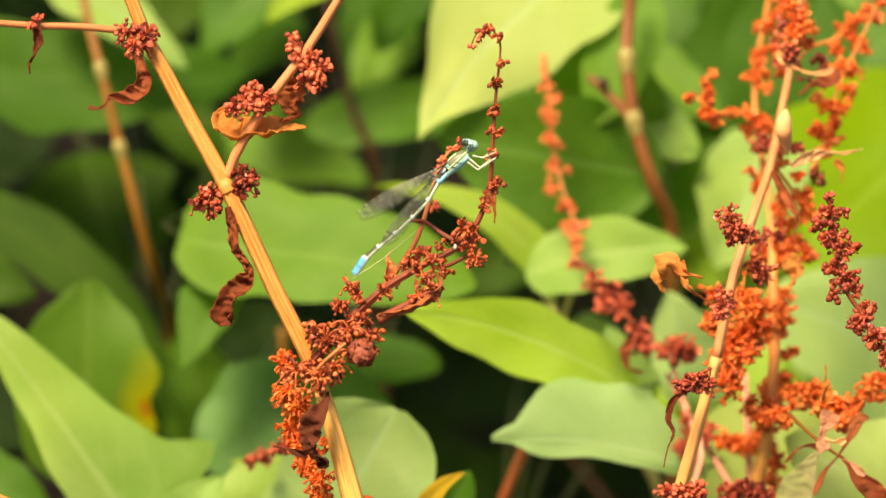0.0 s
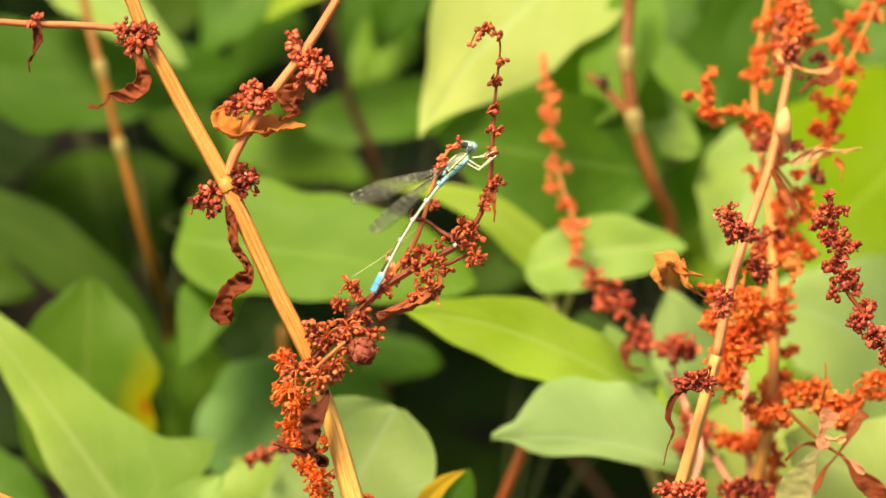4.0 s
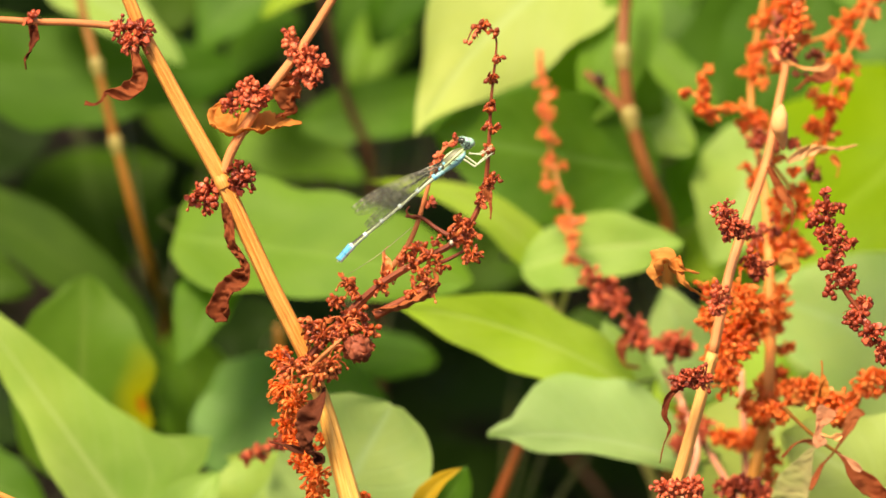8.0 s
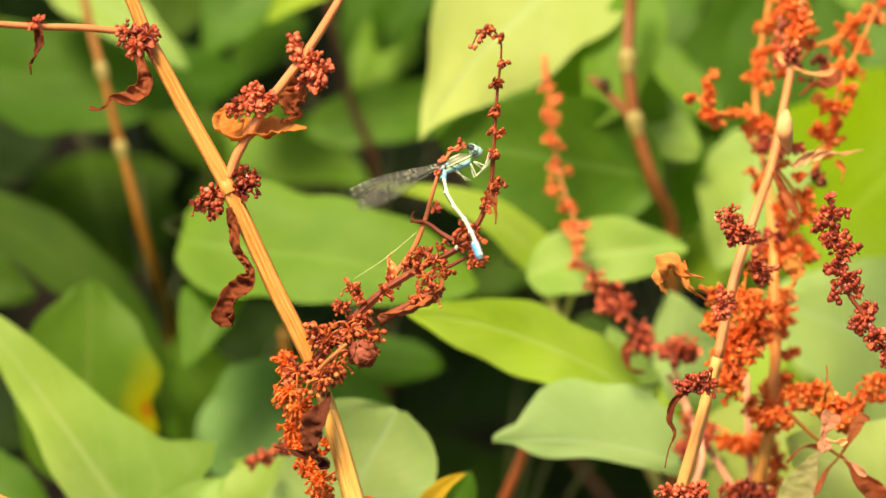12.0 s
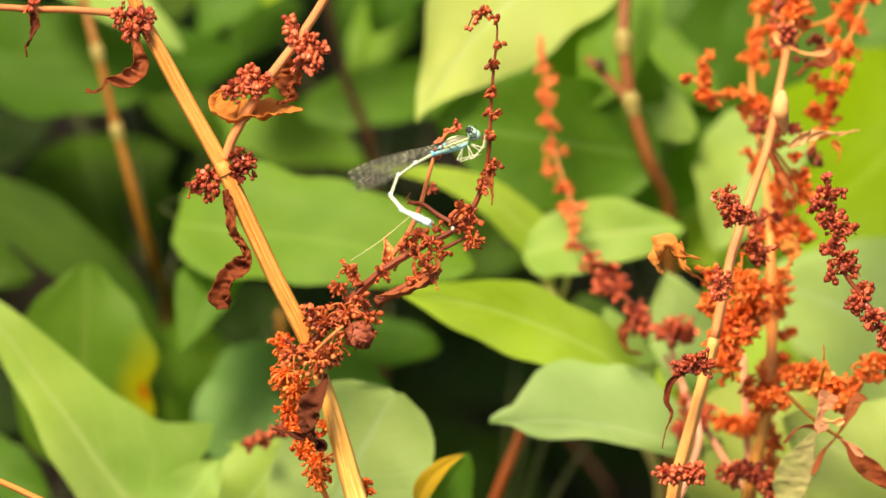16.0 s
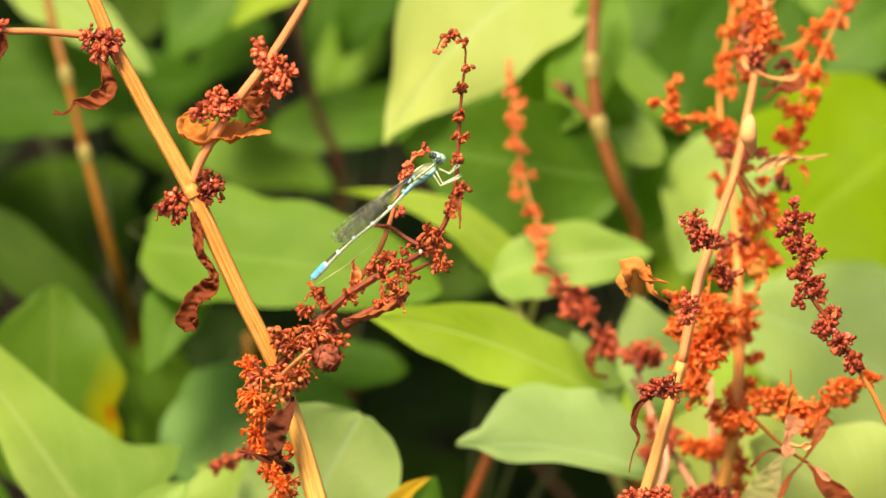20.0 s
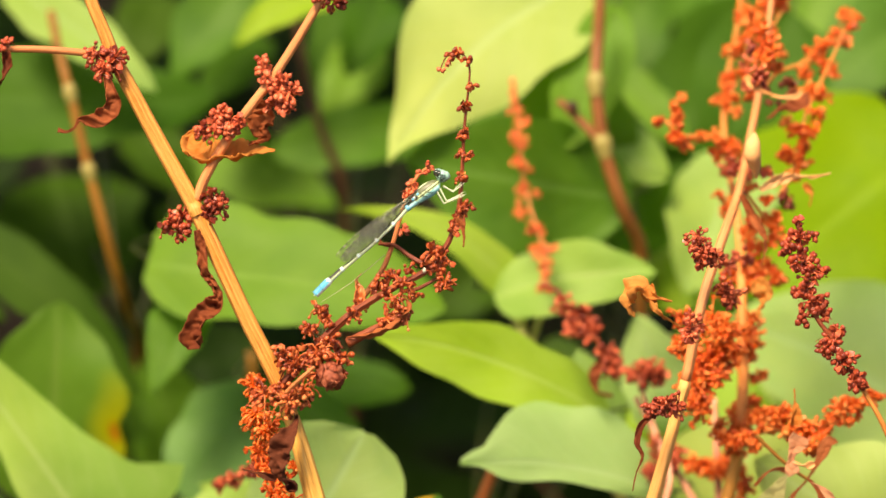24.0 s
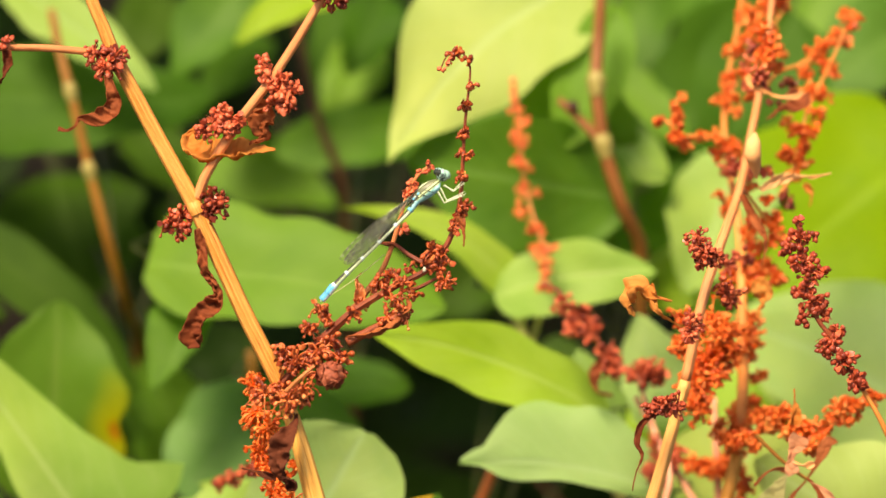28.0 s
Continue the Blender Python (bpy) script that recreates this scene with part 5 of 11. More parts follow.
    clumps(plant, (((0.0703, 0.0047, 0.5101), 0.0008), ((0.0708, 0.0035, 0.5075), 0.0018), ((0.0686, 0.0028, 0.506), 0.0013), ((0.073, 0.0036, 0.5077), 0.0008), ((0.0716, 0.0017, 0.5037), 0.002), ((0.0698, 0.0016, 0.5035), 0.0011), ((0.0722, 0.0007, 0.5015), 0.0018), ((0.0749, 0.0009, 0.5019), 0.0012), ((0.0716, -0.0002, 0.4995), 0.0015), ((0.0704, -0.0005, 0.499), 0.001), ((0.0728, -0.0012, 0.4974), 0.002), ((0.0748, -0.0019, 0.4959), 0.0017), ((0.0716, -0.0025, 0.4947), 0.0012), ((0.0746, -0.0011, 0.4976), 0.0011), ((0.0762, -0.0042, 0.491), 0.0018), ((0.0776, -0.0034, 0.4927), 0.0012), ((0.0752, -0.0049, 0.4896), 0.0012), ((0.0788, -0.0057, 0.4879), 0.002), ((0.0806, -0.0071, 0.4847), 0.002)), r, rng, seed_size=1.05, dense=2.2, apart=True)
    spike(plant, [(0.0492, 0.0405, 0.4461), (0.0517, 0.0401, 0.4451), (0.0482, 0.0389, 0.4427), (0.0508, 0.0380, 0.4408)], 0.0026, 5, 20, r, rng, seed_size=0.9, taper=1.0)
    clumps(plant, (((0.0692, 0.0183, 0.4644), 0.0016), ((0.0714, 0.0188, 0.4655), 0.0015), ((0.0729, 0.0162, 0.4644), 0.0016), ((0.0749, 0.0155, 0.4628), 0.0017), ((0.0764, 0.0162, 0.4644), 0.0014), ((0.0774, 0.0133, 0.4626), 0.0015), ((0.0800, 0.0166, 0.4652), 0.0014), ((0.0823, 0.0164, 0.4648), 0.0015), ((0.0752, 0.0128, 0.4611), 0.0012), ((0.0664, 0.0193, 0.4623), 0.0015), ((0.0645, 0.0185, 0.4606), 0.0015), ((0.0607, 0.0198, 0.4588), 0.0015), ((0.0589, 0.0204, 0.4602), 0.0012)), o, rng, seed_size=0.9, dense=1.5)
    stem("side_branch", [(0.0816, -0.0076, 0.4838), (0.0857, -0.0096, 0.477), (0.0901, -0.0114, 0.4655), (0.0879, -0.0114, 0.4483), (0.0796, -0.0114, 0.4308), (0.0650, -0.0011, 0.4005)], (0.0004, 0.0006, 0.0008), M_ORANGE_STEM, plant, sides=8)
    # papery and withered leaves
    blade_pod = tube(bmesh.new(), [(0.0647, 0.0322, 0.5153), (0.0642, 0.0297, 0.5144), (0.0641, 0.0289, 0.5127), (0.0648, 0.0297, 0.5099), (0.0651, 0.0304, 0.5073)], (0.0004, 0.0014, 0.0016, 0.001, 0.0002), 12)
    part("papery_pod", blade_pod, M_PAPER, plant, "straw-yellow papery bud scale")
    withered(plant, [(0.0637, 0.0433, 0.5224), (0.0645, 0.0428, 0.5212), (0.0660, 0.0423, 0.5201), (0.0679, 0.0419, 0.5193), (0.0704, 0.0416, 0.5187), (0.0727, 0.0417, 0.5189), (0.0741, 0.0420, 0.5196)], (0.0004, 0.0011, 0.0012, 0.0013, 0.0012, 0.0009, 0.0003), M_PAPER, "peach-coloured papery strip", 0.7, 0.0, 0.3, 2, 0.35)
    withered(plant, [(0.0663, 0.0345, 0.5031), (0.0693, 0.0354, 0.5048), (0.0724, 0.0356, 0.5054), (0.0761, 0.0357, 0.5053), (0.0794, 0.0359, 0.5060)], (0.0004, 0.0012, 0.0013, 0.0011, 0.0002), M_PAPER, "tan papery bract", 0.9)
    withered(plant, [(0.0748, 0.0525, 0.5153), (0.0736, 0.0498, 0.5138), (0.0714, 0.0495, 0.5130), (0.0682, 0.0489, 0.5114)], (0.0012, 0.003, 0.0024, 0.0004), M_BROWN, "dark red-brown crumpled bract", 0.9)
    withered(plant, [(0.0755, 0.0454, 0.4997), (0.0768, 0.0447, 0.4981), (0.0765, 0.0435, 0.4959)], (0.0006, 0.001, 0.0003), M_AMBER, "small hooked amber bract", 1.0)
    withered(plant, [(0.0623, 0.0291, 0.5046), (0.0645, 0.0276, 0.5011), (0.0663, 0.0245, 0.4989), (0.0667, 0.0234, 0.4967), (0.0659, 0.0220, 0.4935)], (0.0006, 0.0012, 0.0014, 0.0008, 0.0003), M_RUSTLEAF, "dark brown dry leaf", 1.4)
    spike(plant, [(0.0573, 0.0138, 0.4937), (0.0590, 0.0132, 0.4923), (0.0606, 0.0123, 0.4905)], 0.0022, 3, 16, r, rng, seed_size=0.9, taper=1.0)
    withered(plant, [(0.0513, 0.0070, 0.4879), (0.0483, 0.0043, 0.4909), (0.0458, 0.0017, 0.4940), (0.0440, 0.0027, 0.4960), (0.0423, 0.0032, 0.4975), (0.0408, 0.0023, 0.4951), (0.0418, 0.0013, 0.4931)], (0.0007, 0.0009, 0.0012, 0.0018, 0.0025, 0.0021, 0.0006), M_AMBER, "amber dry leaf curled at its end", 1.0, 0.3, 0.9, 4)
    withered(plant, [(0.0440, 0.0037, 0.4978), (0.0453, 0.0028, 0.4964), (0.0484, 0.0025, 0.4956)], (0.0012, 0.0012, 0.0003), M_AMBER, "amber leaf shred", 1.0)
    withered(plant, [(0.0656, 0.0277, 0.4883), (0.0671, 0.0262, 0.4851), (0.0656, 0.0249, 0.4823)], (0.001, 0.0026, 0.0006), M_AMBER, "glowing amber dry leaf", 0.6)
    withered(plant, [(0.0452, -0.0078, 0.4785), (0.0429, -0.0087, 0.4765), (0.0422, -0.01, 0.4738), (0.043, -0.0111, 0.4715), (0.0419, -0.0123, 0.4688), (0.0413, -0.0137, 0.466)], (0.0003, 0.0007, 0.0008, 0.0009, 0.0004, 0.0002), M_BROWN, "thin brown withered strip hanging down", 1.2)
    withered(plant, [(0.0715, 0.0031, 0.4706), (0.0714, 0.0046, 0.4738), (0.0712, 0.0059, 0.4766)], (0.0012, 0.001, 0.0002), M_AMBER, "upright tan bract", 1.0)
    stem("leaf_stalk", [(0.0646, 0.0054, 0.4674), (0.0665, 0.0046, 0.4656), (0.0694, 0.0034, 0.4632), (0.0724, 0.0024, 0.4611), (0.0749, 0.0019, 0.4596)], (0.0004, 0.00036, 0.0003), M_GREEN_STEM, plant, sides=8)
    withered(plant, [(0.0738, 0.0005, 0.4611), (0.0758, -0.0004, 0.4593), (0.0774, -0.0014, 0.4573), (0.0797, -0.0021, 0.4556), (0.0832, -0.0033, 0.4531), (0.0873, -0.0046, 0.4502)], (0.0003, 0.0005, 0.0012, 0.0021, 0.0027, 0.003), M_RUSTLEAF, "broad brown dry leaf with a bent stalk", 0.5, 0.1, 0.15, 6, 0.35)
    withered(plant, [(0.0740, -0.0032, 0.4623), (0.0756, -0.0034, 0.4615), (0.0770, -0.0041, 0.4604), (0.0782, -0.0045, 0.4595)], (0.0002, 0.0005, 0.0007, 0.0007, 0.0004), M_PINKLEAF, "pinkish edge of the dry leaf", 0.8, 0.0, 0.2, 4, 0.4)
    withered(plant, [(0.0800, 0.0098, 0.4637), (0.0783, 0.0098, 0.4637), (0.0769, 0.0087, 0.4614), (0.0755, 0.0076, 0.4591), (0.0739, 0.0067, 0.4569), (0.0722, 0.0059, 0.4553), (0.0709, 0.0048, 0.4531), (0.0700, 0.0039, 0.4511)], (0.0002, 0.0011, 0.0014, 0.001, 0.0007, 0.0009, 0.0013, 0.001, 0.0003), M_RUSTLEAF, "reddish brown folded dry leaf", 0.6, 0.2, 0.3, 8, 0.5)
    withered(plant, [(0.0726, 0.0037, 0.4681), (0.0718, 0.0030, 0.4666), (0.0709, 0.0022, 0.4649), (0.0708, 0.0013, 0.4631), (0.0714, 0.0007, 0.4618)], (0.0014, 0.0026, 0.003, 0.0025, 0.001), M_PINKLEAF, "pale pinkish dry leaf", 0.5, 0.0, 0.1, 2, 0.4)
    withered(plant, [(0.0711, -0.0016, 0.4655), (0.0724, -0.0018, 0.4650), (0.0736, -0.0018, 0.4650), (0.0747, -0.0017, 0.4653)], (0.0003, 0.0009, 0.001, 0.0003), M_PAPER, "small cream leaf scrap", 0.6, 0.0, 0.2, 3, 0.5)
    withered(plant, [(0.0718, 0.0126, 0.4565), (0.0702, 0.0116, 0.4543), (0.0685, 0.0101, 0.4512), (0.0669, 0.0087, 0.4481), (0.0661, 0.0073, 0.4449), (0.0657, 0.0060, 0.4421)], (0.0006, 0.0022, 0.0032, 0.0036, 0.0038, 0.003), M_FADED, "pale faded leaf drying from its edge", 0.4, 0.0, 0.2, 5, 0.3)
    withered(plant, [(0.0646, 0.0048, 0.4573), (0.0662, 0.0055, 0.4590), (0.0678, 0.0061, 0.4599), (0.0696, 0.0061, 0.4602), (0.0711, 0.0058, 0.4596)], (0.0003, 0.0006, 0.0007, 0.0008, 0.0005), M_RUSTLEAF, "rolled brown edge of the faded leaf", 1.0, 0.2, 0.4, 9, 0.5)


def build_far_plant():
    rng = random.Random(44)
    foot = Vector((0.0244, 0.006, 0.3709))
    foot.z = 0
    plant = thing("dock_plant", foot, "slender rust-red dock seed spike behind the perch", "dock plant", "dried dock plants")
    stem("main_stem", [(0.0225, 0.0944, 0.4563), (0.0231, 0.0880, 0.4545), (0.0237, 0.0819, 0.4531), (0.0253, 0.0777, 0.4489), (0.0321, 0.0799, 0.4371), (0.0426, 0.0776, 0.4204), (0.0468, 0.0772, 0.4077), (foot.x + 0.012, foot.y + 0.02, -0.01)], (0.0007, 0.0013, 0.0012, 0.001, 0.0012), M_SHOOT, plant, "pale green-brown stem", sides=12)
    stem("side_branch", [(0.0293, 0.0888, 0.4590), (0.0280, 0.0844, 0.4541), (0.0261, 0.0800, 0.4492), (0.0253, 0.0858, 0.4377)], (0.0005, 0.0006, 0.0006), M_SHOOT, plant, "pale olive side shoot", sides=8)
    stem("side_branch", [(0.0234, 0.0912, 0.4591), (0.0236, 0.0877, 0.4539), (0.0239, 0.0851, 0.4482), (0.0244, 0.0853, 0.4367)], (0.0010, 0.0011, 0.0011), M_SHOOT, plant, "pale olive side shoot", sides=8)
    part("spike_stalk", tube(bmesh.new(), [(0.0276, 0.0703, 0.4661), (0.0287, 0.0744, 0.4703), (0.0264, 0.0795, 0.4765), (0.0244, 0.0845, 0.4825), (0.0236, 0.0879, 0.4898), (0.023, 0.0908, 0.4959), (0.0224, 0.0932, 0.5011)], (0.00035, 0.0003, 0.0002), 7, per=8, knobbly=0.15), M_CORAL_STEM, plant)
    clumps(plant, (((0.0225, 0.0929, 0.5005), 0.0008), ((0.0229, 0.0918, 0.4981), 0.001), ((0.0225, 0.0908, 0.4959), 0.0013), ((0.024, 0.0897, 0.4936), 0.0012), ((0.0223, 0.0888, 0.4916), 0.0011), ((0.0238, 0.088, 0.49), 0.0014), ((0.0227, 0.0864, 0.4866), 0.0014), ((0.0247, 0.0857, 0.485), 0.0009), ((0.024, 0.0842, 0.4817), 0.0016), ((0.0264, 0.083, 0.4815), 0.0009), ((0.0238, 0.0815, 0.4783), 0.0014), ((0.026, 0.0791, 0.4757), 0.0016), ((0.028, 0.0788, 0.475), 0.0009), ((0.027, 0.0764, 0.4721), 0.0017), ((0.0297, 0.0753, 0.4721), 0.0009), ((0.0286, 0.0739, 0.4691), 0.0016), ((0.0279, 0.0716, 0.4667), 0.0014)), M_CORAL, rng, seed_size=1.1, dense=1.4)
    part("spike_stalk", tube(bmesh.new(), [(0.0502, 0.0453, 0.46), (0.0448, 0.0456, 0.4604), (0.0406, 0.0474, 0.462), (0.0373, 0.0492, 0.4659), (0.0341, 0.0517, 0.4689), (0.0314, 0.0531, 0.4718), (0.0301, 0.0548, 0.4731), (0.0271, 0.0562, 0.4739)], (0.0005, 0.0004, 0.0004), 7, per=8, knobbly=0.15), M_RUST_STEM, plant)
    clumps(plant, (((0.0314, 0.0527, 0.471), 0.0019), ((0.0339, 0.0519, 0.4693), 0.0025), ((0.0361, 0.0517, 0.4689), 0.0016), ((0.0365, 0.0496, 0.4668), 0.002), ((0.0333, 0.0508, 0.4669), 0.0018), ((0.0395, 0.048, 0.4632), 0.0022), ((0.041, 0.0468, 0.4607), 0.0019), ((0.039, 0.0467, 0.4605), 0.0016), ((0.0433, 0.0453, 0.46), 0.0012), ((0.0457, 0.0454, 0.4602), 0.0026), ((0.0483, 0.0457, 0.4607), 0.0028), ((0.0475, 0.0448, 0.4588), 0.0022)), M_RED, rng, seed_size=1.05, dense=1.7)
    spike(plant, [(0.0352, 0.0508, 0.4669), (0.0325, 0.0505, 0.4664)], 0.002, 2, 14, M_RED, rng)
    withered(plant, [(0.0395, 0.0476, 0.4624), (0.0373, 0.0462, 0.4595), (0.0376, 0.0449, 0.4566), (0.0406, 0.0445, 0.4558)], (0.001, 0.0016, 0.0014, 0.0004), M_BROWN, "brown curled bract", 1.2)
    stem("side_branch", [(0.0454, 0.0453, 0.46), (0.0466, 0.0453, 0.4552), (0.0488, 0.0443, 0.4484), (0.0508, 0.0291, 0.4442), (0.0393, 0.0208, 0.4121), (foot.x + 0.01, foot.y, -0.01)], (0.0004, 0.0006, 0.0008), M_PINK_STEM, plant, sides=8)


def build_near_twig():
    foot = Vector((-0.0844, -0.0405, 0.4131))
    foot.z = 0
    twig = thing("dry_stalk", foot, "thin orange dry stalk leaning in low", "stalk")
    stem("stalk", [(-0.0837, -0.0213, 0.4685), (-0.0778, -0.0226, 0.4658), (-0.0703, -0.024, 0.4627), (-0.064, -0.0248, 0.4585), (-0.0632, -0.0296, 0.4413), (foot.x, foot.y, -0.01)], (0.0005, 0.0006, 0.0008), M_ORANGE_STEM, twig, sides=10)


def silk():
    n = Nodes("silk")
    n.set(Base_Color=(0.66, 0.68, 0.32), Roughness=0.35, Alpha=0.55)
    return n.mat


M_SILK = silk()
M_RUSTLEAF = dry_material("rust_leaf", (0.10, 0.02, 0.008), (0.26, 0.055, 0.018), (0.44, 0.13, 0.045), scale=260.0, rough=0.75, thin=0.25, bump=0.9)
M_FADED = dry_material("faded_leaf", (0.30, 0.31, 0.10), (0.40, 0.44, 0.16), (0.54, 0.42, 0.22), scale=110.0, rough=0.75, thin=0.4)
M_PINKLEAF = dry_material("pinkish_dry_leaf", (0.46, 0.16, 0.075), (0.68, 0.31, 0.16), (0.80, 0.46, 0.27), scale=240.0, rough=0.75, thin=0.4)
build_perch_plant()
build_right_plant()
build_far_plant()
build_near_twig()


# ---- insects ----
def banded(name, axis, stops, scale, rough=0.35, spread=0.12, uneven=0.3):
    """A colour that runs over the body from belly to back, with slightly uneven borders. stops: heights in mm."""
    n = Nodes(name)
    where = n.coords()
    split = n.add("ShaderNodeSeparateXYZ", [(0, where)])
    height = n.math("ADD", n.math("MULTIPLY", split.outputs[axis], 1000.0 / scale), 0.5)
    height = n.math("ADD", height, n.math("MULTIPLY", n.math("SUBTRACT", n.noise(where, 1500.0, 3.0), 0.5), spread))
    fine = n.noise(where, 5200.0, 3.0)
    colour = n.ramp(height, [(h / scale + 0.5, c) for h, c in stops])
    blotch = n.add("ShaderNodeMapRange", [(0, n.noise(where, 1100.0, 2.0)), (1, 0.52), (2, 0.66)]).outputs[0]
    colour = n.mix(n.math("MULTIPLY", blotch, uneven), colour, (0.05, 0.075, 0.05))
    n.set(Base_Color=n.mix(n.math("MULTIPLY", fine, 0.18), colour, (0.02, 0.02, 0.02)), Roughness=rough, Specular_IOR_Level=0.5)
    n.bump(fine, 0.3, 0.00006)
    return n.mat


def plain(name, colour, rough=0.4, speck=0.2, alpha=1.0, scale=3000.0):
    n = Nodes(name)
    grain = n.noise(n.coords(), scale, 4.0)
    n.set(Base_Color=n.mix(n.math("MULTIPLY", grain, speck), colour, tuple(c * 0.3 for c in colour)), Roughness=rough, Alpha=alpha)
    n.bump(grain, 0.25, 0.00005)
    return n.mat


def mottled(name, low, high, dark, scale):
    """Pale chitin broken up by small black patches."""
    n = Nodes(name)
    where = n.coords()
    colour = n.mix(n.noise(where, scale * 0.6, 2.0), low, high)
    patch = n.add("ShaderNodeMapRange", [(0, n.noise(where, scale, 2.0)), (1, 0.47), (2, 0.55)]).outputs[0]
    n.set(Base_Color=n.mix(n.math("MULTIPLY", patch, 0.85), colour, dark), Roughness=0.28)
    n.bump(n.noise(where, 4000.0, 3.0), 0.3, 0.00005)
    return n.mat


def membrane():
    n = Nodes("wing_membrane")
    grain = n.noise(n.coords(), 2500.0, 3.0)
    n.set(Base_Color=(0.14, 0.165, 0.12), Roughness=0.25, Specular_IOR_Level=0.7, Alpha=n.math("ADD", 0.03, n.math("MULTIPLY", grain, 0.28)))
    n.bump(n.noise(n.coords(), 1800.0, 2.0), 0.8, 0.0002)
    return n.mat


def veined():
    """Dark wing veins with pale glints painted into their colour."""
    n = Nodes("wing_vein")
    where = n.coords()
    glint_spots = n.add("ShaderNodeMapRange", [(0, n.noise(where, 1300.0, 2.0)), (1, 0.50), (2, 0.66)]).outputs[0]
    n.set(Base_Color=n.mix(glint_spots, (0.05, 0.055, 0.033), (0.34, 0.38, 0.22)), Roughness=0.2, Specular_IOR_Level=0.6)
    return n.mat


SKY_BLUE, CREAM, MOSS, INK = (0.11, 0.66, 0.86), (0.66, 0.80, 0.42), (0.20, 0.27, 0.08), (0.020, 0.022, 0.016)
OLIVE, BRONZE = (0.06, 0.10, 0.045), (0.14, 0.16, 0.075)
M_THORAX = banded("thorax_stripes", 2, [(-1.2, (0.20, 0.64, 0.76)), (-0.9, (0.32, 0.76, 0.78)), (-0.40, (0.38, 0.82, 0.70)), (-0.36, CREAM), (-0.27, CREAM), (-0.24, OLIVE), (-0.12, (0.14, 0.2, 0.06)), (-0.06, INK), (-0.01, CREAM), (0.2, CREAM), (0.26, INK), (0.36, BRONZE), (1.0, BRONZE), (1.06, INK), (1.12, CREAM)], 3.0, 0.4, 0.07, uneven=0.3)
M_FRONT_ABDOMEN = banded("turquoise_abdomen", 2, [(-0.3, (0.30, 0.72, 0.80)), (0.02, (0.42, 0.80, 0.78)), (0.16, (0.2, 0.45, 0.42)), (0.26, INK)], 1.6, 0.3, 0.3, uneven=0.9)
M_MID_ABDOMEN = banded("pale_green_abdomen", 2, [(-0.3, (0.70, 0.88, 0.66)), (0.1, (0.70, 0.84, 0.50)), (0.15, MOSS), (0.2, INK)], 1.6, 0.5, 0.06)
M_DARK_ABDOMEN = banded("dark_abdomen", 2, [(-0.4, (0.62, 0.86, 0.72)), (-0.02, CREAM), (0.03, MOSS), (0.08, INK)], 1.6, 0.5, 0.06)
M_TAIL = banded("blue_tail", 2, [(-0.6, (0.72, 0.82, 0.88)), (-0.36, (0.70, 0.82, 0.88)), (-0.2, SKY_BLUE), (0.1, (0.06, 0.42, 0.80)), (0.5, (0.08, 0.46, 0.82))], 1.6, 0.35)
M_RING = plain("pale_ring", (0.72, 0.93, 0.90), 0.35)
M_HEAD = mottled("head_green", (0.34, 0.74, 0.66), (0.48, 0.72, 0.56), (0.03, 0.04, 0.035), 1500.0)
M_EYE = plain("eye", (0.035, 0.045, 0.035), 0.08, 0.6, scale=1600.0)
M_LEG = plain("pale_leg", (0.68, 0.76, 0.52), 0.4)
M_WING = membrane()
M_VEIN = veined()
M_STIGMA = plain("wing_spot", (0.12, 0.10, 0.07), 0.4)
M_GREY = plain("grey_fly", (0.24, 0.24, 0.22), 0.4, 0.5, scale=1400.0)
M_FLY_BAND = plain("fly_band", (0.40, 0.41, 0.36), 0.5)
M_DARK = plain("dark_chitin", (0.03, 0.03, 0.03), 0.25)


def local_part(name, bm, material, parent, label="", smooth=True):
    """As part(), but the mesh is given in its parent's own space, in millimetres."""
    bmesh.ops.scale(bm, vec=(0.001, 0.001, 0.001), verts=bm.verts)
    mesh = bpy.data.meshes.new(name)
    bm.to_mesh(mesh)
    bm.free()
    if smooth:
        mesh.shade_smooth()
    mesh.materials.append(material)
    ob = new(name, mesh)
    ob.parent = parent
    return tagged(ob, label)


def lathe(profile, sides=14, flat_y=1.0, lift=None):
    """Turns (x, radius) pairs round the x axis; lift moves each ring up."""
    bm = bmesh.new()
    rings = []
    for k, (x, r) in enumerate(profile):
        z0 = lift[k] if lift else 0.0
        rings.append([bm.verts.new((x, math.sin(2 * math.pi * j / sides) * r * flat_y, z0 + math.cos(2 * math.pi * j / sides) * r)) for j in range(sides)])
    for a, b in zip(rings, rings[1:]):
        for j in range(sides):
            k = (j + 1) % sides
            bm.faces.new((a[j], a[k], b[k], b[j]))
    bm.faces.new(list(reversed(rings[0])))
    bm.faces.new(rings[-1])
    bmesh.ops.recalc_face_normals(bm, faces=bm.faces)
    return bm


def ball(centre, size, u=14, v=10):
    bm = bmesh.new()
    bmesh.ops.create_uvsphere(bm, u_segments=u, v_segments=v, radius=1.0)
    bmesh.ops.scale(bm, vec=size, verts=bm.verts)
    bmesh.ops.translate(bm, vec=centre, verts=bm.verts)
    return bm


def wing_half(s):
    """Half width of a wing at s along it: a narrow stalk that widens to a rounded blade."""
    grow = min(1.0, max(0.0, (s - 0.08) / 0.5))
    grow = grow * grow * (3 - 2 * grow)
    end = math.sqrt(max(0.0, 1 - max(0.0, (s - 0.64) / 0.36) ** 2.2))
    return (0.22 + 0.88 * grow) * end


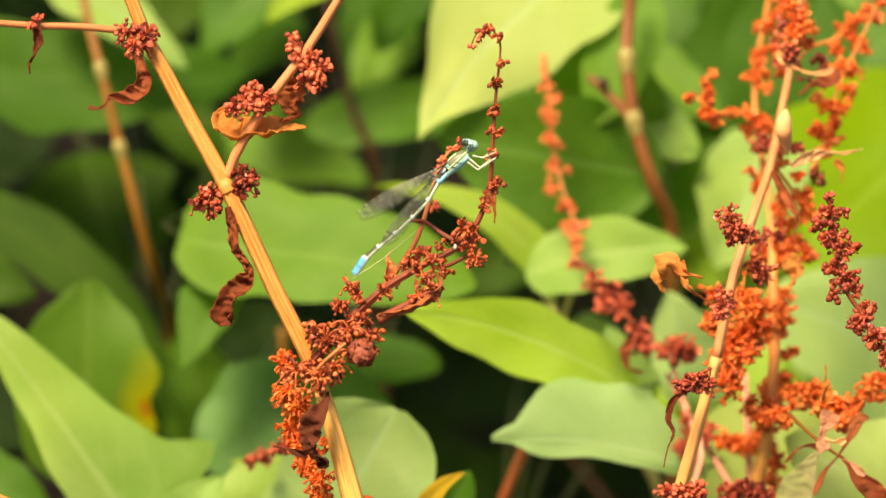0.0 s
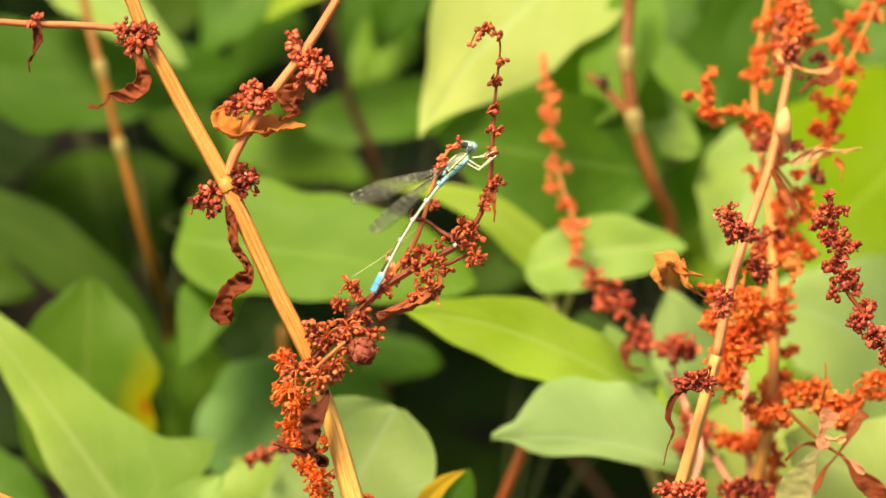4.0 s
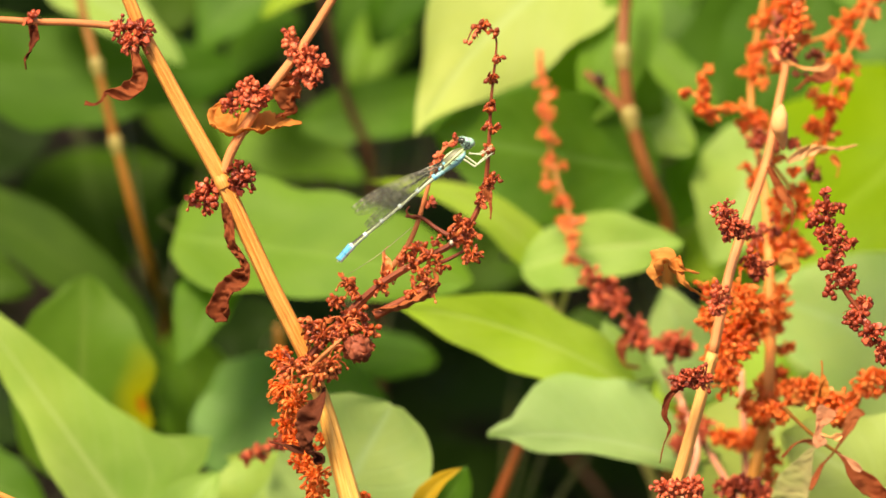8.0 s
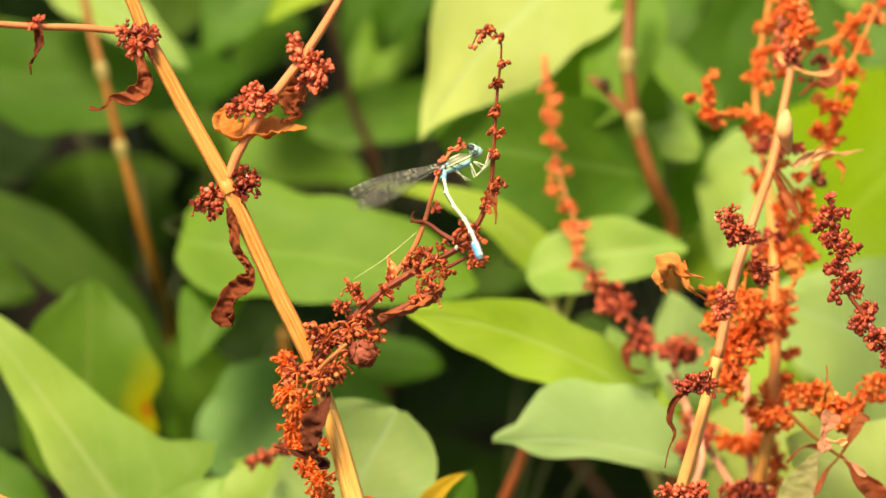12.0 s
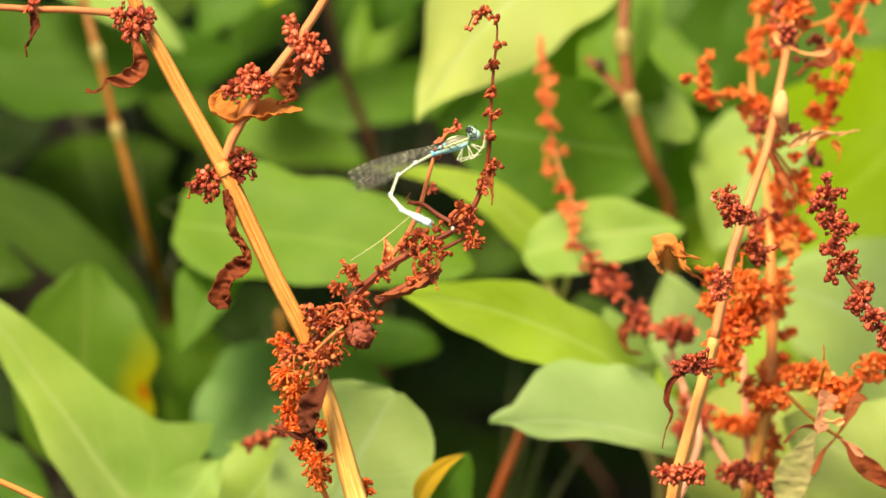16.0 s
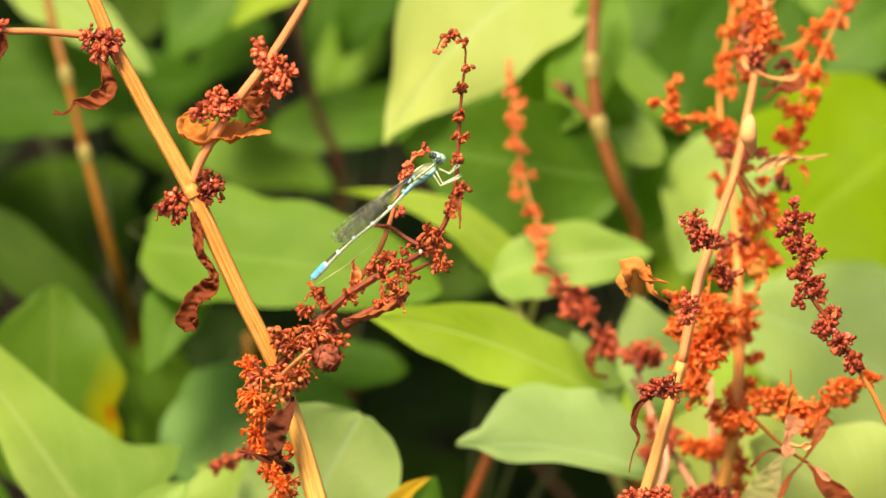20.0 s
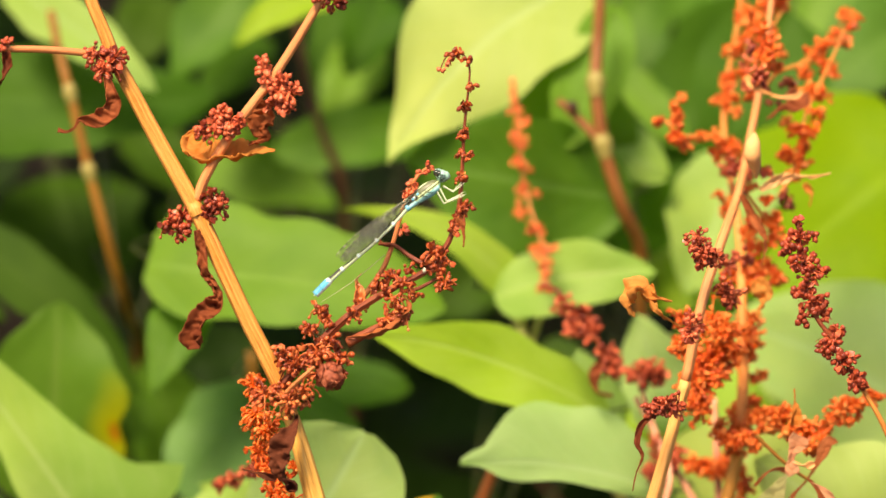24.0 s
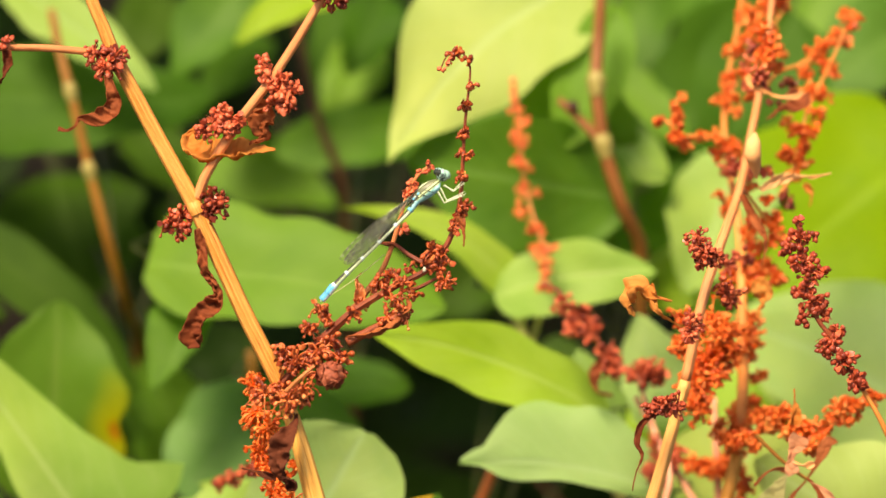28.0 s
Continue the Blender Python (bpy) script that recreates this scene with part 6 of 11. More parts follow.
def build_wing(parent, name, label, length):
    """A clear wing along -x with its width in z: membrane, a net of veins and a dark spot near the tip."""
    bm = bmesh.new()
    n = 24
    upper, lower = [], []
    for i in range(n + 1):
        s = 1 - (1 - i / n) ** 1.5
        half = wing_half(s)
        lead = 0.12 * math.sin(math.pi * s)
        upper.append(bm.verts.new((-s * length, 0.05 * math.sin(7 * s), 0.1 + lead + half * 0.7)))
        lower.append(bm.verts.new((-s * length, -0.05 * math.sin(5 * s), 0.1 + lead - half * 1.5)))
    for i in range(n):
        bm.faces.new((upper[i], upper[i + 1], lower[i + 1], lower[i]))
    wing = local_part(name, bm, M_WING, parent, label)
    bm = bmesh.new()

    def at(s, t):
        half = wing_half(s)
        return (-s * length, -0.03, 0.1 + 0.12 * math.sin(math.pi * s) + half * (0.7 - 2.2 * t))

    ribs = (0.0, 0.11, 0.24, 0.38, 0.53, 0.68, 0.84, 1.0)
    for t, r in zip(ribs, (0.085, 0.065, 0.05, 0.035, 0.03, 0.028, 0.028, 0.04)):
        first = 0.0 if t in (0.0, 0.11, 0.24, 1.0) else 0.18 + 0.12 * t
        last = 1.0 if t in (0.0, 1.0) else 0.975
        tube(bm, [at(first + (last - first) * (1 - (1 - k / 12) ** 1.8), t) for k in range(13)], (r, r * 0.75), 4, per=2)
    rng = random.Random(7)
    for row, (t0, t1) in enumerate(zip(ribs, ribs[1:])):
        first = 0.12 if row < 3 else 0.22 + 0.12 * t0
        count = 26 - row
        for k in range(count):
            s = first + (0.95 - first) * (k + 0.5 * (row % 2) + 0.3 * rng.random()) / count
            tube(bm, [at(s, t0), at(s + 0.008, t1)], (0.017, 0.015), 4, per=1)
    local_part("vein_net", bm, M_VEIN, wing)
    bm = bmesh.new()
    corners = [bm.verts.new(Vector(at(s, t)) + Vector((0, -0.03, 0))) for s, t in ((0.86, 0.01), (0.9, 0.01), (0.895, 0.12), (0.855, 0.12))]
    bm.faces.new(corners)
    local_part("wing_spot", bm, M_STIGMA, wing, "dark wing spot")
    return wing


def build_damselfly():
    body = tagged(new("damselfly"), "slender green-striped damselfly with blue tail tip on the dock twig", "damselfly")
    local_part("thorax", lathe([(-0.5, 0.38), (-0.1, 0.66), (0.5, 0.98), (1.3, 1.2), (2.4, 1.36), (3.5, 1.3), (4.4, 1.05), (5.0, 0.62), (5.3, 0.32)], 20, 0.82, [-0.25, -0.2, -0.1, 0.0, 0.0, -0.08, -0.15, -0.1, 0.0]), M_THORAX, body, "thorax striped green, cream and black over blue")
    for side in (-1, 1):
        local_part("shoulder_plate", ball((3.9, side * 0.5, -0.75), (0.9, 0.5, 0.45)), M_THORAX, body)
    for x0, z0, x1, z1 in ((3.1, -0.95, 2.2, 0.1), (1.9, -0.9, 1.2, 0.0)):
        seam = [(x0 + (x1 - x0) * k / 6, -0.84 * math.sqrt(max(0.05, 1.33 ** 2 - (z0 + (z1 - z0) * k / 6) ** 2)), z0 + (z1 - z0) * k / 6) for k in range(7)]
        local_part("seam", tube(bmesh.new(), seam, (0.06, 0.09, 0.05), 6, per=3), M_DARK, body, "dark slanting seam")
    for k, (x, z, r) in enumerate(((0.9, 0.45, 0.26), (0.35, 0.1, 0.22), (0.05, 0.4, 0.18), (-0.35, 0.25, 0.2))):
        local_part("wing_hinge", ball((x, -0.72, z), (r * 1.3, r * 0.7, r), 10, 8), (M_RING_BLUE, M_DARK, M_RING)[k % 3], body, "small knob at the wing root")
    local_part("wing_base", ball((1.2, 0, 0.95), (0.8, 0.55, 0.3)), M_DARK_ABDOMEN, body)
    head = local_part("head", ball((6.2, 0, 0.45), (1.08, 1.3, 1.22)), M_HEAD, body, "blue-green head mottled with black")
    local_part("face", ball((6.85, -0.3, 0.1), (0.7, 1.0, 0.9)), M_RING_TEAL, head, "pale turquoise face")
    for side in (-1, 1):
        local_part("eye_socket", ball((6.12 - side * 0.1, side * 0.8 - 0.3, 1.0 + side * 0.3), (0.8, 0.75, 0.8)), M_HEAD, head, "pale rim of the eye")
        local_part("eye", ball((5.95 - side * 0.12, side * 0.7 - 0.45, 1.2 + side * 0.2), (0.66, 0.74, 0.66)), M_EYE, head, "glossy dark eye")
        bm = tube(bmesh.new(), [(6.6, side * 0.35, 1.2), (7.0, side * 0.5, 1.6), (7.3, side * 0.62, 1.75)], (0.06, 0.02), 5, per=3)
        local_part("antenna", bm, M_DARK, head)
    for x, z, r in ((6.42, 0.62, 0.34), (6.0, 0.3, 0.2), (6.62, 0.98, 0.2), (6.3, 0.05, 0.16)):
        local_part("face_mark", ball((x, -1.08, z), (r, 0.25, r), 8, 6), M_EYE, head, "black mark on the head")
    local_part("crown", lathe([(5.75, 0.5), (5.95, 0.92), (6.3, 0.98), (6.6, 0.8), (6.75, 0.5)], 14, 1.0, [0.6, 0.58, 0.58, 0.6, 0.65]), M_HEAD, head, "dark patterned crown")
    local_part("neck", lathe([(4.9, 0.35), (5.3, 0.32), (5.7, 0.4)], 10, lift=[-0.05, 0.1, 0.3]), M_DARK, body)
    abdomen = []
    lengths = (2.1, 3.75, 4.15, 4.15, 3.75, 3.1, 3.0)
    radii = ((0.62, 0.52), (0.45, 0.39), (0.37, 0.35), (0.35, 0.35), (0.36, 0.41), (0.45, 0.55), (0.7, 0.64))
    skins = (M_FRONT_ABDOMEN, M_MID_ABDOMEN, M_MID_ABDOMEN, M_MID_ABDOMEN, M_MID_DARK, M_DARK_ABDOMEN, M_TAIL)
    names = ("turquoise front segment", "pale green segment with a dark back", "pale green segment with a dark back", "pale green segment with a dark back", "segment with a black back", "black-backed segment", "bright blue tail tip")
    for i, (l, (ra, rb), skin, label) in enumerate(zip(lengths, radii, skins, names)):
        profile = [(0.25, ra * 0.8), (0.05, ra * 1.02), (-0.3, ra), (-l * 0.5, (ra + rb) / 2 * 0.95), (-l + 0.3, rb), (-l - 0.05, rb * 1.04), (-l - 0.12, rb * 0.8)]
        seg = local_part("abdomen_segment", lathe(profile, 14), skin, body, label)
        if i < 6:
            local_part("joint_ring", lathe([(-l + 0.62, rb * 0.99), (-l + 0.56, rb * 1.05), (-l + 0.08, rb * 1.16), (-l + 0.0, rb * 1.0)], 14), M_RING_BLUE if i == 0 else M_RING, seg, "pale ring")
        else:
            local_part("dark_band", lathe([(-l * 0.5 + 0.06, rb * 1.0), (-l * 0.5 + 0.03, rb * 1.06), (-l * 0.5 - 0.05, rb * 1.06), (-l * 0.5 - 0.08, rb * 1.0)], 14), M_TAIL_BAND, seg)
            for side in (-1, 1):
                bm = tube(bmesh.new(), [(-l, side * 0.2, 0.1), (-l - 0.25, side * 0.28, 0.05), (-l - 0.4, side * 0.2, -0.1)], (0.14, 0.06), 6, per=3)
                local_part("clasper", bm, M_RING, seg)
        abdomen.append(seg)
    wings = [build_wing(body, "forewing", "clear netted forewing", 18.0), build_wing(body, "forewing", "clear netted forewing", 18.0), build_wing(body, "hindwing", "clear netted hindwing", 17.2), build_wing(body, "hindwing", "clear netted hindwing", 17.2)]
    femurs, tibias = [], []
    for f, t in ((1.9, 2.5), (2.5, 3.6), (2.6, 3.8)):
        for _ in (0, 1):
            femurs.append(local_part("femur", lathe([(-0.1, 0.09), (0.1, 0.145), (f * 0.5, 0.115), (f - 0.1, 0.1), (f + 0.06, 0.085)], 8), M_LEG, body, "pale greenish leg"))
            bm = lathe([(-0.06, 0.07), (0.1, 0.085), (t * 0.7, 0.065), (t - 0.4, 0.052), (t, 0.045)], 7)
            for k in range(5):
                x = t * (0.25 + 0.14 * k)
                tube(bm, [(x, 0, -0.04), (x + 0.25, 0.02, -0.38)], (0.022, 0.008), 4, per=1)
            tibias.append(local_part("tibia", bm, M_LEG, body))
    return body, abdomen, wings, femurs, tibias


def build_hoverfly():
    fly = tagged(new("fly"), "small grey fly in flight past the dock", "fly")
    local_part("abdomen", lathe([(0.2, 0.5), (0.0, 0.75), (-1.0, 0.85), (-2.2, 0.7), (-3.2, 0.4), (-3.6, 0.15)], 12), M_GREY, fly, "grey banded abdomen")
    for x, r in ((-0.5, 0.86), (-1.5, 0.85), (-2.4, 0.68)):
        local_part("band", lathe([(x + 0.14, r * 0.98), (x + 0.1, r * 1.04), (x - 0.1, r * 1.03), (x - 0.14, r * 0.97)], 12), M_FLY_BAND, fly, "pale grey band")
    local_part("thorax", ball((1.1, 0, 0.1), (1.1, 0.9, 0.9)), M_GREY, fly)
    local_part("head", ball((2.4, 0, 0.0), (0.6, 0.85, 0.7)), M_DARK, fly)
    for side in (-1, 1):
        bm = bmesh.new()
        edge = [(0.9, 0.5), (0.2, 1.6), (-1.6, 3.2), (-2.8, 3.0), (-2.9, 2.0), (-1.4, 1.0), (0.2, 0.5)]
        bm.faces.new([bm.verts.new((x, side * y, 0.75 + 0.05 * y)) for x, y in edge])
        local_part("wing", bm, M_WING, fly, "clear wing")
        for x in (0.4, 1.0, 1.6):
            local_part("leg", tube(bmesh.new(), [(x, side * 0.4, -0.6), (x - 0.1, side * 0.9, -1.1), (x - 0.6, side * 0.8, -1.7)], (0.07, 0.04), 5, per=2), M_DARK, fly)
    return fly


M_RING_TEAL = plain("turquoise_face", (0.34, 0.62, 0.50), 0.4)
M_RING_BLUE = plain("blue_ring", (0.16, 0.56, 0.74), 0.35)
M_TAIL_BAND = plain("tail_band", (0.03, 0.22, 0.42), 0.4)
M_MID_DARK = banded("olive_black_abdomen", 2, [(-0.3, (0.70, 0.86, 0.66)), (0.08, CREAM), (0.13, MOSS), (0.18, INK)], 1.6, 0.5, 0.06)
damselfly, abdomen, wings, femurs, tibias = build_damselfly()
hoverfly = build_hoverfly()

TILT = pose(0, 0, 0.5, -25)


def here(t, x, z, lean, y=-5.0):
    """A row for a thing: millimetres across and up from the middle of the scene, y away from the camera, and its lean."""
    return t, TILT @ pose(x / 1000, y / 1000, z / 1000, 0, -lean, 0)


def turn(t, x, y, z, lean, swing=0, roll=0):
    """A row for a part, in millimetres and degrees in its thing's space."""
    return t, pose(x / 1000, y / 1000, z / 1000, 0, -lean, 0) @ pose(0, 0, 0, 0, 0, swing) @ pose(0, 0, 0, roll)


def motions():
    walk(damselfly, [
        here(0, 2.55, 15.71, 42.9), here(0.2, 2.57, 15.65, 42.9), here(0.4, 2.60, 15.60, 42.9), here(0.6, 2.62, 15.54, 43.0),
        here(0.8, 2.64, 15.48, 43.0), here(1, 2.66, 15.43, 43.0), here(1.2, 2.66, 15.33, 43.2), here(1.4, 2.67, 15.24, 43.3),
        here(1.6, 2.67, 15.15, 43.4), here(1.8, 2.67, 15.05, 43.6), here(2, 2.68, 14.96, 43.7), here(2.2, 2.66, 14.98, 43.8),
        here(2.4, 2.65, 15.00, 43.9), here(2.6, 2.63, 15.02, 44.0), here(2.8, 2.62, 15.04, 44.1), here(3, 2.60, 15.06, 44.2),
        here(3.2, 2.61, 15.06, 44.2), here(3.4, 2.61, 15.05, 44.2), here(5.6, 2.67, 15.00, 43.8), here(5.8, 2.67, 15.00, 43.8),
        here(6, 2.68, 14.99, 43.8), here(6.2, 2.66, 15.04, 43.6), here(6.4, 2.64, 15.09, 43.4), here(6.6, 2.63, 15.13, 43.3),
        here(6.8, 2.61, 15.18, 43.1), here(7, 2.59, 15.23, 42.9), here(7.2, 2.59, 15.27, 42.8), here(7.5, 2.59, 15.34, 42.6),
        here(7.8, 2.59, 15.40, 42.5), here(8, 2.58, 15.45, 42.4), here(8.3, 2.58, 15.41, 42.6), here(8.6, 2.58, 15.38, 42.8),
        here(9, 2.57, 15.33, 43.0), here(9.3, 2.61, 15.30, 42.7), here(9.6, 2.66, 15.27, 42.4), here(10, 2.72, 15.24, 42.0),
        here(10.2, 2.65, 15.39, 39.9), here(10.4, 2.58, 15.55, 37.7), here(10.6, 2.50, 15.70, 35.5), here(10.8, 2.43, 15.86, 33.3),
        here(11, 2.36, 16.01, 31.0), here(11.2, 2.38, 16.14, 29.6), here(11.4, 2.12, 16.10, 28.3), here(11.7, 2.11, 16.15, 27.6),
        here(12, 2.07, 16.30, 25.7), here(12.3, 2.02, 16.50, 23.1), here(12.6, 1.97, 16.72, 20.3), here(12.9, 1.92, 16.92, 17.8),
        here(13.2, 1.89, 17.07, 16.0), here(13.5, 1.87, 17.13, 15.3), here(13.8, 2.10, 17.36, 13.5), here(14, 2.67, 17.95, 9.2),
        here(14.2, 2.43, 17.60, 11.7), here(14.5, 2.45, 17.72, 10.1), here(14.8, 2.19, 17.54, 10.6), here(15, 2.11, 17.69, 8.7),
        here(15.2, 2.20, 17.31, 12.7), here(15.4, 2.14, 17.14, 14.3), here(15.6, 2.10, 16.98, 15.8), here(15.8, 2.08, 16.73, 18.1),
        here(16, 2.16, 16.54, 20.3), here(16.2, 1.87, 16.29, 21.7), here(16.4, 1.88, 15.79, 26.2), here(16.6, 1.91, 15.55, 28.7),
        here(16.8, 2.05, 15.46, 30.6), here(17, 2.50, 15.04, 36.8), here(17.5, 2.56, 14.97, 37.3), here(18, 2.62, 14.91, 37.8),
        here(19, 2.54, 14.83, 37.6), here(20, 2.59, 14.76, 37.5), here(21, 2.63, 14.68, 37.9), here(21.5, 2.63, 14.72, 37.9),
        here(24, 2.63, 14.93, 37.7), here(25, 2.75, 14.86, 38.5), here(26, 2.75, 14.73, 37.5), here(27, 2.82, 14.76, 37.8),
        here(28, 2.69, 14.89, 38.4),
    ])
    walk(abdomen[0], [
        turn(0, -0.20, 0.00, -0.35, 3, 0), turn(0.2, -0.20, 0.00, -0.35, -2, 0), turn(0.4, -0.20, 0.00, -0.35, 5, 0), turn(0.6, -0.20, 0.00, -0.35, 1, 0),
        turn(0.8, -0.20, 0.00, -0.35, -4, 0), turn(1, -0.20, 0.00, -0.35, 17, 17), turn(1.2, -0.20, 0.00, -0.35, 0, 0), turn(1.4, -0.20, 0.00, -0.35, -6, 0),
        turn(1.6, -0.20, 0.00, -0.35, 3, 0), turn(1.8, -0.20, 0.00, -0.35, 1, 0), turn(2, -0.20, 0.00, -0.35, 5, 0), turn(2.2, -0.20, 0.00, -0.35, -6, 0),
        turn(2.4, -0.20, 0.00, -0.35, 4, 0), turn(2.6, -0.20, 0.00, -0.35, -4, 0), turn(2.8, -0.20, 0.00, -0.35, -6, 0), turn(3, -0.20, 0.00, -0.35, -1, 0),
        turn(3.2, -0.20, 0.00, -0.35, -6, 0), turn(3.4, -0.20, 0.00, -0.35, 5, 0), turn(5.6, -0.20, 0.00, -0.35, 4, 0), turn(5.8, -0.20, 0.00, -0.35, -1, 0),
        turn(6, -0.20, 0.00, -0.35, -1, 0), turn(6.2, -0.20, 0.00, -0.35, -4, 0), turn(6.4, -0.20, 0.00, -0.35, -8, 0), turn(6.6, -0.20, 0.00, -0.35, -5, 0),
        turn(6.8, -0.20, 0.00, -0.35, 2, 0), turn(7, -0.20, 0.00, -0.35, -10, 0), turn(7.2, -0.20, 0.00, -0.35, 0, 0), turn(7.5, -0.20, 0.00, -0.35, 1, 0),
        turn(7.8, -0.20, 0.00, -0.35, 1, 0), turn(8, -0.20, 0.00, -0.35, -7, 0), turn(8.3, -0.20, 0.00, -0.35, 1, 0), turn(8.6, -0.20, 0.00, -0.35, 1, 0),
        turn(9, -0.20, 0.00, -0.35, -10, 0), turn(9.3, -0.20, 0.00, -0.35, 2, 0), turn(9.6, -0.20, 0.00, -0.35, 3, 0), turn(10, -0.20, 0.00, -0.35, 5, 0),
        turn(10.2, -0.20, 0.00, -0.35, 7, 0), turn(10.4, -0.20, 0.00, -0.35, 13, 0), turn(10.6, -0.20, 0.00, -0.35, 16, 0), turn(10.8, -0.20, 0.00, -0.35, 20, 0),
        turn(11, -0.20, 0.00, -0.35, 33, 43), turn(11.2, -0.20, 0.00, -0.35, 30, 0), turn(11.4, -0.20, 0.00, -0.35, 74, 49), turn(11.7, -0.20, 0.00, -0.35, 70, 48),
        turn(12, -0.20, 0.00, -0.35, 59, 46), turn(12.3, -0.20, 0.00, -0.35, 48, 43), turn(12.6, -0.20, 0.00, -0.35, 39, 40), turn(12.9, -0.20, 0.00, -0.35, 31, 37),
        turn(13.2, -0.20, 0.00, -0.35, 27, 34), turn(13.5, -0.20, 0.00, -0.35, 25, 33), turn(13.8, -0.20, 0.00, -0.35, 25, 21), turn(14, -0.20, 0.00, -0.35, 13, 16),
        turn(14.2, -0.20, 0.00, -0.35, 26, 25), turn(14.5, -0.20, 0.00, -0.35, 19, 22), turn(14.8, -0.20, 0.00, -0.35, 19, 25), turn(15, -0.20, 0.00, -0.35, 1, 21),
        turn(15.2, -0.20, 0.00, -0.35, 9, 18), turn(15.4, -0.20, 0.00, -0.35, 2, 19), turn(15.6, -0.20, 0.00, -0.35, 11, 25), turn(15.8, -0.20, 0.00, -0.35, 4, 23),
        turn(16, -0.20, 0.00, -0.35, -1, 28), turn(16.2, -0.20, 0.00, -0.35, -1, 32), turn(16.4, -0.20, 0.00, -0.35, 3, 26), turn(16.6, -0.20, 0.00, -0.35, -0, 13),
        turn(16.8, -0.20, 0.00, -0.35, -10, 0), turn(17, -0.20, 0.00, -0.35, -14, 0), turn(17.5, -0.20, 0.00, -0.35, 6, 0), turn(18, -0.20, 0.00, -0.35, -4, 0),
        turn(19, -0.20, 0.00, -0.35, -3, 0), turn(20, -0.20, 0.00, -0.35, 11, 0), turn(21, -0.20, 0.00, -0.35, 14, 0), turn(21.5, -0.20, 0.00, -0.35, 7, 0),
        turn(24, -0.20, 0.00, -0.35, 0, 0), turn(25, -0.20, 0.00, -0.35, 7, 0), turn(26, -0.20, 0.00, -0.35, 21, 0), turn(27, -0.20, 0.00, -0.35, 17, 0),
        turn(28, -0.20, 0.00, -0.35, 17, 0),
    ])
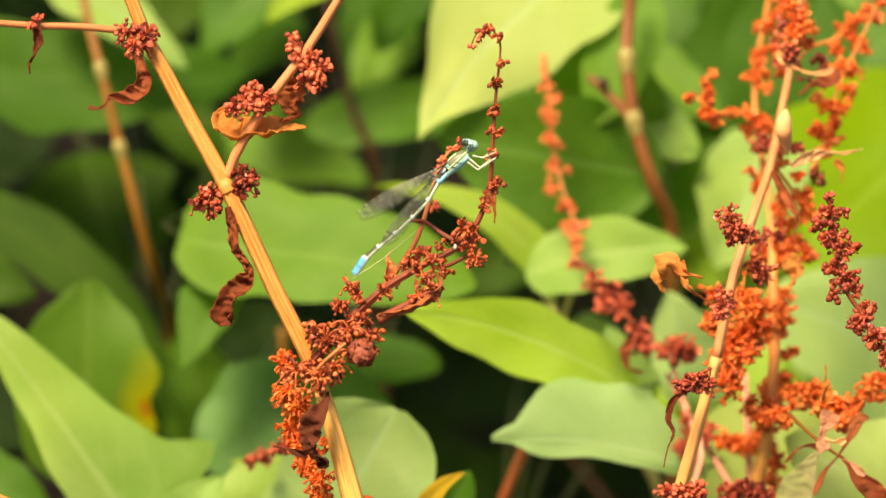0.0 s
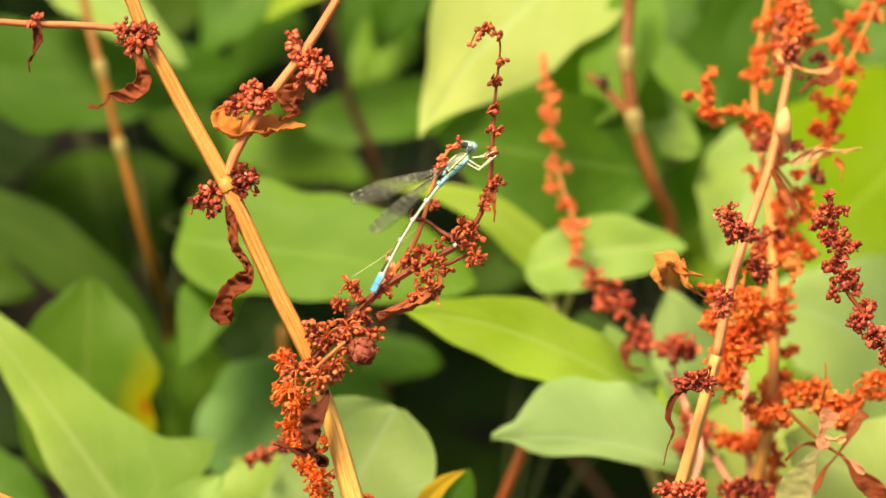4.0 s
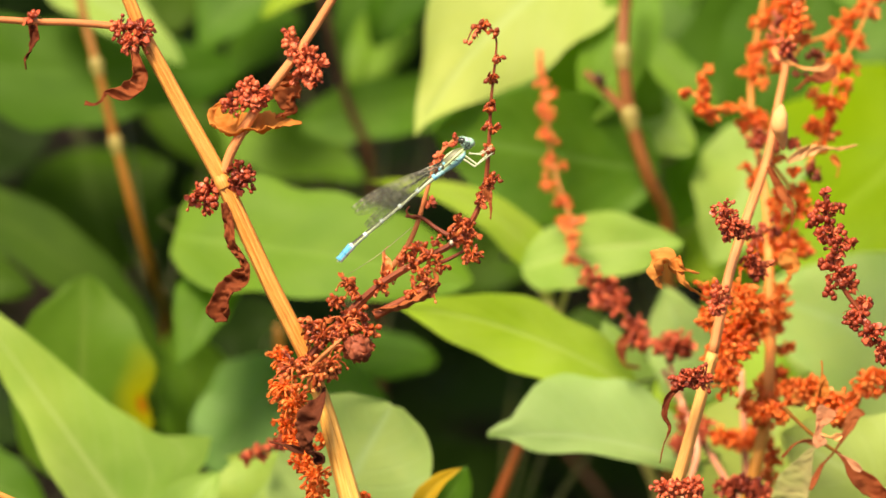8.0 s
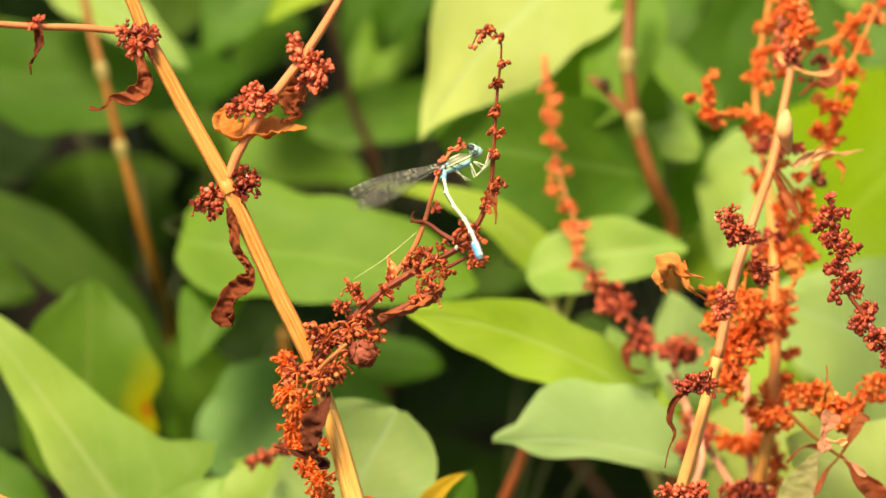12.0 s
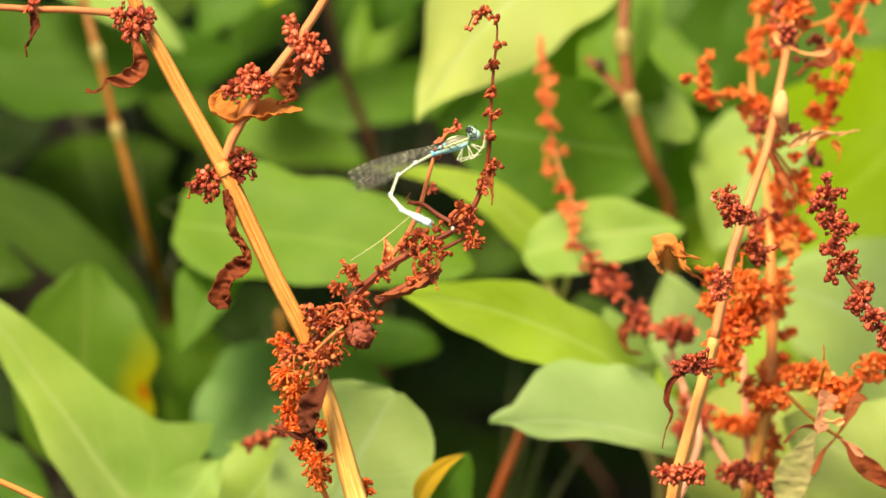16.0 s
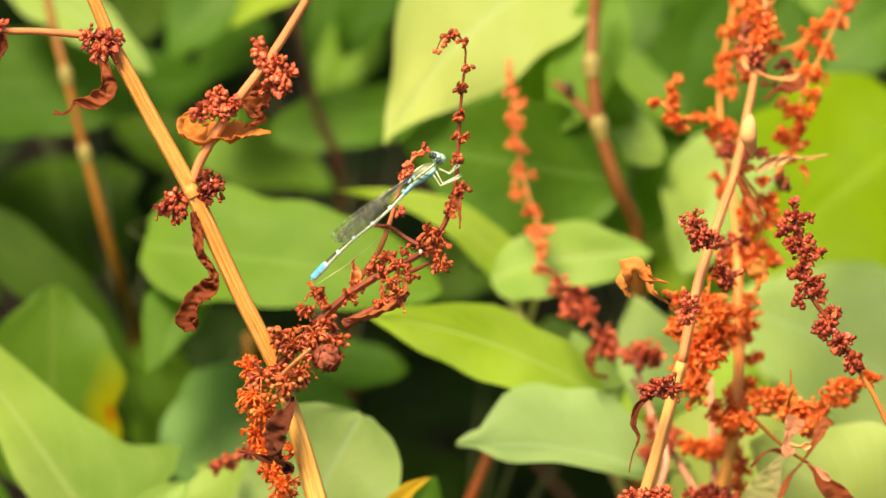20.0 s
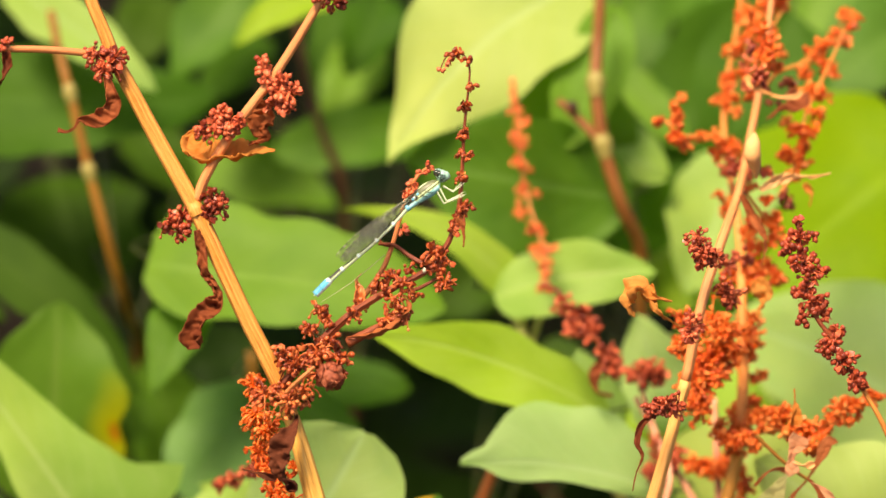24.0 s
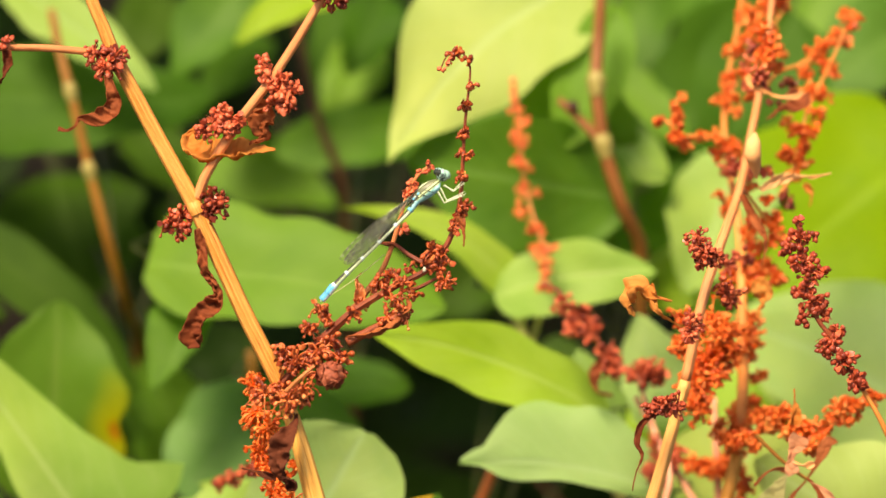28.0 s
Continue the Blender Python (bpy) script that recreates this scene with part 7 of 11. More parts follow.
    walk(abdomen[1], [
        turn(0, -2.30, 0.00, -0.46, 17, 0), turn(0.2, -2.30, 0.00, -0.28, -4, 0), turn(0.4, -2.29, 0.00, -0.53, 7, 0), turn(0.6, -2.30, 0.00, -0.38, 0, 0),
        turn(0.8, -2.29, 0.00, -0.20, -8, 0), turn(1, -2.11, -0.62, -0.95, 17, 17), turn(1.2, -2.30, 0.00, -0.35, -1, 0), turn(1.4, -2.29, 0.00, -0.15, -10, 0),
        turn(1.6, -2.30, 0.00, -0.45, 4, 0), turn(1.8, -2.30, 0.00, -0.39, 1, 0), turn(2, -2.29, 0.00, -0.55, -5, 0), turn(2.2, -2.29, 0.00, -0.14, -10, 0),
        turn(2.4, -2.30, 0.00, -0.48, 5, 0), turn(2.6, -2.29, 0.00, -0.19, -8, 0), turn(2.8, -2.29, 0.00, -0.13, -10, 0), turn(3, -2.30, 0.00, -0.31, 6, 0),
        turn(3.2, -2.29, 0.00, -0.13, -11, 0), turn(3.4, -2.29, 0.00, -0.53, 8, 0), turn(5.6, -2.30, 0.00, -0.49, 6, 0), turn(5.8, -2.30, 0.00, -0.33, -2, 0),
        turn(6, -2.30, 0.00, -0.30, -8, 0), turn(6.2, -2.29, 0.00, -0.19, -8, 0), turn(6.4, -2.28, 0.00, -0.07, -13, 0), turn(6.6, -2.29, 0.00, -0.17, -9, 0),
        turn(6.8, -2.30, 0.00, -0.41, 2, 0), turn(7, -2.27, 0.00, 0.00, -2, 0), turn(7.2, -2.30, 0.00, -0.36, -1, 0), turn(7.5, -2.30, 0.00, -0.39, 0, 0),
        turn(7.8, -2.30, 0.00, -0.40, 1, 0), turn(8, -2.28, 0.00, -0.08, -2, 0), turn(8.3, -2.30, 0.00, -0.40, 1, 0), turn(8.6, -2.30, 0.00, -0.39, 1, 0),
        turn(9, -2.27, 0.00, 0.02, 3, 0), turn(9.3, -2.30, 0.00, -0.42, 2, 0), turn(9.6, -2.30, 0.00, -0.46, 3, 0), turn(10, -2.29, 0.00, -0.54, 2, 0),
        turn(10.2, -2.28, 0.00, -0.61, 9, 0), turn(10.4, -2.25, 0.00, -0.81, 16, 0), turn(10.6, -2.22, 0.00, -0.94, 21, 0), turn(10.8, -2.17, 0.00, -1.08, 26, 0),
        turn(11, -1.50, -1.42, -1.19, 63, 43), turn(11.2, -2.01, 0.00, -1.42, 40, 0), turn(11.4, -0.58, -1.59, -1.67, 84, 49), turn(11.7, -0.69, -1.57, -1.66, 82, 48),
        turn(12, -0.94, -1.52, -1.60, 76, 46), turn(12.3, -1.22, -1.44, -1.49, 67, 43), turn(12.6, -1.46, -1.35, -1.35, 58, 40), turn(12.9, -1.64, -1.26, -1.22, 49, 37),
        turn(13.2, -1.76, -1.18, -1.13, 42, 34), turn(13.5, -1.80, -1.15, -1.09, 38, 33), turn(13.8, -1.98, -0.74, -1.18, 31, 21), turn(14, -2.16, -0.59, -0.82, 33, 16),
        turn(14.2, -1.91, -0.88, -1.20, 28, 25), turn(14.5, -2.04, -0.79, -0.98, 24, 22), turn(14.8, -2.00, -0.89, -0.97, 22, 25), turn(15, -2.16, -0.75, -0.37, 22, 21),
        turn(15.2, -2.18, -0.64, -0.65, 13, 18), turn(15.4, -2.18, -0.69, -0.42, 10, 19), turn(15.6, -2.07, -0.89, -0.71, 21, 25), turn(15.8, -2.12, -0.84, -0.48, 14, 23),
        turn(16, -2.06, -0.98, -0.33, 9, 28), turn(16.2, -1.98, -1.11, -0.33, 17, 32), turn(16.4, -2.08, -0.93, -0.45, 15, 26), turn(16.6, -2.24, -0.49, -0.34, 13, 13),
        turn(16.8, -2.27, 0.00, 0.01, 7, 0), turn(17, -2.23, 0.00, 0.17, 6, 0), turn(17.5, -2.29, 0.00, -0.57, 5, 0), turn(18, -2.29, 0.00, -0.19, -3, 0),
        turn(19, -2.30, 0.00, -0.23, 3, 0), turn(20, -2.26, 0.00, -0.75, 10, 0), turn(21, -2.24, 0.00, -0.84, 8, 0), turn(21.5, -2.28, 0.00, -0.60, 7, 0),
        turn(24, -2.30, 0.00, -0.35, 11, 0), turn(25, -2.28, 0.00, -0.60, 12, 0), turn(26, -2.17, 0.00, -1.09, 8, 0), turn(27, -2.21, 0.00, -0.97, 8, 0),
        turn(28, -2.21, 0.00, -0.97, 7, 0),
    ])
    walk(abdomen[2], [
        turn(0, -5.87, 0.00, -1.59, 4, 0), turn(0.2, -6.04, 0.00, -0.01, -8, 0), turn(0.4, -6.02, 0.00, -0.97, 9, 0), turn(0.6, -6.05, 0.00, -0.40, -1, 0),
        turn(0.8, -6.01, 0.00, 0.34, -13, 0), turn(1, -5.54, -1.73, -2.01, 13, 17), turn(1.2, -6.05, 0.00, -0.29, -3, 0), turn(1.4, -5.98, 0.00, 0.51, -16, 0),
        turn(1.6, -6.04, 0.00, -0.69, 5, 0), turn(1.8, -6.05, 0.00, -0.46, 1, 0), turn(2, -6.03, 0.00, -0.22, -21, 0), turn(2.2, -5.98, 0.00, 0.52, -16, 0),
        turn(2.4, -6.03, 0.00, -0.81, 7, 0), turn(2.6, -6.01, 0.00, 0.32, -12, 0), turn(2.8, -5.98, 0.00, 0.55, -16, 0), turn(3, -6.03, 0.00, -0.71, -2, 0),
        turn(3.2, -5.97, 0.00, 0.56, -16, 0), turn(3.4, -6.01, 0.00, -1.02, 11, 0), turn(5.6, -6.03, 0.00, -0.85, 8, 0), turn(5.8, -6.05, 0.00, -0.21, -3, 0),
        turn(6, -6.01, 0.00, 0.23, -11, 0), turn(6.2, -6.01, 0.00, 0.32, -13, 0), turn(6.4, -5.93, 0.00, 0.80, -21, 0), turn(6.6, -6.00, 0.00, 0.41, -15, 0),
        turn(6.8, -6.05, 0.00, -0.51, 1, 0), turn(7, -6.02, 0.00, 0.10, -3, 0), turn(7.2, -6.05, 0.00, -0.31, -2, 0), turn(7.5, -6.05, 0.00, -0.40, -1, 0),
        turn(7.8, -6.05, 0.00, -0.45, -0, 0), turn(8, -6.03, 0.00, 0.08, -1, 0), turn(8.3, -6.05, 0.00, -0.45, -0, 0), turn(8.6, -6.05, 0.00, -0.43, -0, 0),
        turn(9, -6.01, 0.00, -0.14, -2, 0), turn(9.3, -6.05, 0.00, -0.55, 2, 0), turn(9.6, -6.04, 0.00, -0.68, 4, 0), turn(10, -6.04, 0.00, -0.68, 3, 0),
        turn(10.2, -5.99, 0.00, -1.17, 10, 0), turn(10.4, -5.85, 0.00, -1.85, 21, 0), turn(10.6, -5.72, 0.00, -2.26, 27, 0), turn(10.8, -5.55, 0.00, -2.70, 33, 0),
        turn(11, -2.76, -3.95, -3.65, 65, 43), turn(11.2, -4.88, 0.00, -3.83, 53, 0), turn(11.4, -0.82, -4.43, -4.11, 85, 49), turn(11.7, -1.02, -4.37, -4.12, 87, 48),
        turn(12, -1.55, -4.23, -4.11, 94, 46), turn(12.3, -2.26, -4.02, -4.00, 101, 43), turn(12.6, -3.00, -3.76, -3.77, 107, 40), turn(12.9, -3.63, -3.50, -3.48, 111, 37),
        turn(13.2, -4.05, -3.28, -3.22, 115, 34), turn(13.5, -4.29, -3.19, -3.01, 118, 33), turn(13.8, -5.00, -2.05, -2.98, 103, 21), turn(14, -5.17, -1.63, -2.79, 92, 16),
        turn(14.2, -4.90, -2.45, -2.82, 73, 25), turn(14.5, -5.21, -2.21, -2.39, 71, 22), turn(14.8, -5.14, -2.48, -2.25, 78, 25), turn(15, -5.42, -2.08, -1.66, 59, 21),
        turn(15.2, -5.65, -1.79, -1.48, 53, 18), turn(15.4, -5.67, -1.93, -1.04, 63, 19), turn(15.6, -5.24, -2.49, -1.92, 49, 25), turn(15.8, -5.45, -2.33, -1.33, 17, 23),
        turn(16, -5.33, -2.73, -0.84, 16, 28), turn(16.2, -5.03, -3.09, -1.24, 24, 32), turn(16.4, -5.33, -2.59, -1.34, 16, 26), turn(16.6, -5.80, -1.35, -1.16, 14, 13),
        turn(16.8, -5.99, 0.00, -0.45, 7, 0), turn(17, -5.96, 0.00, -0.20, -4, 0), turn(17.5, -6.03, 0.00, -0.88, 3, 0), turn(18, -6.04, 0.00, 0.02, -1, 0),
        turn(19, -6.04, 0.00, -0.40, 3, 0), turn(20, -5.96, 0.00, -1.39, 4, 0), turn(21, -5.96, 0.00, -1.35, 4, 0), turn(21.5, -6.01, 0.00, -1.04, 7, 0),
        turn(24, -5.98, 0.00, -1.10, 6, 0), turn(25, -5.95, 0.00, -1.41, 5, 0), turn(26, -5.88, 0.00, -1.61, 9, 0), turn(27, -5.92, 0.00, -1.48, 6, 0),
        turn(28, -5.93, 0.00, -1.45, 7, 0),
    ])
    walk(abdomen[3], [
        turn(0, -10.02, 0.00, -1.87, -1, 0), turn(0.2, -10.15, 0.00, 0.54, -11, 0), turn(0.4, -10.11, 0.00, -1.63, 12, 0), turn(0.6, -10.20, 0.00, -0.34, -2, 0),
        turn(0.8, -10.04, 0.00, 1.30, -19, 0), turn(1, -9.40, -2.96, -2.90, 7, 17), turn(1.2, -10.20, 0.00, -0.10, -4, 0), turn(1.4, -9.97, 0.00, 1.67, -23, 0),
        turn(1.6, -10.18, 0.00, -1.04, 6, 0), turn(1.8, -10.20, 0.00, -0.53, 1, 0), turn(2, -9.90, 0.00, 1.26, -31, 0), turn(2.2, -9.97, 0.00, 1.66, -22, 0),
        turn(2.4, -10.15, 0.00, -1.33, 9, 0), turn(2.6, -10.06, 0.00, 1.21, -17, 0), turn(2.8, -9.96, 0.00, 1.72, -23, 0), turn(3, -10.18, 0.00, -0.55, -8, 0),
        turn(3.2, -9.96, 0.00, 1.73, -23, 0), turn(3.4, -10.08, 0.00, -1.82, 15, 0), turn(5.6, -10.14, 0.00, -1.42, 10, 0), turn(5.8, -10.19, 0.00, 0.02, -5, 0),
        turn(6, -10.09, 0.00, 1.00, -14, 0), turn(6.2, -10.06, 0.00, 1.23, -18, 0), turn(6.4, -9.79, 0.00, 2.32, -30, 0), turn(6.6, -10.01, 0.00, 1.46, -20, 0),
        turn(6.8, -10.20, 0.00, -0.61, 1, 0), turn(7, -10.16, 0.00, 0.33, -5, 0), turn(7.2, -10.20, 0.00, -0.14, -4, 0), turn(7.5, -10.20, 0.00, -0.32, -2, 0),
        turn(7.8, -10.20, 0.00, -0.43, -1, 0), turn(8, -10.18, 0.00, 0.17, -3, 0), turn(8.3, -10.20, 0.00, -0.45, -1, 0), turn(8.6, -10.20, 0.00, -0.41, -1, 0),
        turn(9, -10.16, 0.00, 0.03, -3, 0), turn(9.3, -10.20, 0.00, -0.66, 1, 0), turn(9.6, -10.18, 0.00, -0.94, 4, 0), turn(10, -10.18, 0.00, -0.92, 2, 0),
        turn(10.2, -10.07, 0.00, -1.92, 12, 0), turn(10.4, -9.73, 0.00, -3.32, 26, 0), turn(10.6, -9.44, 0.00, -4.12, 33, 0), turn(10.8, -9.04, 0.00, -4.95, 40, 0),
        turn(11, -4.05, -6.76, -6.42, 60, 43), turn(11.2, -7.39, 0.00, -7.14, 66, 0), turn(11.4, -1.07, -7.57, -6.81, 86, 49), turn(11.7, -1.15, -7.48, -6.88, 91, 48),
        turn(12, -1.37, -7.23, -6.97, 104, 46), turn(12.3, -1.71, -6.87, -6.97, 120, 43), turn(12.6, -2.09, -6.43, -6.82, 138, 40), turn(12.9, -2.42, -5.98, -6.58, 155, 37),
        turn(13.2, -2.62, -5.61, -6.34, 168, 34), turn(13.5, -2.64, -5.45, -6.07, 175, 33), turn(13.8, -4.12, -3.50, -6.77, 181, 21), turn(14, -5.05, -2.79, -6.78, 186, 16),
        turn(14.2, -6.01, -4.19, -6.42, 175, 25), turn(14.5, -6.49, -3.78, -6.01, 179, 22), turn(14.8, -5.92, -4.24, -5.93, 187, 25), turn(15, -7.43, -3.56, -4.98, 162, 21),
        turn(15.2, -8.01, -3.06, -4.65, 174, 18), turn(15.4, -7.43, -3.30, -4.53, 188, 19), turn(15.6, -7.73, -4.25, -4.73, 175, 25), turn(15.8, -9.09, -3.99, -2.46, 113, 23),
        turn(16, -8.86, -4.67, -1.84, 51, 28), turn(16.2, -8.26, -5.29, -2.64, 46, 32), turn(16.4, -8.91, -4.42, -2.35, 29, 26), turn(16.6, -9.72, -2.31, -2.10, 22, 13),
        turn(16.8, -10.11, 0.00, -0.99, 16, 0), turn(17, -10.10, 0.00, 0.10, 3, 0), turn(17.5, -10.17, 0.00, -1.12, 2, 0), turn(18, -10.19, 0.00, 0.09, -2, 0),
        turn(19, -10.19, 0.00, -0.59, 0, 0), turn(20, -10.10, 0.00, -1.67, 0, 0), turn(21, -10.10, 0.00, -1.63, 0, 0), turn(21.5, -10.13, 0.00, -1.52, 6, 0),
        turn(24, -10.10, 0.00, -1.53, 3, 0), turn(25, -10.08, 0.00, -1.74, 4, 0), turn(26, -9.98, 0.00, -2.28, 4, 0), turn(27, -10.05, 0.00, -1.89, 7, 0),
        turn(28, -10.05, 0.00, -1.94, 6, 0),
    ])
    walk(abdomen[4], [
        turn(0, -14.17, 0.00, -1.82, -3, 0), turn(0.2, -14.23, 0.00, 1.34, -14, 0), turn(0.4, -14.18, 0.00, -2.47, 14, 0), turn(0.6, -14.35, 0.00, -0.22, -3, 0),
        turn(0.8, -13.97, 0.00, 2.65, -24, 0), turn(1, -13.33, -4.19, -3.41, 13, 17), turn(1.2, -14.33, 0.00, 0.19, -6, 0), turn(1.4, -13.80, 0.00, 3.27, -29, 0),
        turn(1.6, -14.30, 0.00, -1.47, 7, 0), turn(1.8, -14.35, 0.00, -0.57, 0, 0), turn(2, -13.47, 0.00, 3.38, -32, 0), turn(2.2, -13.82, 0.00, 3.22, -28, 0),
        turn(2.4, -14.24, 0.00, -2.00, 11, 0), turn(2.6, -14.03, 0.00, 2.44, -22, 0), turn(2.8, -13.79, 0.00, 3.32, -28, 0), turn(3, -14.29, 0.00, 0.02, -12, 0),
        turn(3.2, -13.79, 0.00, 3.33, -29, 0), turn(3.4, -14.10, 0.00, -2.88, 18, 0), turn(5.6, -14.22, 0.00, -2.16, 13, 0), turn(5.8, -14.33, 0.00, 0.38, -6, 0),
        turn(6, -14.12, 0.00, 1.98, -16, 0), turn(6.2, -14.01, 0.00, 2.49, -23, 0), turn(6.4, -13.40, 0.00, 4.37, -37, 0), turn(6.6, -13.90, 0.00, 2.91, -26, 0),
        turn(6.8, -14.35, 0.00, -0.69, 1, 0), turn(7, -14.30, 0.00, 0.69, -6, 0), turn(7.2, -14.34, 0.00, 0.15, -6, 0), turn(7.5, -14.35, 0.00, -0.16, -3, 0),
        turn(7.8, -14.35, 0.00, -0.34, -2, 0), turn(8, -14.32, 0.00, 0.39, -3, 0), turn(8.3, -14.35, 0.00, -0.37, -2, 0), turn(8.6, -14.35, 0.00, -0.32, -2, 0),
        turn(9, -14.30, 0.00, 0.25, -1, 0), turn(9.3, -14.34, 0.00, -0.76, 1, 0), turn(9.6, -14.32, 0.00, -1.24, 4, 0), turn(10, -14.33, 0.00, -1.04, 2, 0),
        turn(10.2, -14.13, 0.00, -2.80, 14, 0), turn(10.4, -13.48, 0.00, -5.11, 30, 0), turn(10.6, -12.93, 0.00, -6.36, 38, 0), turn(10.8, -12.19, 0.00, -7.65, 48, 0),
        turn(11, -5.59, -9.57, -9.06, 50, 43), turn(11.2, -9.05, 0.00, -10.94, 79, 0, -10), turn(11.4, -1.26, -10.71, -9.52, 70, 49), turn(11.7, -1.11, -10.58, -9.63, 76, 48, -7),
        turn(12, -0.70, -10.24, -9.76, 90, 46, -22), turn(12.3, -0.19, -9.72, -9.57, 108, 43, -44), turn(12.6, 0.27, -9.10, -8.95, 128, 40, -66), turn(12.9, 0.60, -8.46, -7.99, 146, 37, -80),
        turn(13.2, 0.74, -7.94, -7.04, 159, 34, -80), turn(13.5, 0.82, -7.72, -6.37, 163, 33, -80), turn(13.8, -0.23, -4.96, -6.69, 169, 21, -80), turn(14, -1.08, -3.95, -6.37, 174, 16, -80),
        turn(14.2, -2.25, -5.93, -6.73, 170, 25, -80), turn(14.5, -2.65, -5.35, -6.06, 171, 22, -80), turn(14.8, -2.19, -6.00, -5.48, 174, 25, -80), turn(15, -3.73, -5.03, -6.15, 177, 21, -80),
        turn(15.2, -4.08, -4.33, -5.05, 171, 18, -80), turn(15.4, -3.55, -4.67, -3.98, 179, 19, -80), turn(15.6, -3.98, -6.01, -5.07, 177, 25, -80), turn(15.8, -7.61, -5.64, -5.97, 166, 23, -80),
        turn(16, -11.16, -6.61, -4.70, 109, 28, -45), turn(16.2, -10.71, -7.48, -5.18, 59, 32), turn(16.4, -12.17, -6.25, -4.15, 34, 26), turn(16.6, -13.47, -3.27, -3.61, 25, 13),
        turn(16.8, -14.10, 0.00, -2.12, 19, 0), turn(17, -14.25, 0.00, -0.15, 13, 0), turn(17.5, -14.32, 0.00, -1.24, 0, 0), turn(18, -14.33, 0.00, 0.23, -0, 0),
        turn(19, -14.34, 0.00, -0.61, 0, 0), turn(20, -14.25, 0.00, -1.71, 5, 0), turn(21, -14.25, 0.00, -1.66, -1, 0), turn(21.5, -14.26, 0.00, -1.98, 6, 0),
        turn(24, -14.25, 0.00, -1.75, 2, 0), turn(25, -14.23, 0.00, -2.01, 5, 0), turn(26, -14.11, 0.00, -2.59, 7, 0), turn(27, -14.17, 0.00, -2.40, 7, 0),
        turn(28, -14.18, 0.00, -2.37, 6, 0),
    ])
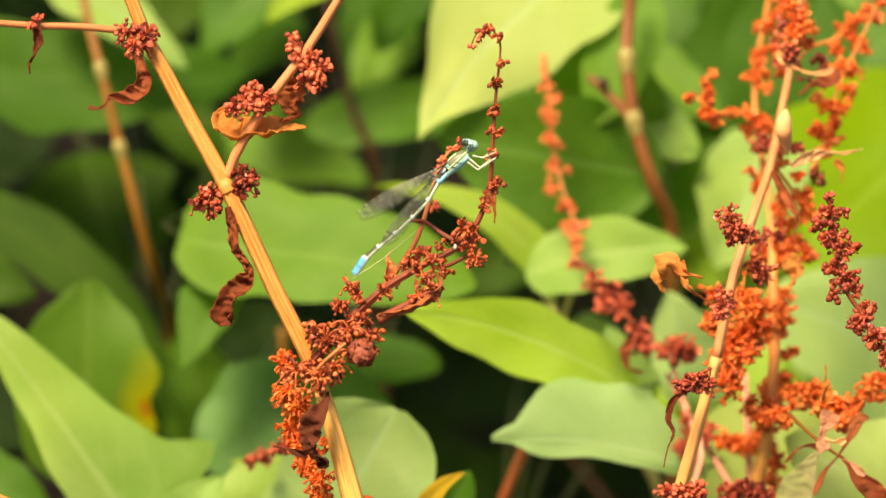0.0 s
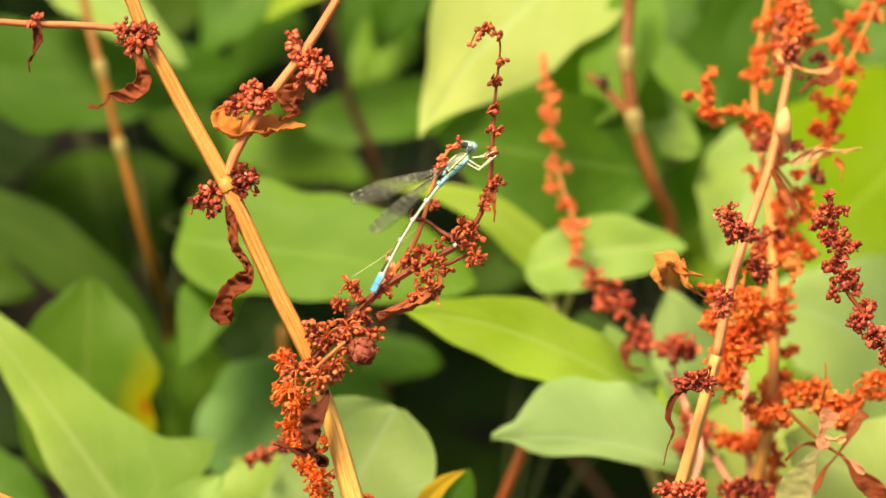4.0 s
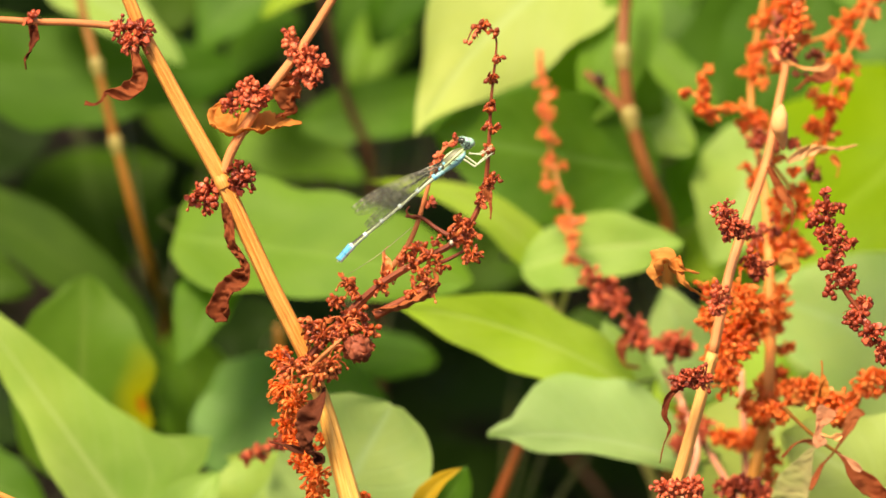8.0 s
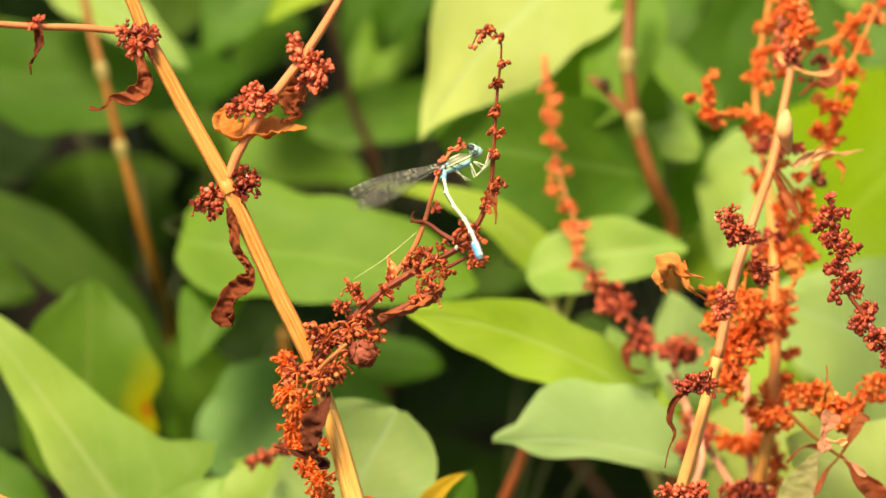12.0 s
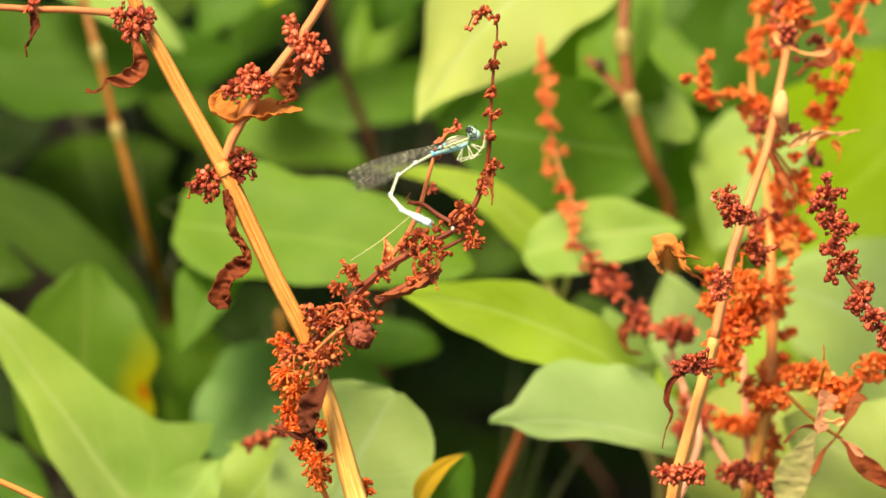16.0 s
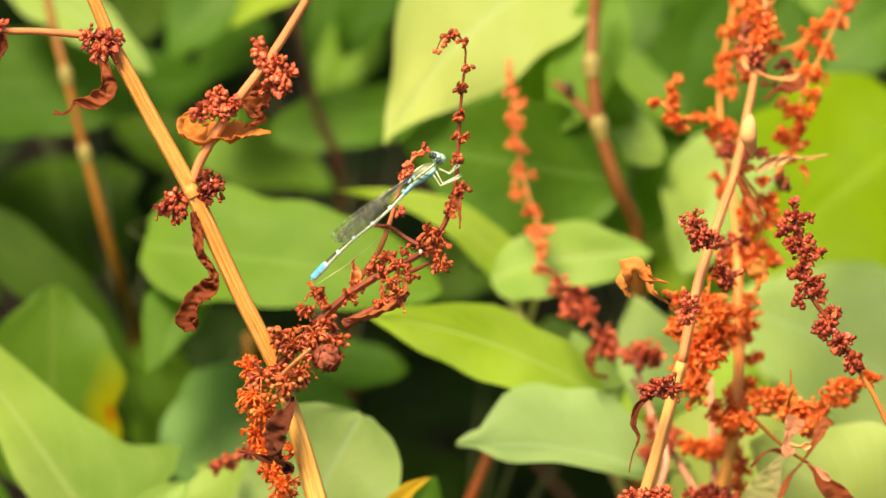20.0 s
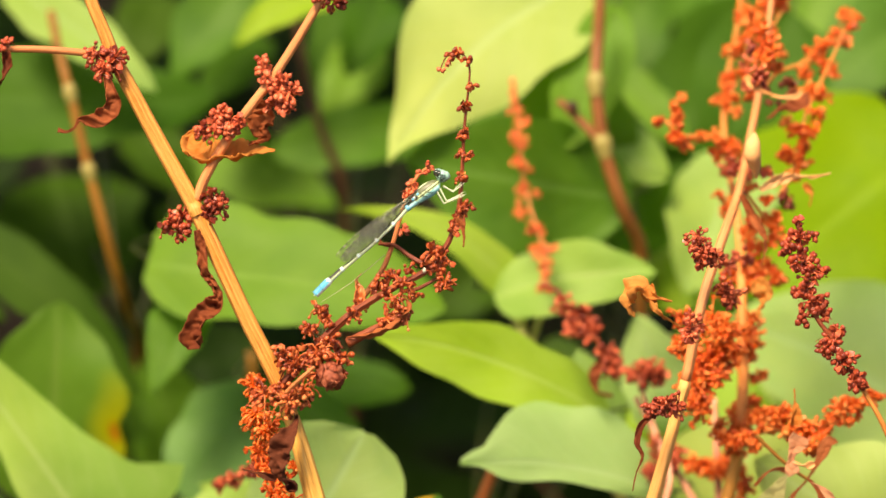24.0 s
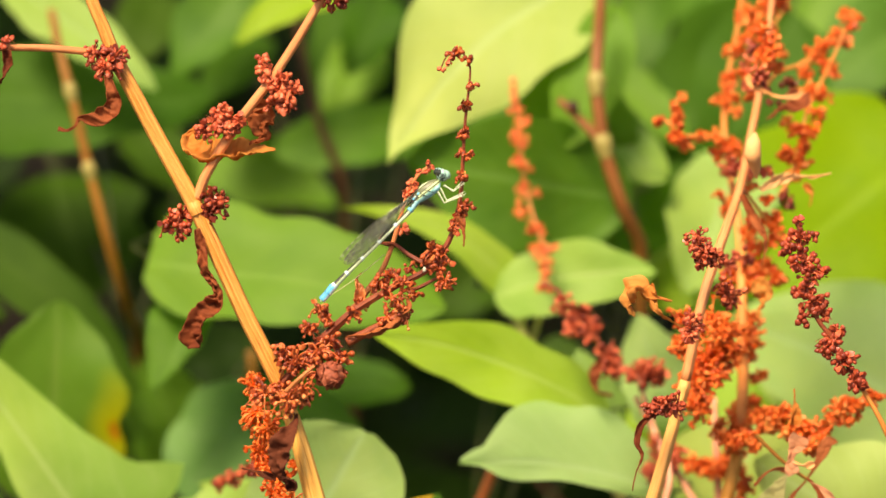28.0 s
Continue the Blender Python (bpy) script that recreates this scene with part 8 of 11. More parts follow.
    walk(abdomen[5], [
        turn(0, -17.91, 0.00, -1.62, -1, 0), turn(0.2, -17.86, 0.00, 2.27, -14, 0), turn(0.4, -17.81, 0.00, -3.39, 14, 0), turn(0.6, -18.09, 0.00, -0.04, -3, 0),
        turn(0.8, -17.38, 0.00, 4.20, -24, 0), turn(1, -16.81, -5.30, -4.25, 10, 17), turn(1.2, -18.07, 0.00, 0.55, -6, 0), turn(1.4, -17.08, 0.00, 5.08, -29, 0),
        turn(1.6, -18.02, 0.00, -1.93, 7, 0), turn(1.8, -18.10, 0.00, -0.60, 0, 0), turn(2, -16.67, 0.00, 5.34, -29, 0), turn(2.2, -17.13, 0.00, 4.98, -28, 0),
        turn(2.4, -17.92, 0.00, -2.74, 11, 0), turn(2.6, -17.51, 0.00, 3.83, -22, 0), turn(2.8, -17.09, 0.00, 5.10, -28, 0), turn(3, -17.96, 0.00, 0.80, -8, 0),
        turn(3.2, -17.08, 0.00, 5.12, -29, 0), turn(3.4, -17.66, 0.00, -4.05, 18, 0), turn(5.6, -17.88, 0.00, -2.97, 13, 0), turn(5.8, -18.05, 0.00, 0.80, -6, 0),
        turn(6, -17.73, 0.00, 3.01, -15, 0), turn(6.2, -17.48, 0.00, 3.93, -23, 0), turn(6.4, -16.38, 0.00, 6.65, -37, 0), turn(6.6, -17.27, 0.00, 4.55, -26, 0),
        turn(6.8, -18.10, 0.00, -0.75, 1, 0), turn(7, -18.03, 0.00, 1.06, -2, 0), turn(7.2, -18.07, 0.00, 0.52, -6, 0), turn(7.5, -18.09, 0.00, 0.07, -3, 0),
        turn(7.8, -18.10, 0.00, -0.20, -2, 0), turn(8, -18.07, 0.00, 0.56, -2, 0), turn(8.3, -18.10, 0.00, -0.25, -2, 0), turn(8.6, -18.10, 0.00, -0.19, -2, 0),
        turn(9, -18.05, 0.00, 0.28, -2, 0), turn(9.3, -18.09, 0.00, -0.84, 1, 0), turn(9.6, -18.06, 0.00, -1.53, 4, 0), turn(10, -18.08, 0.00, -1.15, 1, 0),
        turn(10.2, -17.77, 0.00, -3.72, 14, 0), turn(10.4, -16.72, 0.00, -7.00, 30, 0), turn(10.6, -15.87, 0.00, -8.69, 38, 0), turn(10.8, -14.72, 0.00, -10.42, 48, 0),
        turn(11, -7.36, -12.10, -11.19, 45, 43), turn(11.2, -9.75, 0.00, -14.62, 79, 0, -10), turn(11.4, -2.08, -13.54, -11.83, 63, 49), turn(11.7, -1.72, -13.38, -12.05, 68, 48),
        turn(12, -0.72, -12.95, -12.35, 82, 46, -14), turn(12.3, 0.66, -12.30, -12.16, 101, 43, -35), turn(12.6, 2.04, -11.51, -11.21, 121, 40, -58), turn(12.9, 3.09, -10.70, -9.67, 139, 37, -79),
        turn(13.2, 3.64, -10.04, -8.16, 152, 34, -80), turn(13.5, 3.84, -9.76, -7.27, 157, 33, -80), turn(13.8, 3.21, -6.27, -7.35, 160, 21, -80), turn(14, 2.50, -5.00, -6.73, 165, 16, -80),
        turn(14.2, 1.10, -7.50, -7.35, 158, 25, -80), turn(14.5, 0.78, -6.77, -6.59, 165, 22, -80), turn(14.8, 1.19, -7.59, -5.83, 169, 25, -80), turn(15, -0.23, -6.36, -6.35, 173, 21, -80),
        turn(15.2, -0.55, -5.47, -5.63, 168, 18, -80), turn(15.4, -0.02, -5.91, -4.07, 171, 19, -80), turn(15.6, -0.60, -7.61, -5.27, 188, 25, -80), turn(15.8, -4.28, -7.14, -6.82, 167, 23, -80),
        turn(16, -10.08, -8.36, -7.84, 134, 28, -73), turn(16.2, -12.36, -9.46, -7.90, 72, 32, -3), turn(16.4, -14.96, -7.91, -6.03, 47, 26), turn(16.6, -16.78, -4.13, -5.13, 33, 13),
        turn(16.8, -17.65, 0.00, -3.33, 25, 0), turn(17, -17.90, 0.00, -0.98, 20, 0), turn(17.5, -18.07, 0.00, -1.26, 0, 0), turn(18, -18.08, 0.00, 0.24, 4, 0),
        turn(19, -18.09, 0.00, -0.62, 1, 0), turn(20, -17.98, 0.00, -2.05, 7, 0), turn(21, -18.00, 0.00, -1.61, 6, 0), turn(21.5, -17.98, 0.00, -2.38, 6, 0),
        turn(24, -17.99, 0.00, -1.87, 4, 0), turn(25, -17.96, 0.00, -2.34, 4, 0), turn(26, -17.83, 0.00, -3.07, 6, 0), turn(27, -17.89, 0.00, -2.87, 7, 0),
        turn(28, -17.91, 0.00, -2.75, 7, 0),
    ])
    walk(abdomen[6], [
        turn(0, -21.01, 0.00, -1.58, 13, 0), turn(0.2, -20.86, 0.00, 3.04, -14, 0), turn(0.4, -20.82, 0.00, -4.15, 14, 0), turn(0.6, -21.19, 0.00, 0.10, -3, 0),
        turn(0.8, -20.21, 0.00, 5.47, -24, 0), turn(1, -19.73, -6.22, -4.74, 23, 17), turn(1.2, -21.15, 0.00, 0.85, -6, 0), turn(1.4, -19.80, 0.00, 6.57, -29, 0),
        turn(1.6, -21.10, 0.00, -2.31, 7, 0), turn(1.8, -21.20, 0.00, -0.63, 0, 0), turn(2, -19.38, 0.00, 6.84, -23, 0), turn(2.2, -19.86, 0.00, 6.44, -28, 0),
        turn(2.4, -20.96, 0.00, -3.36, 11, 0), turn(2.6, -20.39, 0.00, 4.98, -22, 0), turn(2.8, -19.81, 0.00, 6.58, -28, 0), turn(3, -21.02, 0.00, 1.24, -8, 0),
        turn(3.2, -19.80, 0.00, 6.60, -29, 0), turn(3.4, -20.60, 0.00, -5.03, 18, 0), turn(5.6, -20.91, 0.00, -3.64, 13, 0), turn(5.8, -21.13, 0.00, 1.14, -6, 0),
        turn(6, -20.73, 0.00, 3.80, -13, 0), turn(6.2, -20.34, 0.00, 5.11, -23, 0), turn(6.4, -18.84, 0.00, 8.53, -37, 0), turn(6.6, -20.06, 0.00, 5.91, -26, 0),
        turn(6.8, -21.19, 0.00, -0.80, 1, 0), turn(7, -21.13, 0.00, 1.18, 4, 0), turn(7.2, -21.15, 0.00, 0.82, -6, 0), turn(7.5, -21.18, 0.00, 0.25, -3, 0),
        turn(7.8, -21.19, 0.00, -0.08, -2, 0), turn(8, -21.17, 0.00, 0.69, 6, 0), turn(8.3, -21.19, 0.00, -0.15, -2, 0), turn(8.6, -21.19, 0.00, -0.08, -2, 0),
        turn(9, -21.15, 0.00, 0.37, 5, 0), turn(9.3, -21.19, 0.00, -0.91, 1, 0), turn(9.6, -21.15, 0.00, -1.76, 4, 0), turn(10, -21.18, 0.00, -1.19, 9, 0),
        turn(10.2, -20.77, 0.00, -4.47, 14, 0), turn(10.4, -19.40, 0.00, -8.55, 30, 0), turn(10.6, -18.29, 0.00, -10.62, 38, 0), turn(10.8, -16.80, 0.00, -12.71, 48, 0),
        turn(11, -8.97, -14.20, -12.80, 29, 43), turn(11.2, -10.33, 0.00, -17.67, 79, 0, -10), turn(11.4, -3.00, -15.89, -13.64, 65, 49), turn(11.7, -2.47, -15.70, -13.96, 71, 48),
        turn(12, -1.01, -15.19, -14.47, 84, 46, -16), turn(12.3, 1.08, -14.43, -14.37, 102, 43, -36), turn(12.6, 3.25, -13.51, -13.25, 121, 40, -59), turn(12.9, 4.96, -12.55, -11.31, 139, 37, -79),
        turn(13.2, 5.90, -11.78, -9.37, 153, 34, -80), turn(13.5, 6.23, -11.45, -8.29, 158, 33, -80), turn(13.8, 5.94, -7.36, -8.34, 161, 21, -80), turn(14, 5.38, -5.87, -7.50, 158, 16, -80),
        turn(14.2, 3.70, -8.80, -8.41, 160, 25, -80), turn(14.5, 3.56, -7.94, -7.31, 166, 22, -80), turn(14.8, 3.95, -8.91, -6.36, 169, 25, -80), turn(15, 2.64, -7.47, -6.73, 161, 21, -80),
        turn(15.2, 2.33, -6.42, -6.26, 168, 18, -80), turn(15.4, 2.88, -6.93, -4.52, 171, 19, -80), turn(15.6, 2.18, -8.93, -4.87, 189, 25, -80), turn(15.8, -1.52, -8.37, -7.48, 170, 23, -80),
        turn(16, -8.18, -9.80, -9.82, 134, 28, -73), turn(16.2, -13.16, -11.10, -10.41, 71, 32), turn(16.4, -16.84, -9.28, -8.07, 48, 26), turn(16.6, -19.30, -4.85, -6.79, 38, 13),
        turn(16.8, -20.45, 0.00, -4.65, 32, 0), turn(17, -20.81, 0.00, -2.05, 21, 0), turn(17.5, -21.17, 0.00, -1.27, 0, 0), turn(18, -21.18, 0.00, 0.03, 6, 0),
        turn(19, -21.19, 0.00, -0.66, 4, 0), turn(20, -21.06, 0.00, -2.42, 8, 0), turn(21, -21.08, 0.00, -1.93, 10, 0), turn(21.5, -21.07, 0.00, -2.72, 6, 0),
        turn(24, -21.09, 0.00, -2.11, 7, 0), turn(25, -21.05, 0.00, -2.57, 11, 0), turn(26, -20.92, 0.00, -3.36, 12, 0), turn(27, -20.97, 0.00, -3.27, 12, 0),
        turn(28, -20.99, 0.00, -3.11, 11, 0),
    ])
    walk(wings[0], [
        turn(0, 0.90, -0.35, 0.75, -14, 3), turn(0.2, 0.90, -0.35, 0.75, -15, 3), turn(0.4, 0.90, -0.35, 0.75, -15, 3), turn(0.6, 0.90, -0.35, 0.75, -15, 3),
        turn(0.8, 0.90, -0.35, 0.75, -16, 3), turn(1, 0.90, -0.35, 0.75, -16, 3), turn(1.2, 0.90, -0.35, 0.75, -19, 3), turn(1.4, 0.90, -0.35, 0.75, -22, 3),
        turn(1.6, 0.90, -0.35, 0.75, -25, 3), turn(1.8, 0.90, -0.35, 0.75, -28, 3), turn(2, 0.90, -0.35, 0.75, -31, 3), turn(2.2, 0.90, -0.35, 0.75, -31, 3),
        turn(2.4, 0.90, -0.35, 0.75, -30, 3), turn(2.6, 0.90, -0.35, 0.75, -29, 3), turn(2.8, 0.90, -0.35, 0.75, -28, 3), turn(3, 0.90, -0.35, 0.75, -27, 3),
        turn(3.2, 0.90, -0.35, 0.75, -27, 3), turn(3.4, 0.90, -0.35, 0.75, -27, 3), turn(5.6, 0.90, -0.35, 0.75, -23, 3), turn(5.8, 0.90, -0.35, 0.75, -22, 3),
        turn(6, 0.90, -0.35, 0.75, -22, 3), turn(6.2, 0.90, -0.35, 0.75, -23, 3), turn(6.4, 0.90, -0.35, 0.75, -24, 3), turn(6.6, 0.90, -0.35, 0.75, -25, 3),
        turn(6.8, 0.90, -0.35, 0.75, -26, 3), turn(7, 0.90, -0.35, 0.75, -26, 3), turn(7.2, 0.90, -0.35, 0.75, -24, 3), turn(7.5, 0.90, -0.35, 0.75, -21, 3),
        turn(7.8, 0.90, -0.35, 0.75, -17, 3), turn(8, 0.90, -0.35, 0.75, -15, 3), turn(8.3, 0.90, -0.35, 0.75, -14, 3), turn(8.6, 0.90, -0.35, 0.75, -13, 3),
        turn(9, 0.90, -0.35, 0.75, -11, 3), turn(9.3, 0.90, -0.35, 0.75, -10, 3), turn(9.6, 0.90, -0.35, 0.75, -9, 3), turn(10, 0.90, -0.35, 0.75, -8, 3),
        turn(10.2, 0.90, -0.35, 0.75, -8, 3), turn(10.4, 0.90, -0.35, 0.75, -9, 3), turn(10.6, 0.90, -0.35, 0.75, -10, 3), turn(10.8, 0.90, -0.35, 0.75, -10, 3),
        turn(11, 0.90, -0.35, 0.75, -10, 3), turn(11.2, 0.90, -0.35, 0.75, -10, 3), turn(11.4, 0.90, -0.35, 0.75, -10, 3), turn(11.7, 0.90, -0.35, 0.75, -9, 3),
        turn(12, 0.90, -0.35, 0.75, -9, 3), turn(12.3, 0.90, -0.35, 0.75, -9, 3), turn(12.6, 0.90, -0.35, 0.75, -8, 3), turn(12.9, 0.90, -0.35, 0.75, -8, 3),
        turn(13.2, 0.90, -0.35, 0.75, -7, 3), turn(13.5, 0.90, -0.35, 0.75, -7, 3), turn(13.8, 0.90, -0.35, 0.75, -7, 3), turn(14, 0.90, -0.35, 0.75, -3, 3),
        turn(14.2, 0.90, -0.35, 0.75, -6, 3), turn(14.5, 0.90, -0.35, 0.75, -4, 3), turn(14.8, 0.90, -0.35, 0.75, -5, 3), turn(15, 0.90, -0.35, 0.75, -2, 3),
        turn(15.2, 0.90, -0.35, 0.75, -4, 3), turn(15.4, 0.90, -0.35, 0.75, -3, 3), turn(15.6, 0.90, -0.35, 0.75, -2, 3), turn(15.8, 0.90, -0.35, 0.75, -2, 3),
        turn(16, 0.90, -0.35, 0.75, -2, 3), turn(16.2, 0.90, -0.35, 0.75, -2, 3), turn(16.4, 0.90, -0.35, 0.75, -5, 3), turn(16.6, 0.90, -0.35, 0.75, -6, 3),
        turn(16.8, 0.90, -0.35, 0.75, -7, 3), turn(17, 0.90, -0.35, 0.75, -12, 3), turn(17.5, 0.90, -0.35, 0.75, -12, 3), turn(18, 0.90, -0.35, 0.75, -11, 3),
        turn(19, 0.90, -0.35, 0.75, -7, 3), turn(20, 0.90, -0.35, 0.75, -0, 3), turn(21, 0.90, -0.35, 0.75, -1, 3), turn(21.5, 0.90, -0.35, 0.75, -1, 3),
        turn(24, 0.90, -0.35, 0.75, 1, 3), turn(25, 0.90, -0.35, 0.75, 3, 3), turn(26, 0.90, -0.35, 0.75, 5, 3), turn(27, 0.90, -0.35, 0.75, 4, 3),
        turn(28, 0.90, -0.35, 0.75, 3, 3),
    ])
    walk(wings[1], [
        turn(0, 0.90, 0.35, 0.75, -11, -5), turn(0.2, 0.90, 0.35, 0.75, -12, -5), turn(0.4, 0.90, 0.35, 0.75, -12, -5), turn(0.6, 0.90, 0.35, 0.75, -12, -5),
        turn(0.8, 0.90, 0.35, 0.75, -13, -5), turn(1, 0.90, 0.35, 0.75, -13, -5), turn(1.2, 0.90, 0.35, 0.75, -16, -5), turn(1.4, 0.90, 0.35, 0.75, -19, -5),
        turn(1.6, 0.90, 0.35, 0.75, -22, -5), turn(1.8, 0.90, 0.35, 0.75, -25, -5), turn(2, 0.90, 0.35, 0.75, -28, -5), turn(2.2, 0.90, 0.35, 0.75, -28, -5),
        turn(2.4, 0.90, 0.35, 0.75, -27, -5), turn(2.6, 0.90, 0.35, 0.75, -26, -5), turn(2.8, 0.90, 0.35, 0.75, -25, -5), turn(3, 0.90, 0.35, 0.75, -24, -5),
        turn(3.2, 0.90, 0.35, 0.75, -24, -5), turn(3.4, 0.90, 0.35, 0.75, -24, -5), turn(5.6, 0.90, 0.35, 0.75, -20, -5), turn(5.8, 0.90, 0.35, 0.75, -19, -5),
        turn(6, 0.90, 0.35, 0.75, -19, -5), turn(6.2, 0.90, 0.35, 0.75, -20, -5), turn(6.4, 0.90, 0.35, 0.75, -21, -5), turn(6.6, 0.90, 0.35, 0.75, -22, -5),
        turn(6.8, 0.90, 0.35, 0.75, -23, -5), turn(7, 0.90, 0.35, 0.75, -23, -5), turn(7.2, 0.90, 0.35, 0.75, -21, -5), turn(7.5, 0.90, 0.35, 0.75, -18, -5),
        turn(7.8, 0.90, 0.35, 0.75, -14, -5), turn(8, 0.90, 0.35, 0.75, -12, -5), turn(8.3, 0.90, 0.35, 0.75, -11, -5), turn(8.6, 0.90, 0.35, 0.75, -10, -5),
        turn(9, 0.90, 0.35, 0.75, -8, -5), turn(9.3, 0.90, 0.35, 0.75, -7, -5), turn(9.6, 0.90, 0.35, 0.75, -6, -5), turn(10, 0.90, 0.35, 0.75, -5, -5),
        turn(10.2, 0.90, 0.35, 0.75, -5, -5), turn(10.4, 0.90, 0.35, 0.75, -6, -5), turn(10.6, 0.90, 0.35, 0.75, -7, -5), turn(10.8, 0.90, 0.35, 0.75, -7, -5),
        turn(11, 0.90, 0.35, 0.75, -7, -5), turn(11.2, 0.90, 0.35, 0.75, -7, -5), turn(11.4, 0.90, 0.35, 0.75, -7, -5), turn(11.7, 0.90, 0.35, 0.75, -6, -5),
        turn(12, 0.90, 0.35, 0.75, -6, -5), turn(12.3, 0.90, 0.35, 0.75, -6, -5), turn(12.6, 0.90, 0.35, 0.75, -5, -5), turn(12.9, 0.90, 0.35, 0.75, -5, -5),
        turn(13.2, 0.90, 0.35, 0.75, -4, -5), turn(13.5, 0.90, 0.35, 0.75, -4, -5), turn(13.8, 0.90, 0.35, 0.75, -4, -5), turn(14, 0.90, 0.35, 0.75, 0, -5),
        turn(14.2, 0.90, 0.35, 0.75, -3, -5), turn(14.5, 0.90, 0.35, 0.75, -1, -5), turn(14.8, 0.90, 0.35, 0.75, -2, -5), turn(15, 0.90, 0.35, 0.75, 1, -5),
        turn(15.2, 0.90, 0.35, 0.75, -1, -5), turn(15.4, 0.90, 0.35, 0.75, 0, -5), turn(15.6, 0.90, 0.35, 0.75, 1, -5), turn(15.8, 0.90, 0.35, 0.75, 1, -5),
        turn(16, 0.90, 0.35, 0.75, 1, -5), turn(16.2, 0.90, 0.35, 0.75, 1, -5), turn(16.4, 0.90, 0.35, 0.75, -2, -5), turn(16.6, 0.90, 0.35, 0.75, -3, -5),
        turn(16.8, 0.90, 0.35, 0.75, -4, -5), turn(17, 0.90, 0.35, 0.75, -9, -5), turn(17.5, 0.90, 0.35, 0.75, -9, -5), turn(18, 0.90, 0.35, 0.75, -8, -5),
        turn(19, 0.90, 0.35, 0.75, -4, -5), turn(20, 0.90, 0.35, 0.75, 3, -5), turn(21, 0.90, 0.35, 0.75, 2, -5), turn(21.5, 0.90, 0.35, 0.75, 2, -5),
        turn(24, 0.90, 0.35, 0.75, 4, -5), turn(25, 0.90, 0.35, 0.75, 6, -5), turn(26, 0.90, 0.35, 0.75, 8, -5), turn(27, 0.90, 0.35, 0.75, 7, -5),
        turn(28, 0.90, 0.35, 0.75, 6, -5),
    ])
